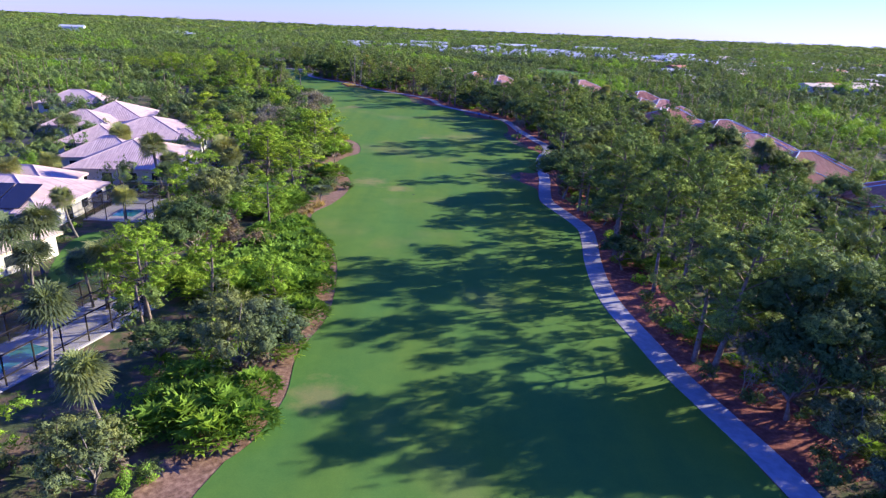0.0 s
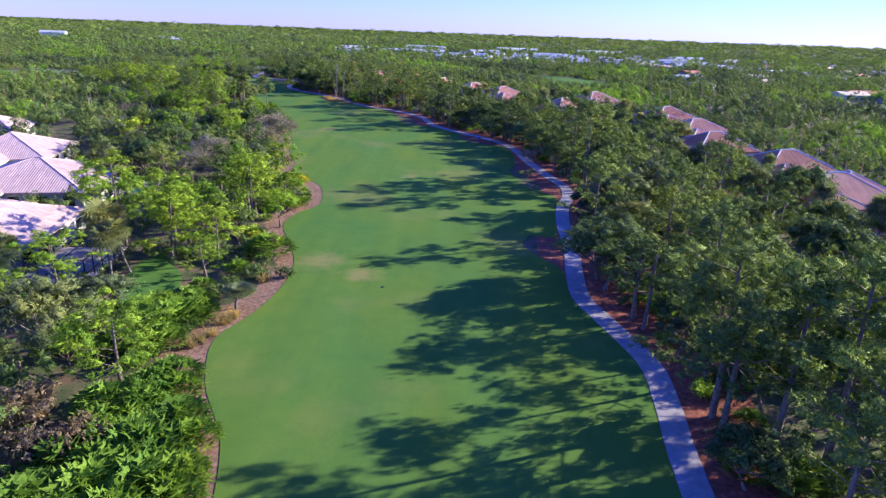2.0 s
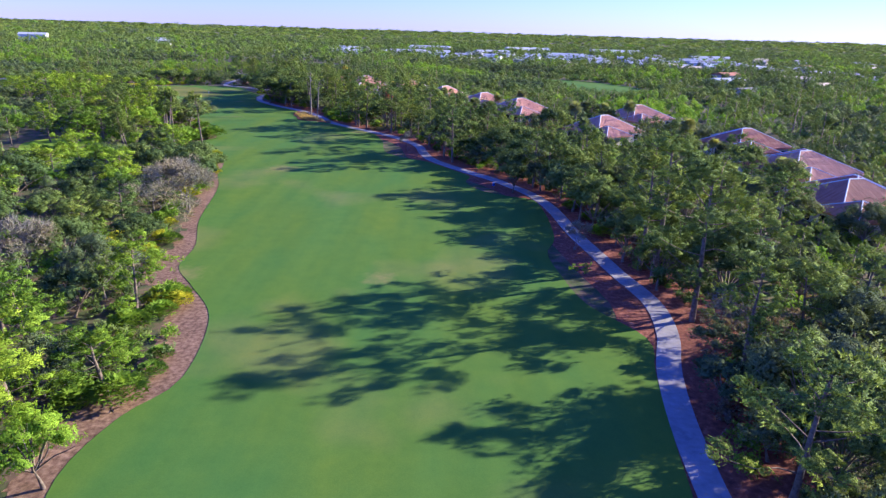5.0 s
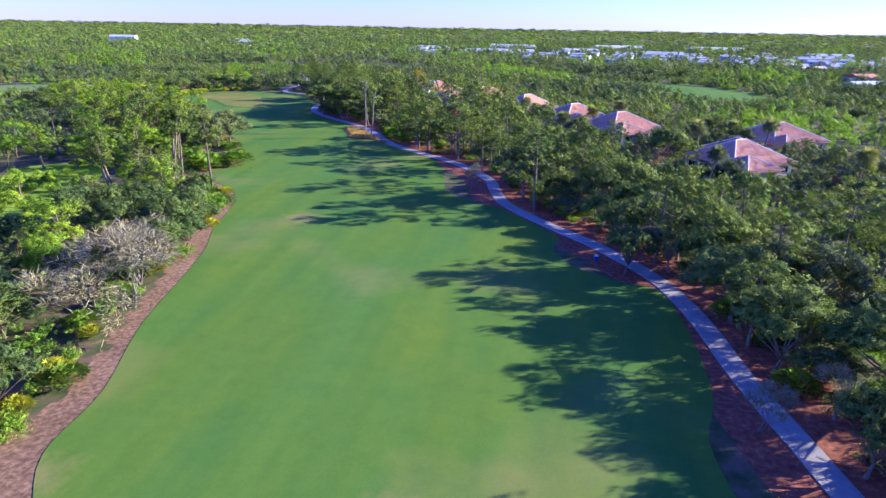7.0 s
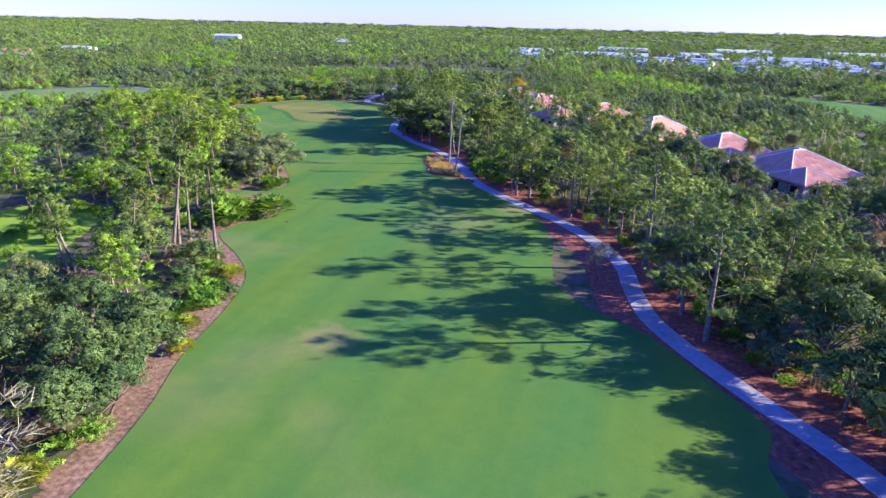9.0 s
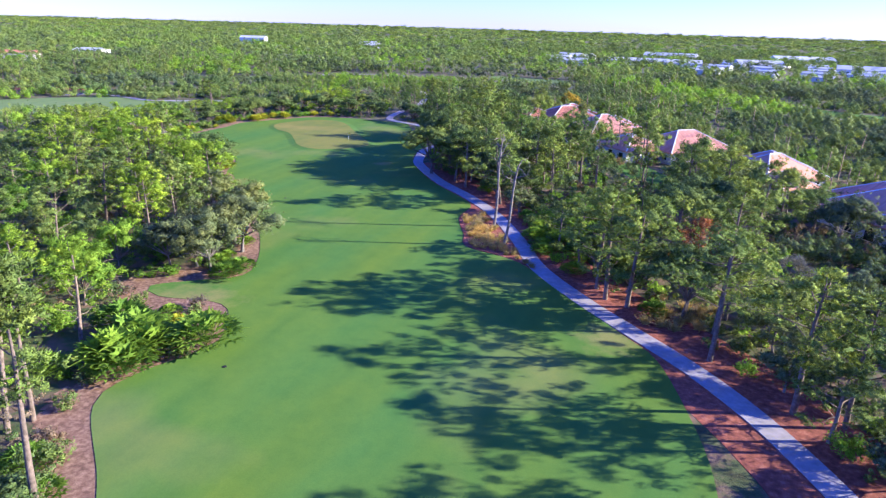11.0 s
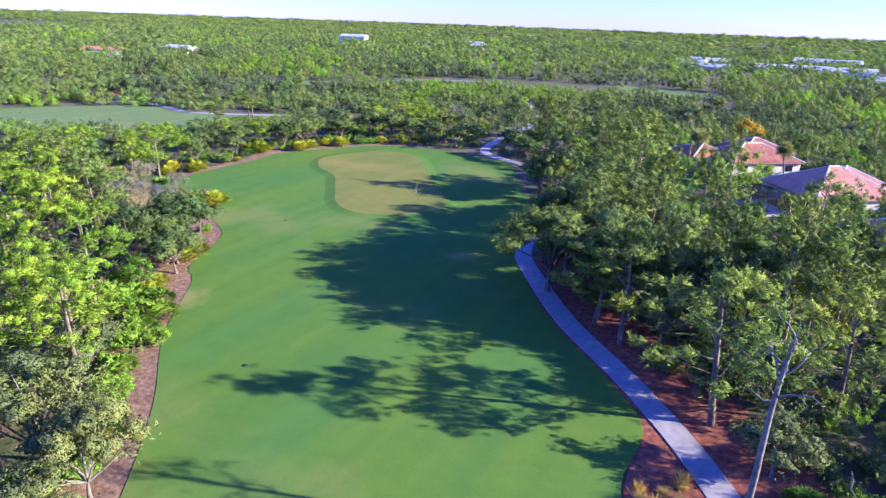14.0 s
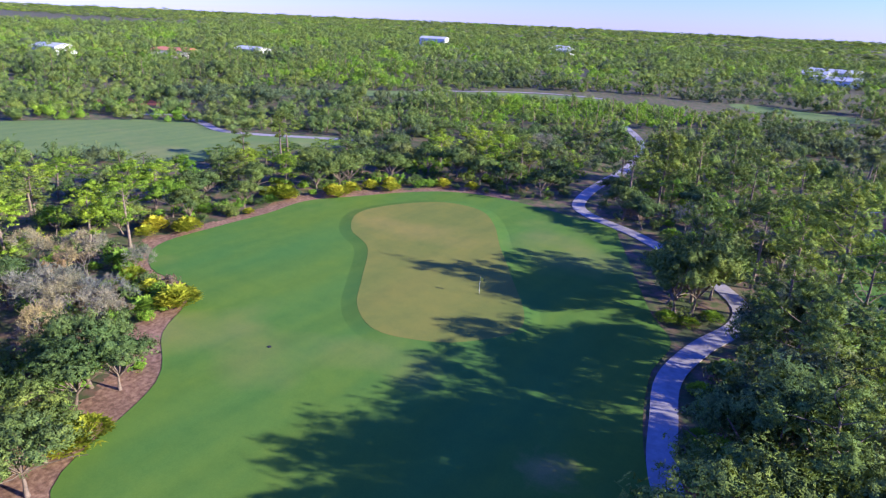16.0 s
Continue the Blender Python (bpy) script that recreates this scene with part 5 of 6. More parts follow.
edging(path_line, 1, 5.0, 7.5, 2.8, LOW, (0.22, 0.12, 0.50, 0.0, 0.16))
edging(path_line, 1, 7.5, 10.5, 2.8, LOW, (0.22, 0.12, 0.50, 0.0, 0.16))



# ---- woods all round ----
for outline, nm in zip(OTHER_FAIRWAYS, ("fairway_west", "fairway_north", "fairway_northeast", "fairway_east")):
    slab(nm, outline, 0.05, 0.05, LAWN if nm == "fairway_east" else PALE_FAIRWAY, None, "mown green of a neighbouring golf hole", "structure", "fairway")

# ---- houses ----
def tiles_look(name, base, light):
    m, nt, b = nodes(name, 0.75, 0.0, 0.3)
    g = nt.nodes.new("ShaderNodeNewGeometry")
    col = ramp(nt, g.outputs["Random Per Island"], [(0.0, base), (1.0, light)])
    col = blend(nt, 1.0, col, ramp(nt, noise_tex(nt, 0.8), [(0.3, (0.82, 0.82, 0.84)), (0.65, (1, 1, 1))]), "MULTIPLY")
    nt.links.new(col, b.inputs["Base Color"])
    bump(nt, b, noise_tex(nt, 9.0), 0.3, 0.03)
    return m


PINK_TILE = tiles_look("pale_pink_roof_tile", (0.47, 0.34, 0.325), (0.60, 0.45, 0.43))
CREAM_TILE = tiles_look("cream_roof_tile", (0.56, 0.45, 0.33), (0.66, 0.55, 0.42))
CLAY_TILE = tiles_look("terracotta_roof_tile", (0.40, 0.150, 0.085), (0.53, 0.225, 0.140))
SALMON_TILE = tiles_look("salmon_roof_tile", (0.53, 0.235, 0.145), (0.66, 0.33, 0.225))
STUCCO = surface("cream_stucco", [(0.3, (0.55, 0.52, 0.47)), (0.7, (0.68, 0.64, 0.58))], 1.5, 20.0, 0.9, 0.2, 0.01)
WHITE = surface("white_paint", [(0.3, (0.66, 0.66, 0.66)), (0.7, (0.8, 0.8, 0.8))], 1.0, 12.0, 0.6, 0.1, 0.01)
BRONZE = surface("bronze_aluminium", [(0.3, (0.035, 0.03, 0.028)), (0.7, (0.07, 0.06, 0.055))], 2.0, 12.0, 0.5, 0.1, 0.01, metal=0.6)
GLASS, _nt, _b = nodes("dark_window_glass", 0.08, 0.0, 0.6)
_b.inputs["Base Color"].default_value = (0.02, 0.025, 0.03, 1)
SOLAR, _nt, _b = nodes("solar_collector", 0.25, 0.0, 0.5)
_nt.links.new(ramp(_nt, noise_tex(_nt, 2.0), [(0.3, (0.012, 0.012, 0.02)), (0.7, (0.03, 0.03, 0.045))]), _b.inputs["Base Color"])
POOL, _nt, _b = nodes("pool_water", 0.05, 0.0, 0.5)
_nt.links.new(ramp(_nt, noise_tex(_nt, 1.2), [(0.3, (0.05, 0.22, 0.26)), (0.7, (0.08, 0.30, 0.33))]), _b.inputs["Base Color"])
PAVER = surface("deck_pavers", [(0.3, (0.46, 0.42, 0.43)), (0.7, (0.58, 0.54, 0.55))], 2.0, 12.0, 0.85, 0.3, 0.02)
ASPHALT = surface("asphalt", [(0.3, (0.045, 0.045, 0.05)), (0.7, (0.07, 0.07, 0.075))], 2.0, 20.0, 0.9, 0.3, 0.02)
SCREEN, _nt, _b = nodes("insect_screen", 0.7, 0.0, 0.2)
_b.inputs["Base Color"].default_value = (0.03, 0.03, 0.032, 1)
_b.inputs["Alpha"].default_value = 0.15


def box(bm, x0, x1, y0, y1, z0, z1):
    v = [bm.verts.new(p) for p in ((x0, y0, z0), (x1, y0, z0), (x1, y1, z0), (x0, y1, z0), (x0, y0, z1), (x1, y0, z1), (x1, y1, z1), (x0, y1, z1))]
    for f in ((3, 2, 1, 0), (4, 5, 6, 7), (0, 1, 5, 4), (1, 2, 6, 5), (2, 3, 7, 6), (3, 0, 4, 7)):
        bm.faces.new([v[i] for i in f])


def box_part(name, dims, material, parent, label="", m=None):
    bm = bmesh.new()
    box(bm, *dims)
    if m:
        bm.transform(m)
    return part(name, bm, material, parent, label)


def hip_roof(w, d, eave, rise, over=0.6):
    """Corner and ridge points of a hip roof over a block centred at 0."""
    a, b = w / 2 + over, d / 2 + over
    k = min(a, b)
    c = [(-a, -b, eave), (a, -b, eave), (a, b, eave), (-a, b, eave)]
    r0, r1 = ((-(a - k), 0, eave + rise), (a - k, 0, eave + rise)) if a >= b else ((0, -(b - k), eave + rise), (0, b - k, eave + rise))
    if a >= b:
        slopes = [(c[0], c[1], r1, r0), (c[1], c[2], r1, r1), (c[2], c[3], r0, r1), (c[3], c[0], r0, r0)]
    else:
        slopes = [(c[0], c[1], r0, r0), (c[1], c[2], r1, r0), (c[2], c[3], r1, r1), (c[3], c[0], r0, r1)]
    return c, (r0, r1), slopes


def tile_columns(slopes, pitch=0.40, high=0.055):
    """Columns of barrel tiles running down each slope, each in short overlapping lengths."""
    vs, fs = [], []
    for p0, p1, p2, p3 in slopes:
        p0, p1, p2, p3 = (np.array(p, float) for p in (p0, p1, p2, p3))
        e = p1 - p0
        n = max(2, int(np.linalg.norm(e) / pitch))
        u = unit(e)
        up = unit(np.cross(u, (p2 + p3) / 2 - p0))
        down = unit(np.cross(up, u))
        tall = abs(np.dot((p2 + p3) / 2 - p0, down))
        s2, s3 = np.dot(p2 - p0, u), np.dot(p3 - p0, u)
        length = np.linalg.norm(e)
        for i in range(n):
            s = (i + 0.5) / n * length
            f = min(1.0, s / s3 if s3 > 1e-6 else 1.0, (length - s) / (length - s2) if length - s2 > 1e-6 else 1.0)
            top = tall * f * 0.985
            k = max(1, int(top / 2.2))
            for j in range(k):
                lo, hi = top * j / k, top * (j + 1) / k
                a, b = p0 + u * s + down * lo, p0 + u * s + down * hi
                h = u * pitch * 0.40
                q = len(vs)
                vs += [a - h + up * 0.01, a + up * (high + 0.03), a + h + up * 0.01, b - h + up * 0.01, b + up * high, b + h + up * 0.01]
                fs += [(q, q + 1, q + 4, q + 3), (q + 1, q + 2, q + 5, q + 4), (q, q + 2, q + 1)]
    return vs, fs


def block(parent, cx, cy, w, d, eave, rise, tile, fine=True, turn=0.0):
    """One wing: stucco walls with windows, and a hip roof with tile columns and ridge caps."""
    m = Matrix.Translation((cx, cy, 0)) @ Matrix.Rotation(radians(turn), 4, "Z")
    walls = box_part("wall", (-w / 2, w / 2, -d / 2, d / 2, -0.1, eave), STUCCO, parent, "", m)
    for sx, sy, run in ((0, -1, w), (0, 1, w), (-1, 0, d), (1, 0, d)):
        n = max(1, int(run / 4.2))
        for i in range(n):
            o = (i + 0.5) / n * run - run / 2
            tall = 2.1 if i % 3 == 1 else 1.3
            z0 = 0.15 if i % 3 == 1 else 0.95
            for nm, grow, mat, proud in (("window_frame", 0.1, WHITE, 0.04), ("pane", 0.0, GLASS, 0.07)):
                ww = 0.85 + grow
                if sx:
                    x = sx * w / 2
                    dims = (min(x, x + sx * proud), max(x, x + sx * proud), o - ww, o + ww, z0 - grow, z0 + tall + grow)
                else:
                    y = sy * d / 2
                    dims = (o - ww, o + ww, min(y, y + sy * proud), max(y, y + sy * proud), z0 - grow, z0 + tall + grow)
                box_part(nm, dims, mat, walls, "", m)
    c, ridge, slopes = hip_roof(w, d, eave, rise)
    bm = bmesh.new()
    for f in slopes:
        bm.faces.new([bm.verts.new(p) for i, p in enumerate(f) if i == 0 or p != f[i - 1]])
    low = [(x, y, z - 0.22) for x, y, z in c]
    for i in range(4):
        bm.faces.new([bm.verts.new(p) for p in (c[i], low[i], low[(i + 1) % 4], c[(i + 1) % 4])])
    bm.faces.new([bm.verts.new(p) for p in low[::-1]])
    bmesh.ops.remove_doubles(bm, verts=bm.verts, dist=0.001)
    bmesh.ops.recalc_face_normals(bm, faces=bm.faces)
    bm.transform(m)
    roof = part("roof", bm, tile, parent)
    caps = [([ridge[0], ridge[1]], [0.16, 0.16])] if ridge[0] != ridge[1] else []
    for q in c:
        t = min(ridge, key=lambda p: (p[0] - q[0]) ** 2 + (p[1] - q[1]) ** 2)
        caps.append(([q, t], [0.14, 0.14]))
    for pts, rad in caps:
        vs, fs = tubes([(pts, rad)], 6)
        o = link_mesh("ridge_cap", [m @ Vector(v) for v in vs], fs, WHITE if tile in (CLAY_TILE, SALMON_TILE) else tile, roof)
    if fine:
        vs, fs = tile_columns(slopes)
        o = link_mesh("tiling", [m @ Vector(v) for v in vs], fs, tile, roof)
        tagged(o, kind="stuff")
    return roof


def house(label, x, y, turn, wings, tile, fine=True, group="houses by the fairway"):
    ob = thing("house", label, "house", group)
    m = Matrix.Translation((x, y, 0)) @ Matrix.Rotation(radians(turn), 4, "Z")
    for cx, cy, w, d, eave, rise in wings:
        block(ob, cx, cy, w, d, eave, rise, tile, fine)
    ob.matrix_basis = m
    return ob


def cage(label, x, y, turn, w, d, h, pool=True, group="pool cages"):
    """Screened pool cage: bronze posts and beams, dark mesh between, deck and pool inside."""
    ob = thing("pool_cage", label, "pool cage", group)
    nx, ny = max(2, round(w / 2.6)), max(2, round(d / 2.6))
    s = 0.05
    for i in range(nx + 1):
        px0 = -w / 2 + w * i / nx
        for yy in (-d / 2, d / 2):
            box_part("post", (px0 - s, px0 + s, yy - s, yy + s, 0, h), BRONZE, ob)
        box_part("beam", (px0 - s, px0 + s, -d / 2, d / 2, h - 2 * s, h), BRONZE, ob)
    for j in range(1, ny):
        py0 = -d / 2 + d * j / ny
        for xx in (-w / 2, w / 2):
            box_part("post", (xx - s, xx + s, py0 - s, py0 + s, 0, h), BRONZE, ob)
    for yy in (-d / 2, 0, d / 2):
        box_part("beam", (-w / 2, w / 2, yy - s, yy + s, h - s * 1.5, h + s * 0.5), BRONZE, ob)
    for xx in (-w / 2, w / 2):
        box_part("rail", (xx - s * 0.7, xx + s * 0.7, -d / 2, d / 2, 0.9, 1.0), BRONZE, ob)
    for dims in ((-w / 2, w / 2, -d / 2 - 0.006, -d / 2 + 0.006, 0.1, h - 0.1), (-w / 2, w / 2, d / 2 - 0.006, d / 2 + 0.006, 0.1, h - 0.1), (-w / 2 - 0.006, -w / 2 + 0.006, -d / 2, d / 2, 0.1, h - 0.1),
                 (w / 2 - 0.006, w / 2 + 0.006, -d / 2, d / 2, 0.1, h - 0.1), (-w / 2, w / 2, -d / 2, d / 2, h - 0.04, h - 0.03)):
        box_part("screen", dims, SCREEN, ob, "dark insect mesh")
    box_part("deck", (-w / 2 - 0.3, w / 2 + 0.3, -d / 2 - 0.3, d / 2 + 0.3, -0.1, 0.12), PAVER, ob)
    if pool:
        box_part("pool", (-w * 0.2, w * 0.16, -d * 0.34, -d * 0.05, 0.0, 0.126), POOL, ob, "teal pool water")
    ob.matrix_basis = Matrix.Translation((x, y, 0)) @ Matrix.Rotation(radians(turn), 4, "Z")
    return ob


PINKS = "pale pink tiled hip-roofed house with cream stucco walls"
a_house = house(PINKS + " and solar collectors", -62.5, 88.5, 0, [(0, 0, 19, 17, 3, 3.0), (-3, 9, 12, 10, 3, 2.4)], PINK_TILE)
house("cream tiled low house with white walls and dark shutters", -55.5, 66, -15, [(0, 0, 14, 17, 2.9, 2.6)], CREAM_TILE)
house(PINKS, -57, 117, 6, [(0, 0, 17, 19, 3, 3.6), (-7, 6, 14, 12, 3, 3.0)], PINK_TILE)
house(PINKS + " beside palms", -67, 145.5, 8, [(0, 0, 21, 20, 3, 3.6), (9, -5, 8, 8, 3, 1.8), (-8, -8, 13, 14, 3, 2.8)], PINK_TILE)
house(PINKS + " farther back", -86, 168, 12, [(0, 0, 17, 18, 3, 3.8), (-5, -11, 14, 12, 3, 3.0)], PINK_TILE)
house("pale pink tiled house among trees", -112, 196, 12, [(0, 0, 18, 14, 3, 3.2)], PINK_TILE, False)
for i in range(4):
    x0 = -8.6 + i * 3.9
    bm = bmesh.new()
    box(bm, x0, x0 + 3.6, -8.4, -2.2, 0.16, 0.24)
    bm.transform(Matrix.Translation((0, 0, 3.0 + 0.18)) @ Matrix.Translation((0, -8.9, 0)) @ Matrix.Rotation(math.atan2(3.0, 9.1), 4, "X") @ Matrix.Translation((0, 8.9, 0)))
    part("solar_panel", bm, SOLAR, a_house, "dark solar pool collector")
cage("dark bronze screened pool cage with deck and pool", -34.6, 50.5, -18, 6.5, 19, 2.9)
cage("dark screened cage against the house", -46.5, 93, 0, 9, 12, 2.8)
cage("dark screened cage at the back of the house", -43.5, 113, 6, 8, 12, 2.8)
cage("dark screened cage under trees", -52, 152, 8, 9, 11, 2.8)
slab("lawn_1", spline([(-46, 82), (-40, 74), (-37, 66), (-41, 62), (-45, 68), (-48, 78)], 1.5, True), 0.04, 0.04, LAWN, None, "strip of bright green lawn beside the house", "structure", "lawn")

CLAYS = "terracotta tiled hip-roofed house with pale ridge caps"
for x, y, turn, tile, lab, w2 in ((84, 104, 10, CLAY_TILE, CLAYS, 15), (79, 130, 5, CLAY_TILE, CLAYS + " behind oaks", 13), (79, 154, 0, SALMON_TILE, CLAYS, 14), (82, 178, 8, CLAY_TILE, CLAYS, 15), (76, 203, 12, CLAY_TILE, CLAYS, 14),
                               (82, 230, 16, SALMON_TILE, CLAYS, 16), (84, 262, 20, CLAY_TILE, CLAYS, 14), (70, 312, 28, SALMON_TILE, CLAYS, 15), (51, 281, 30, SALMON_TILE, CLAYS, 14), (31, 323, 34, SALMON_TILE, CLAYS, 15),
                               (19, 340, 36, SALMON_TILE, CLAYS, 14), (4, 364, 40, SALMON_TILE, CLAYS, 13)):
    house(lab, x, y, turn, [(0, 0, w2 + 3, w2, 3, 4.1), (7, 7, 11, 12, 3, 3.0), (-5, -7, 9, 9, 3, 2.2)], tile, y < 350)
house("salmon tiled house with a long low wing", -13, 389, 40, [(0, 0, 19, 14, 3, 4.1), (-13, 4, 12, 13, 3, 2.8)], SALMON_TILE)
house(CLAYS + " beside a golden tree", -49.5, 433, 38, [(0, 0, 16, 12, 3, 3.0), (7, 9, 12, 11, 3, 2.6), (-9, 5, 9, 10, 3, 2.0)], CLAY_TILE)
house("salmon tiled house with a tall hip roof in shade", -35, 409, 38, [(0, 0, 16, 14, 3.0, 4.1), (8, 6, 10, 10, 3.0, 2.8)], SALMON_TILE)
cage("dark screened pool cage beside the house", -46, 399, 38, 8, 10, 3.0)
cage("dark screened cage by the terracotta house", 72, 100, 10, 8, 12, 2.8, False)
cage("dark screened cage by the salmon house", 46, 274, 30, 8, 10, 2.8, False)
cage("dark screened cage among palms", 29, 314, 34, 8, 10, 2.8, False)
slab("lawn_2", spline([(-27, 380), (-21, 373), (-14, 358), (-19, 352), (-25, 362), (-31, 374)], 1.5, True), 0.04, 0.04, LAWN, None, "patch of bright green lawn behind the houses", "structure", "lawn")
slab("lawn_3", spline([(-70, 402), (-58, 396), (-50, 386), (-56, 383), (-66, 392)], 1.5, True), 0.04, 0.04, LAWN, None, "strip of bright lawn in front of the house", "structure", "lawn")
slab("lawn_4", spline([(190, 338), (222, 322), (262, 355), (240, 376)], 3, True), 0.04, 0.04, LAWN, None, "open bright lawn beyond the houses", "structure", "lawn")
slab("road", np.concatenate([p for p in (lambda s: (s[0], s[1][::-1]))(sides(spline([(120, 60), (112, 110), (110, 160), (114, 215), (112, 262), (92, 320), (62, 358), (30, 390), (-5, 425), (-30, 455)], 4), 6.5))]), 0.03, 0.03, ASPHALT, None,
     "grey street behind the row of houses", "structure", "road")
slab("road_west", np.concatenate([p for p in (lambda s: (s[0], s[1][::-1]))(sides(spline([(-72, 30), (-78, 70), (-82, 110), (-98, 145), (-120, 180)], 4), 6.0))]), 0.03, 0.03, ASPHALT, None,
     "grey street behind the pale houses", "structure", "road")


def far_house(x, y, turn, w, d, h, roof_mat, wall_mat, label, cat="building", group="far buildings"):
    ob = thing("building", label, cat, group)
    box_part("wall", (-w / 2, w / 2, -d / 2, d / 2, -0.1, h), wall_mat, ob)
    bm = bmesh.new()
    a, b = w / 2 + 0.4, d / 2 + 0.4
    pts = [(-a, -b, h), (a, -b, h), (a, b, h), (-a, b, h), (-a, 0, h + d * 0.13), (a, 0, h + d * 0.13)]
    v = [bm.verts.new(p) for p in pts]
    for f in ((0, 1, 5, 4), (2, 3, 4, 5), (0, 4, 3), (1, 2, 5), (3, 2, 1, 0)):
        bm.faces.new([v[i] for i in f])
    part("roof", bm, roof_mat, ob)
    for i in range(max(2, int(w / 5))):
        o = (i + 0.5) / max(2, int(w / 5)) * w - w / 2
        box_part("window", (o - 0.8, o + 0.8, -d / 2 - 0.05, -d / 2, 1.0, 2.2), GLASS, ob)
    ob.matrix_basis = Matrix.Translation((x, y, 0)) @ Matrix.Rotation(radians(turn), 4, "Z")
    return ob


GREY_TILE = tiles_look("grey_roof_tile", (0.20, 0.19, 0.20), (0.30, 0.29, 0.30))
METAL_ROOF = surface("white_metal_roof", [(0.3, (0.46, 0.47, 0.49)), (0.7, (0.60, 0.61, 0.63))], 0.3, 3.0, 0.5, 0.1, 0.02, wide=0.02)
far_house(-515, 910, 20, 30, 18, 9, METAL_ROOF, WHITE, "large white house standing above the wood")
far_house(-490, 492, 10, 22, 14, 5, METAL_ROOF, WHITE, "white-roofed building among pines")
far_house(-440, 600, 10, 22, 14, 5, METAL_ROOF, WHITE, "white-roofed building among pines")
far_house(-446, 545, 30, 24, 14, 4.5, CLAY_TILE, STUCCO, "terracotta-roofed house among pines")
far_house(-371, 945, 0, 26, 14, 5, METAL_ROOF, WHITE, "white house far in the wood")
far_house(-409, 1018, 0, 24, 14, 5, METAL_ROOF, WHITE, "white house far in the wood")
for i, (x, y, w, d) in enumerate(((-113, 905, 46, 26), (-102, 800, 34, 22), (-60, 850, 38, 24), (-125, 865, 30, 18), (-17, 840, 60, 30), (60, 900, 52, 30), (140, 850, 60, 32), (250, 1050, 90, 40), (120, 1040, 80, 40), (-20, 1000, 70, 36), (330, 900, 60, 30))):
    far_house(x, y, 12 * (i % 3) - 10, w * 0.8, d * 0.7, 4.0, METAL_ROOF, WHITE, "white flat warehouse in the far estate", "warehouse", "warehouses")
r_h = np.random.default_rng(5)
for i in range(9):
    for j in range(5):
        x, y = 5 + i * 36 + j * 9 + r_h.uniform(-5, 5), 745 + j * 44 - i * 7 + r_h.uniform(-6, 6)
        far_house(x, y, -18 + r_h.uniform(-6, 6), 19, 9, 3.2, METAL_ROOF, WHITE, "white-roofed mobile home in the far estate", "mobile home", "mobile homes")
for x, y in ((318, 640), (285, 660), (250, 690), (300, 700), (236, 398), (258, 392), (280, 420), (225, 300), (250, 270), (330, 560)):
    far_house(x, y, 15, 20, 13, 3.4, CREAM_TILE if y < 500 else METAL_ROOF, STUCCO, "pale-roofed house beyond the near wood")
# open places: x, y, radius; round the western houses, the eastern houses, the far bends
CLEARINGS = [(-31, 107, 6), (-24, 98, 6), (-28, 40, 5), (-30, 47, 5), (-62, 88, 13), (-55, 66, 12), (-44, 72, 7), (-57, 117, 14), (-66, 145, 14), (-86, 166, 14), (-34, 50, 8), (-35, 42, 6), (-36, 58, 6), (-46, 93, 7), (-43, 113, 6), (-52, 152, 6), (-112, 196, 10)]
CLEARINGS += [(28.5, 67, 6), (84, 104, 12), (79, 130, 11), (79, 154, 12), (82, 178, 12), (76, 203, 12), (82, 230, 12), (84, 262, 12), (70, 312, 11), (51, 281, 11), (31, 323, 12), (19, 340, 12), (4, 364, 10), (225, 348, 30)]
CLEARINGS += [(-66, 262, 9), (-63, 408, 9), (-84, 240, 13), (-78, 229, 9), (-72, 222, 7), (-80, 246, 7), (-92, 252, 9), (-13, 389, 13), (-24, 394, 9), (-49, 433, 13), (-37, 409, 8), (-46, 399, 6), (-21, 366, 8), (-60, 392, 7), (-515, 910, 28)]
SUBURB = []
for i in range(9):
    for j in range(8):
        x, y = 175 + i * 62 + j * 14 + r_h.uniform(-20, 20), 430 + j * 74 - i * 8 + r_h.uniform(-20, 20)
        roof_m, tone = ((GREY_TILE, "grey"), (CREAM_TILE, "cream"), (CLAY_TILE, "terracotta"), (METAL_ROOF, "white"))[(0, 1, 0, 2, 0, 3, 1)[(i * 3 + j * 5) % 7]]
        far_house(x, y, r_h.uniform(-40, 40), r_h.uniform(15, 24), r_h.uniform(10, 14), 3.4, roof_m, STUCCO, tone + "-roofed house of the far suburb among trees", "house", "suburb houses")
        SUBURB.append((x, y, 15))
CLEARINGS += SUBURB + [(-39, 304, 7), (-43, 311, 7), (-47, 319, 6)]
CLEARINGS += [(5 + i * 36 + 18, 833 - i * 7, 34 + 2 * (i % 2)) for i in range(9)] + [(5 + i * 36, 768 - i * 7, 24) for i in range(9)]

slab("marsh", spline([(-95, 258), (-84, 256), (-76, 240), (-72, 226), (-80, 222), (-92, 236), (-100, 250)], 2, True), 0.03, 0.03, turf("marsh_grass", (0.15, 0.26, 0.02), (0.22, 0.31, 0.028), (0.28, 0.28, 0.06), 0.6), None, "yellow-green marsh grass clearing among the trees", "structure", "marsh")
slab("lawn", spline([(-68.5, 411), (-65.3, 407), (-63, 400), (-58, 402), (-56, 410), (-60, 418), (-64, 419)], 1.5, True), 0.04, 0.04, LAWN, None, "bright green mown house lawn", "structure", "lawn")
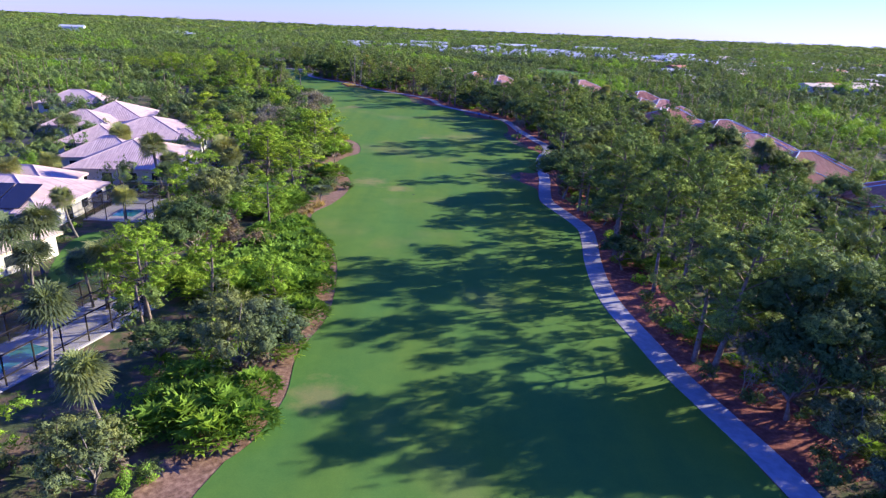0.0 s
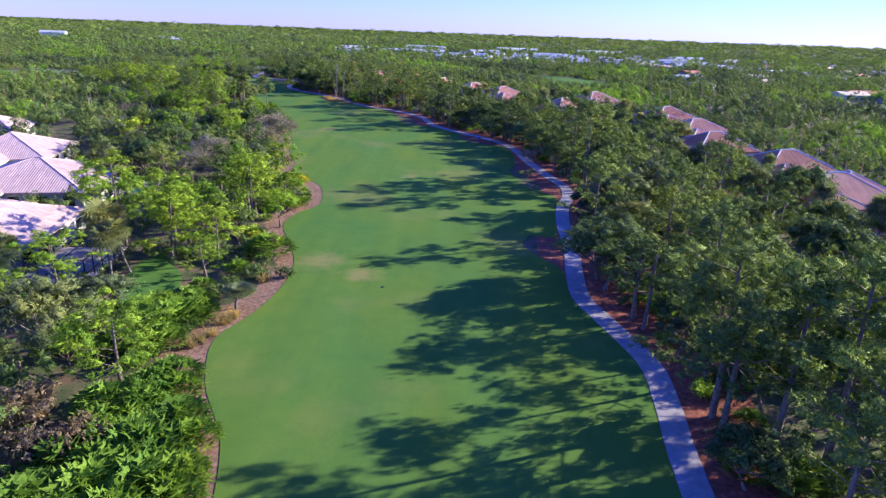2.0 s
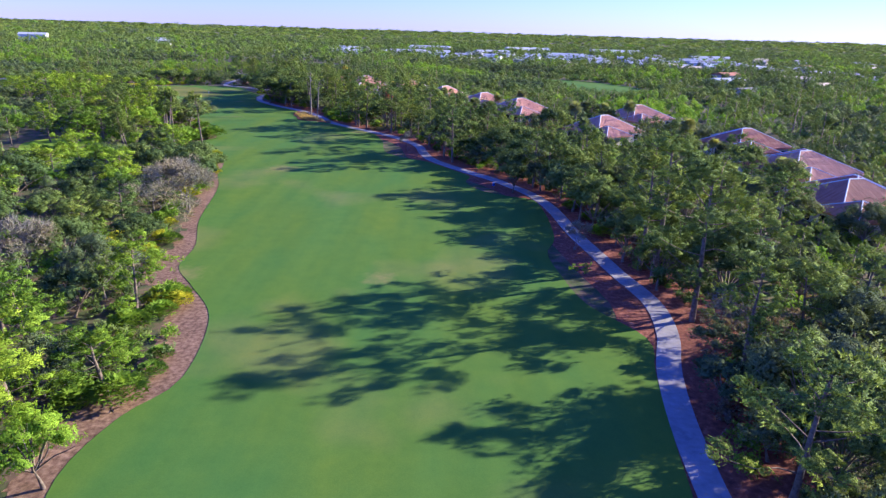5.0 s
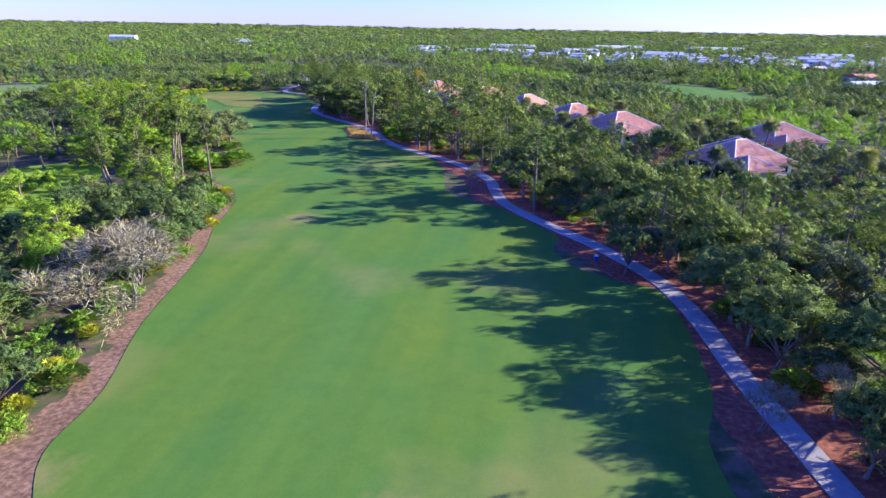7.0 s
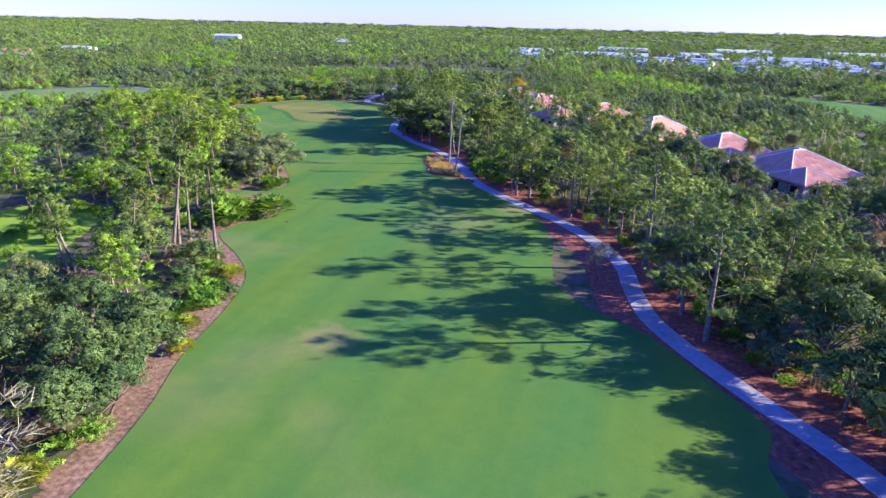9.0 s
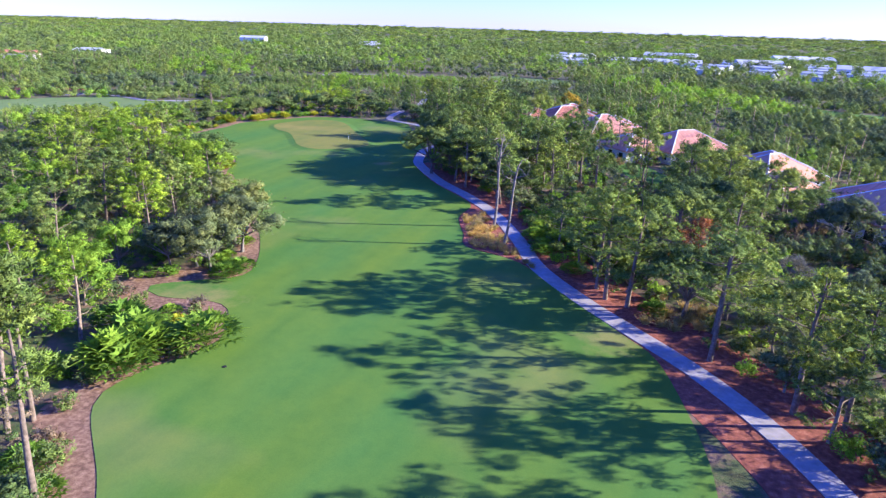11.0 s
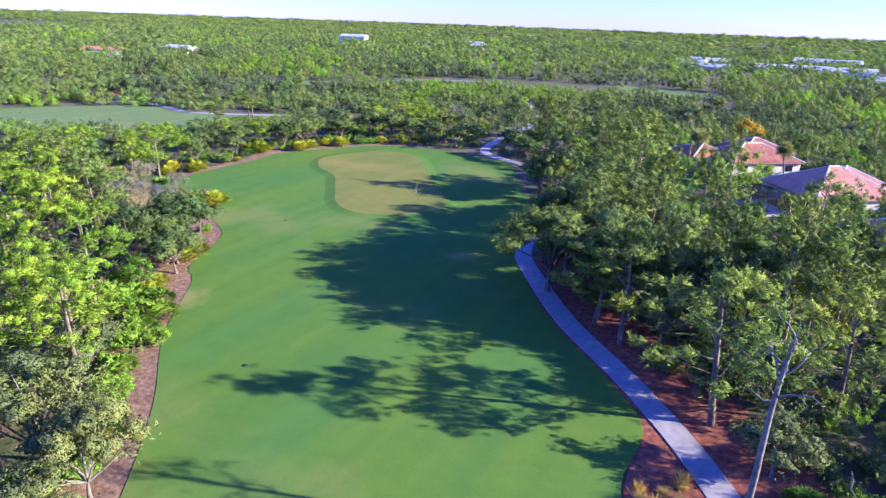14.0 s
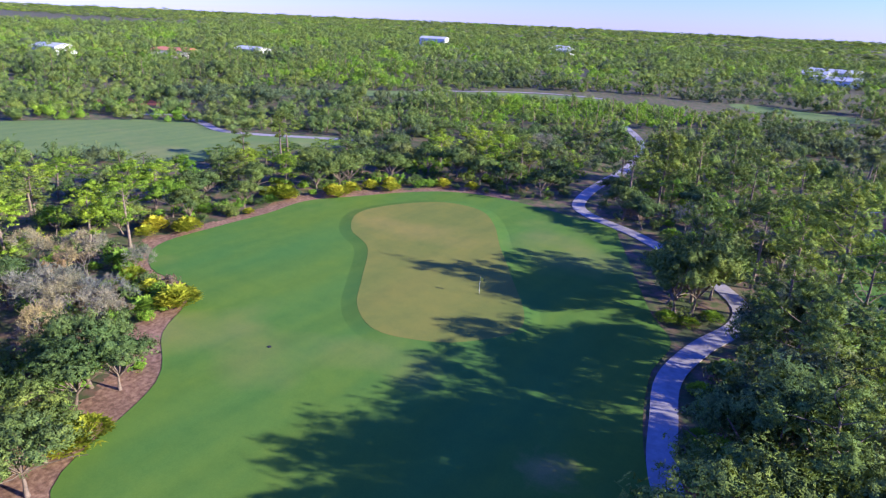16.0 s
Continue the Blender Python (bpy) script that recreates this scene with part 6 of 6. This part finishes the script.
slab("lawn", spline([(-34.5, 118), (-35.5, 112), (-33.5, 104), (-29, 98), (-26.8, 102), (-28.5, 110), (-31.5, 114)], 1.5, True), 0.04, 0.04, LAWN, None, "green lawn strip in the trees' shade", "structure", "lawn")
slab("clearing", spline([(-285, 418), (-270, 430), (-255, 436), (-252, 428), (-262, 420), (-278, 410)], 3, True), 0.03, 0.03, STRAW, None, "bare orange-brown clearing beyond the far fairway", "structure", "clearing")
r_m = np.random.default_rng(31)
for i in range(26):
    x, y = -84 + r_m.normal() * 6, 240 + r_m.normal() * 9
    tree("bright_shrub" if i % 3 else "palmetto", round(float(x), 1), round(float(y), 1), float(r_m.uniform(0.9, 1.8)))
for nm, line in (("cart_path_west", [(-246, 405), (-239, 417), (-224, 416), (-209, 412), (-200, 414), (-187, 421.5), (-172, 431)]), ("cart_path_north", [(-240, 536), (-225, 550), (-211, 568), (-192, 580), (-170, 582)])):
    a_, b_ = sides(spline(line, 2.5), 2.6)
    slab(nm, np.concatenate([a_, b_[::-1]]), 0.08, 0.08, CONCRETE, None, "pale cart path along a neighbouring fairway", "structure", "path")
tree("golden", -52.5, 459, 8.0)
tree("rusty", -14.8, 299, 7.5)
tree("rusty", -13.5, 291.5, 11.0)
for x, y in ((72, 118), (76, 128), (70, 150), (74, 172), (76, 196), (70, 200), (74, 224), (72, 246), (70, 268), (54, 276), (46, 292), (28, 318), (24, 332), (14, 342), (4, 356), (-2, 372), (-18, 378), (-24, 388), (-60, 428), (-70, 478), (-66, 470), (-42, 424), (62, 300), (50, 308), (34, 340)):
    tree("palm", x, y, 6.0 + (x * 7 + y) % 3)


# reaches past the view on the east: unseen added trees there shade the seen ones
WOOD_BOUNDS = [(-45, 8), (88, 0), (150, 80), (430, 480), (4600, 5000), (-5000, 5000), (-5000, 1950), (-1250, 700), (-310, 385), (-150, 180), (-75, 75)]


def free(x, y, gap=2.5):
    ok = ~inside(x, y, fair_line) & (near(x, y, fair_line[::2]) > gap) & (near(x, y, path_line[::2]) > gap + 1.0)
    for o in OTHER_FAIRWAYS:
        ok &= ~inside(x, y, o)
    for cx, cy, rr in CLEARINGS:
        ok &= (x - cx) ** 2 + (y - cy) ** 2 > rr * rr
    return ok


def scatter(x0, x1, y0, y1, step, gap=2.5, seed=1):
    r = np.random.default_rng(seed)
    gx, gy = np.meshgrid(np.arange(x0, x1, step), np.arange(y0, y1, step))
    x = gx.ravel() + r.uniform(-0.45, 0.45, gx.size) * step
    y = gy.ravel() + r.uniform(-0.45, 0.45, gx.size) * step
    ok = free(x, y, gap)
    ok &= inside(x, y, WOOD_BOUNDS)
    return x[ok], y[ok]


def joined(name, label, leaves, clumps, leaf, category="woodland"):
    me = foliage_mesh(name, leaves, clumps)
    me.materials.append(leaf)
    return tagged(new(name, me), label, category, "", "stuff")


PLACED_XY = np.array(PLACED)


def crowns(r, x, y, h, rad, knobs, n, size, flat_=0.85):
    """Plain crowns of a wood: each a heap of knobbly clumps, lower ones wider out, with leaves on the outside."""
    k = len(x)
    d = ball(r, k * knobs).reshape(k, knobs, 3)
    up = r.uniform(0.12, 0.92, (k, knobs))
    out = np.sqrt(np.clip(1 - ((up - 0.5) / 0.5) ** 2, 0.05, 1)) * r.uniform(0.25, 0.95, (k, knobs))
    flat = unit(d * (1, 1, 0.001))
    c = np.stack([x[:, None] + flat[..., 0] * out * rad[:, None], y[:, None] + flat[..., 1] * out * rad[:, None], up * h[:, None]], -1)
    sz = rad[:, None] * r.uniform(0.22, 0.40, (k, knobs))
    lump = lumps(r, c.reshape(-1, 3), sz.ravel(), flat_)
    pick = r.integers(0, knobs, (k, n))
    at = np.arange(k)[:, None]
    o = ball(r, k * n).reshape(k, n, 3)
    o[..., 2] = np.abs(o[..., 2])
    lc = c[at, pick] + o * sz[at, pick][..., None] * r.uniform(0.85, 1.4, (k, n))[..., None]
    return leaf_quads(r, lc.reshape(-1, 3), o.reshape(-1, 3), np.repeat(rad, n) * size, 0.6, 0.8), lump


def woods(name, area, step, knobs, leaves, size, mixes, seed, keep=None, gap=3.0, hs=(8, 13), trunks=False):
    x, y = scatter(*area, step, gap, seed)
    if keep is not None:
        k = keep(x, y)
        x, y = x[k], y[k]
    r = np.random.default_rng(seed)
    thin = np.sin(x * 0.083 + 2.1 * np.sin(y * 0.047)) * np.cos(y * 0.071 + 1.6 * np.sin(x * 0.039)) + r.normal(size=len(x)) * 0.12 < 0.72   # small open spots
    if step < 15 and step > 4:
        x, y = x[thin], y[thin]
    stems = []
    # kinds stand in patches, and the tops rise and fall
    patch = 0.5 + 0.22 * np.sin(x * 0.043 + 1.7 * np.sin(y * 0.021)) + 0.22 * np.sin(y * 0.037 + 1.3 * np.sin(x * 0.027) + seed) + r.normal(size=len(x)) * 0.16
    order = np.argsort(np.argsort(patch)) / max(1, len(x))
    kind = np.searchsorted(np.cumsum([m[1] for m in mixes])[:-1], order)
    roll = 0.86 + 0.2 * np.sin(x * 0.051 + y * 0.03) * np.cos(y * 0.057 - x * 0.02) + 0.14 * np.sin(x * 0.19 + y * 0.13)
    low = np.where((x < -118) & (y > 300) & (y < 420) | (y > 408) & (y < 470) & (x > -200) & (x < -112), 0.6, 1.0)
    low = np.where((x > 0.55 * (250 - y) - 20) & (x > 20) & (x < 110) | (x > -45) & (y > 330) & (y < 440) & (x < 40), low * 0.95, low)
    low = low * roll
    cap = np.full(len(x), 99.0)
    for o, s in zip(OTHER_FAIRWAYS, OPEN_SLOPE):
        cap = np.minimum(cap, 2.8 + s * near(x, y, o))
    for i, (leaf, share, tall, wide, tag) in enumerate(mixes):
        k = kind == i
        if k.any():
            h = (hs[0] + (hs[1] - hs[0]) * r.beta(1.6, 1.6, k.sum())) * tall * low[k]
            h = np.minimum(h, cap[k] * r.uniform(0.75, 1.1, k.sum()))
            if tall > 0.95 and trunks:
                stems.append(np.stack([x[k], y[k], h], 1))
            joined(name, tag, *crowns(r, x[k], y[k], h, step * r.uniform(0.36, 0.86, k.sum()) * wide, knobs, leaves, size, min(0.85, 8.0 / step)), leaf)

    if stems:
        st = np.concatenate(stems)
        n = len(st)
        a = np.array([(math.cos(q), math.sin(q)) for q in (0, 2.09, 4.19)]) * 0.17
        v = np.zeros((n, 6, 3))
        v[:, :3, :2] = st[:, None, :2] + a
        v[:, 3:, :2] = st[:, None, :2] + a * 0.6 + r.normal(size=(n, 1, 2)) * 0.35
        v[:, 3:, 2] = st[:, None, 2] * 0.9
        f = np.array([(0, 1, 4, 3), (1, 2, 5, 4), (2, 0, 3, 5)])[None] + (np.arange(n) * 6)[:, None, None]
        tagged(link_mesh("pine_trunks", v.reshape(-1, 3), f.reshape(-1, 4), BARK, None, "", True), "grey-brown pine trunks of the wood", "woodland", "", "stuff")


MIX = [(BRIGHT, 0.15, 0.7, 0.9, "bright green crowns in the wood"), (PINE, 0.36, 1.0, 0.9, "mixed green pine crowns of the wood"), (OAK, 0.28, 0.75, 1.05, "dark green oak crowns of the wood"),
       (MOSSY, 0.21, 0.7, 0.95, "grey-green crowns in the wood")]
far_off = lambda x, y: near(x, y, path_line[::6]) > 95
open_gap = lambda x, y: (near(x, y, path_line[::3]) <= 95) & (np.array([np.min((PLACED_XY[:, 0] - a) ** 2 + (PLACED_XY[:, 1] - b) ** 2) for a, b in zip(x, y)]) > 15)
woods("near_woods", (-230, 150, 0, 560), 5.1, 9, 84, 0.125, MIX, 3, open_gap, 3.5, (4.5, 10.5), True)
woods("middle_woods", (-420, 330, 60, 640), 7.0, 7, 34, 0.175, MIX, 4, far_off, 3.0, (4.5, 14.5), True)
beyond = lambda x, y: (y > 640) | (x < -420) | (x > 330)
woods("far_woods", (-1100, 900, 300, 1250), 13.0, 4, 14, 0.24, MIX, 5, beyond, 3.0, (5, 15))
woods("distant_woods", (-3000, 3000, 1100, 3000), 44.0, 4, 0, 0.2, MIX, 6, lambda x, y: (y > 1250) | (x < -1100), 3.0, (9, 15))
woods("horizon_woods", (-5000, 4500, 1400, 5000), 120.0, 5, 0, 0.2, MIX, 9, lambda x, y: (y > 3000) | (x < -3000), 3.0, (13, 19))
woods("understory", (-150, 70, 20, 470), 2.7, 4, 16, 0.24, [(OAK, 0.45, 1.0, 1.0, "low green undergrowth beneath the trees"), (BRIGHT, 0.35, 1.0, 1.0, "bright low undergrowth"), (DEAD, 0.2, 0.9, 1.0, "dry brown undergrowth")], 8,
      lambda x, y: (near(x, y, path_line[::3]) < 75) & ((near(x, y, path_line[::3]) > 8.5) | (np.sin(x * 2.3 + y * 1.9) > 0.75)) & (np.sin(x * 0.31) * np.cos(y * 0.23) > -0.35) & ((near(x, y, left_line[::2]) > 4.5) | (np.sin(x * 1.3 + y) > 0.55)), 2.5, (1.0, 3.0))

# brown mulch strip along the western edge of the fairway
gx, gy = np.meshgrid(np.arange(-150, -5, 0.5), np.arange(20, 415, 0.5))
gx, gy = gx + rng.uniform(-0.2, 0.2, gx.shape), gy + rng.uniform(-0.2, 0.2, gy.shape)
band = near(gx, gy, left_line[::2]).reshape(gx.shape) < 4.0 + 1.2 * np.sin(gx * 0.21 + gy * 0.13)
idx = np.arange(gx.size).reshape(gx.shape)
cell = band[:-1, :-1] & band[1:, :-1] & band[:-1, 1:] & band[1:, 1:]
quad = np.stack([idx[:-1, :-1], idx[:-1, 1:], idx[1:, 1:], idx[1:, :-1]], -1)[cell]
used, back = np.unique(quad, return_inverse=True)
bed_ob = link_mesh("mulch_bed", np.stack([gx.ravel()[used], gy.ravel()[used], np.full(len(used), 0.02)], 1), back.reshape(-1, 4), MULCH)
tagged(bed_ob, "brown shredded mulch strip along the grass edge", "mulch bed", "", "structure")

# ---- beds, green and small things ----
def ribbon(line, a, b):
    t = np.gradient(line, axis=0)
    t /= np.linalg.norm(t, axis=1)[:, None]
    nrm = np.stack([t[:, 1], -t[:, 0]], 1)
    return np.concatenate([line + nrm * a, (line + nrm * b)[::-1]])


coarse = spline(PATH_LINE[3:] + PATH_FAR[:12], 4.5)
slab("straw_bed", ribbon(coarse, -5.0, 7.6), 0.025, 0.025, STRAW, None, "red-brown pine straw bed along the cart path", "structure", "bed")
slab("grass_bed", spline([(-31, 296.5), (-36, 300.2), (-43.3, 302.8), (-45.5, 308), (-48.8, 316), (-48, 322), (-44, 318), (-39, 309), (-34, 300.5)], 1.0, True), 0.07, 0.07, STRAW, None, "mulched bed of dry grass at the fairway's edge", "structure", "bed")
GREEN_EDGE = [(-130.5, 384), (-125.5, 377), (-118.5, 373), (-111.5, 364.5), (-107, 359), (-102, 356), (-97.5, 356.8), (-93, 360), (-90.5, 367), (-98.5, 378), (-105, 386), (-111, 394), (-117, 399), (-124, 398.5), (-129, 392)]
ge = spline(GREEN_EDGE, 1.2, True)
gc = ge.mean(0)
tan_ = np.roll(ge, -1, 0) - np.roll(ge, 1, 0)
gn = np.stack([tan_[:, 1], -tan_[:, 0]], 1) / np.linalg.norm(tan_, axis=1)[:, None]
if np.sum(gn * (ge - gc)) < 0:
    gn = -gn
rings = [(1.9, 0.055), (1.2, 0.10), (0.5, 0.20), (0.0, 0.25)]
vs, fs = [], []
for off, z in rings:
    vs += [(*p, z) for p in ge + gn * off]
n = len(ge)
for k in range(len(rings) - 1):
    for i in range(n):
        j = (i + 1) % n
        fs.append((k * n + i, k * n + j, (k + 1) * n + j, (k + 1) * n + i))
link_mesh("green_bank", vs, fs, FAIRWAY, None, "", True)
tagged(bpy.data.objects["green_bank"], "raised grassy collar round the putting green", "bank", "", "structure")
slab("putting_green", ge, 0.26, 0.1, GREEN, None, "raised putting green of worn yellow-green turf", "structure", "green")

flag = thing("flagstick", "thin pale flagstick with a small yellow flag in the green", "flagstick", m=Matrix.Translation((-98.3, 370.4, 0.25)))
YELLOW, _nt, _b = nodes("yellow_cloth", 0.8)
_nt.links.new(ramp(_nt, noise_tex(_nt, 6.0), [(0.3, (0.65, 0.52, 0.05)), (0.7, (0.8, 0.68, 0.1))]), _b.inputs["Base Color"])
v_, f_ = tubes([([(0, 0, -0.1), (0, 0, 1.1), (0, 0, 2.15)], [0.02, 0.018, 0.014])], 8)
link_mesh("pole", v_, f_, WHITE, flag)
bm = bmesh.new()
cols = [[bm.verts.new((0.01 + 0.11 * i, 0.05 * math.sin(i * 1.3) * (1 if k < 2 else 1.6), z)) for k, z in enumerate((2.12, 1.92, 1.72))] for i in range(5)]
back = [[bm.verts.new((v.co.x, v.co.y + 0.012, v.co.z)) for v in c] for c in cols]
for i in range(4):
    for k in range(2):
        bm.faces.new((cols[i][k], cols[i + 1][k], cols[i + 1][k + 1], cols[i][k + 1]))
        bm.faces.new((back[i][k + 1], back[i + 1][k + 1], back[i + 1][k], back[i][k]))
part("flag", bm, YELLOW, flag)


# two dying pines and dry grass in the bed
def dying_pine(label, x, y, lean, h, forks, seed, needles):
    ob = thing("dying_pine", label, "pine tree", "dying pines", Matrix.Translation((x, y, 0.1)))
    r = np.random.default_rng(seed)
    top = np.array([lean[0], lean[1], h])
    pts = [top * s + np.array([0.12 * math.sin(s * 6), 0.1 * math.cos(s * 5) - 0.1, 0]) for s in np.linspace(-0.02, 1, 8)]
    limbs = [(pts, [0.24 - 0.13 * s for s in np.linspace(0, 1, 8)])]
    ends = []
    for i in range(forks):
        s = 0.72 + 0.28 * (i + 0.7) / forks
        a = i * 2.4 + seed
        p, q = limb(r, top * s, (math.cos(a), math.sin(a), 0.5), r.uniform(1.4, 2.9), 0.085, 5, 0.32, 0.1)
        limbs.append((p, q))
        for k in (3, 5):
            p2, q2 = limb(r, p[k], unit(np.array(p[k]) - p[k - 1]) + ball(r, 1)[0] * 0.8, r.uniform(0.6, 1.2), 0.035, 3, 0.3, 0.05)
            limbs.append((p2, q2))
            ends.append(p2[-1])
    vs, fs = tubes(limbs, 7)
    link_mesh("trunk", vs, fs, GREYWOOD, ob, "", True)
    if needles:
        c = np.repeat(np.array(ends), needles, 0) + r.normal(size=(len(ends) * needles, 3)) * 0.42
        me = quads_mesh("needle_crown", spikes(r, c, unit(ball(r, len(c)) + (0, 0, 0.4)), 0.5, 0.06, 5, 0.8))
        me.materials.append(PINE)
        new("needle_crown", me).parent = ob
    return ob


dying_pine("tall thin pine with a sparse dying crown in the grass bed", -42.1, 313.2, (0.5, 0.6, 0), 14.2, 9, 3, 9)
dying_pine("dead bare pine snag with forked top in the grass bed", -38.4, 305.2, (1.2, 1.0, 0), 11.9, 6, 8, 0)
bed = spline([(-32.5, 297.7), (-36.4, 300.9), (-42.8, 303.4), (-44.9, 308.4), (-48, 316.2), (-47.6, 320.2), (-44.4, 317.6), (-39.6, 309.4), (-34.8, 301)], 1.0, True)
gx, gy = np.meshgrid(np.arange(-50, -30, 1.15), np.arange(296, 324, 1.15))
gx, gy = gx.ravel() + rng.uniform(-0.3, 0.3, gx.size), gy.ravel() + rng.uniform(-0.3, 0.3, gx.size)
for x, y in zip(gx, gy):
    if inside(x, y, bed) and math.sin(x * 0.9) * math.cos(y * 0.7) > -0.6:
        plant("grass_tuft", float(x), float(y), float(rng.uniform(0.7, 1.15)), 1.0, None, None, 0.07)

# water cooler by the path
BLUE = surface("blue_plastic", [(0.3, (0.03, 0.07, 0.35)), (0.7, (0.05, 0.10, 0.45))], 3.0, 20.0, 0.45, 0.05, 0.01)
cooler = thing("water_cooler", "blue water cooler with white lid on a post beside the path", "water cooler", m=Matrix.Translation((14.4, 216.6, 0.02)))
v_, f_ = tubes([([(0, 0, -0.1), (0, 0, 0.75)], [0.07, 0.07])], 8)
link_mesh("post", v_, f_, GREYWOOD, cooler)
v_, f_ = tubes([([(0, 0, 0.72), (0, 0, 0.78), (0, 0, 1.25), (0, 0, 1.3)], [0.24, 0.27, 0.29, 0.27])], 16)
body = link_mesh("body", v_, f_, BLUE, cooler, "", True)
v_, f_ = tubes([([(0, 0, 1.29), (0, 0, 1.36), (0, 0, 1.42), (0, 0, 1.43)], [0.3, 0.3, 0.2, 0.01])], 16)
link_mesh("lid", v_, f_, WHITE, cooler, "white lid", True)

# small dark heads of the watering system in the turf
HEAD = surface("black_plastic", [(0.3, (0.015, 0.015, 0.015)), (0.7, (0.03, 0.03, 0.03))], 8.0, 30.0, 0.6, 0.05, 0.01)
for x, y in ((-107, 347), (-81.4, 314), (-112, 371), (-3.5, 108.5), (-99, 366), (-54, 262)):
    v_, f_ = tubes([([(x, y, 0.02), (x, y, 0.1), (x, y, 0.11)], [0.22, 0.2, 0.02])], 12)
    tagged(link_mesh("sprinkler_head", v_, f_, HEAD), "small black sprinkler head set in the turf", "sprinkler head", "sprinkler heads")
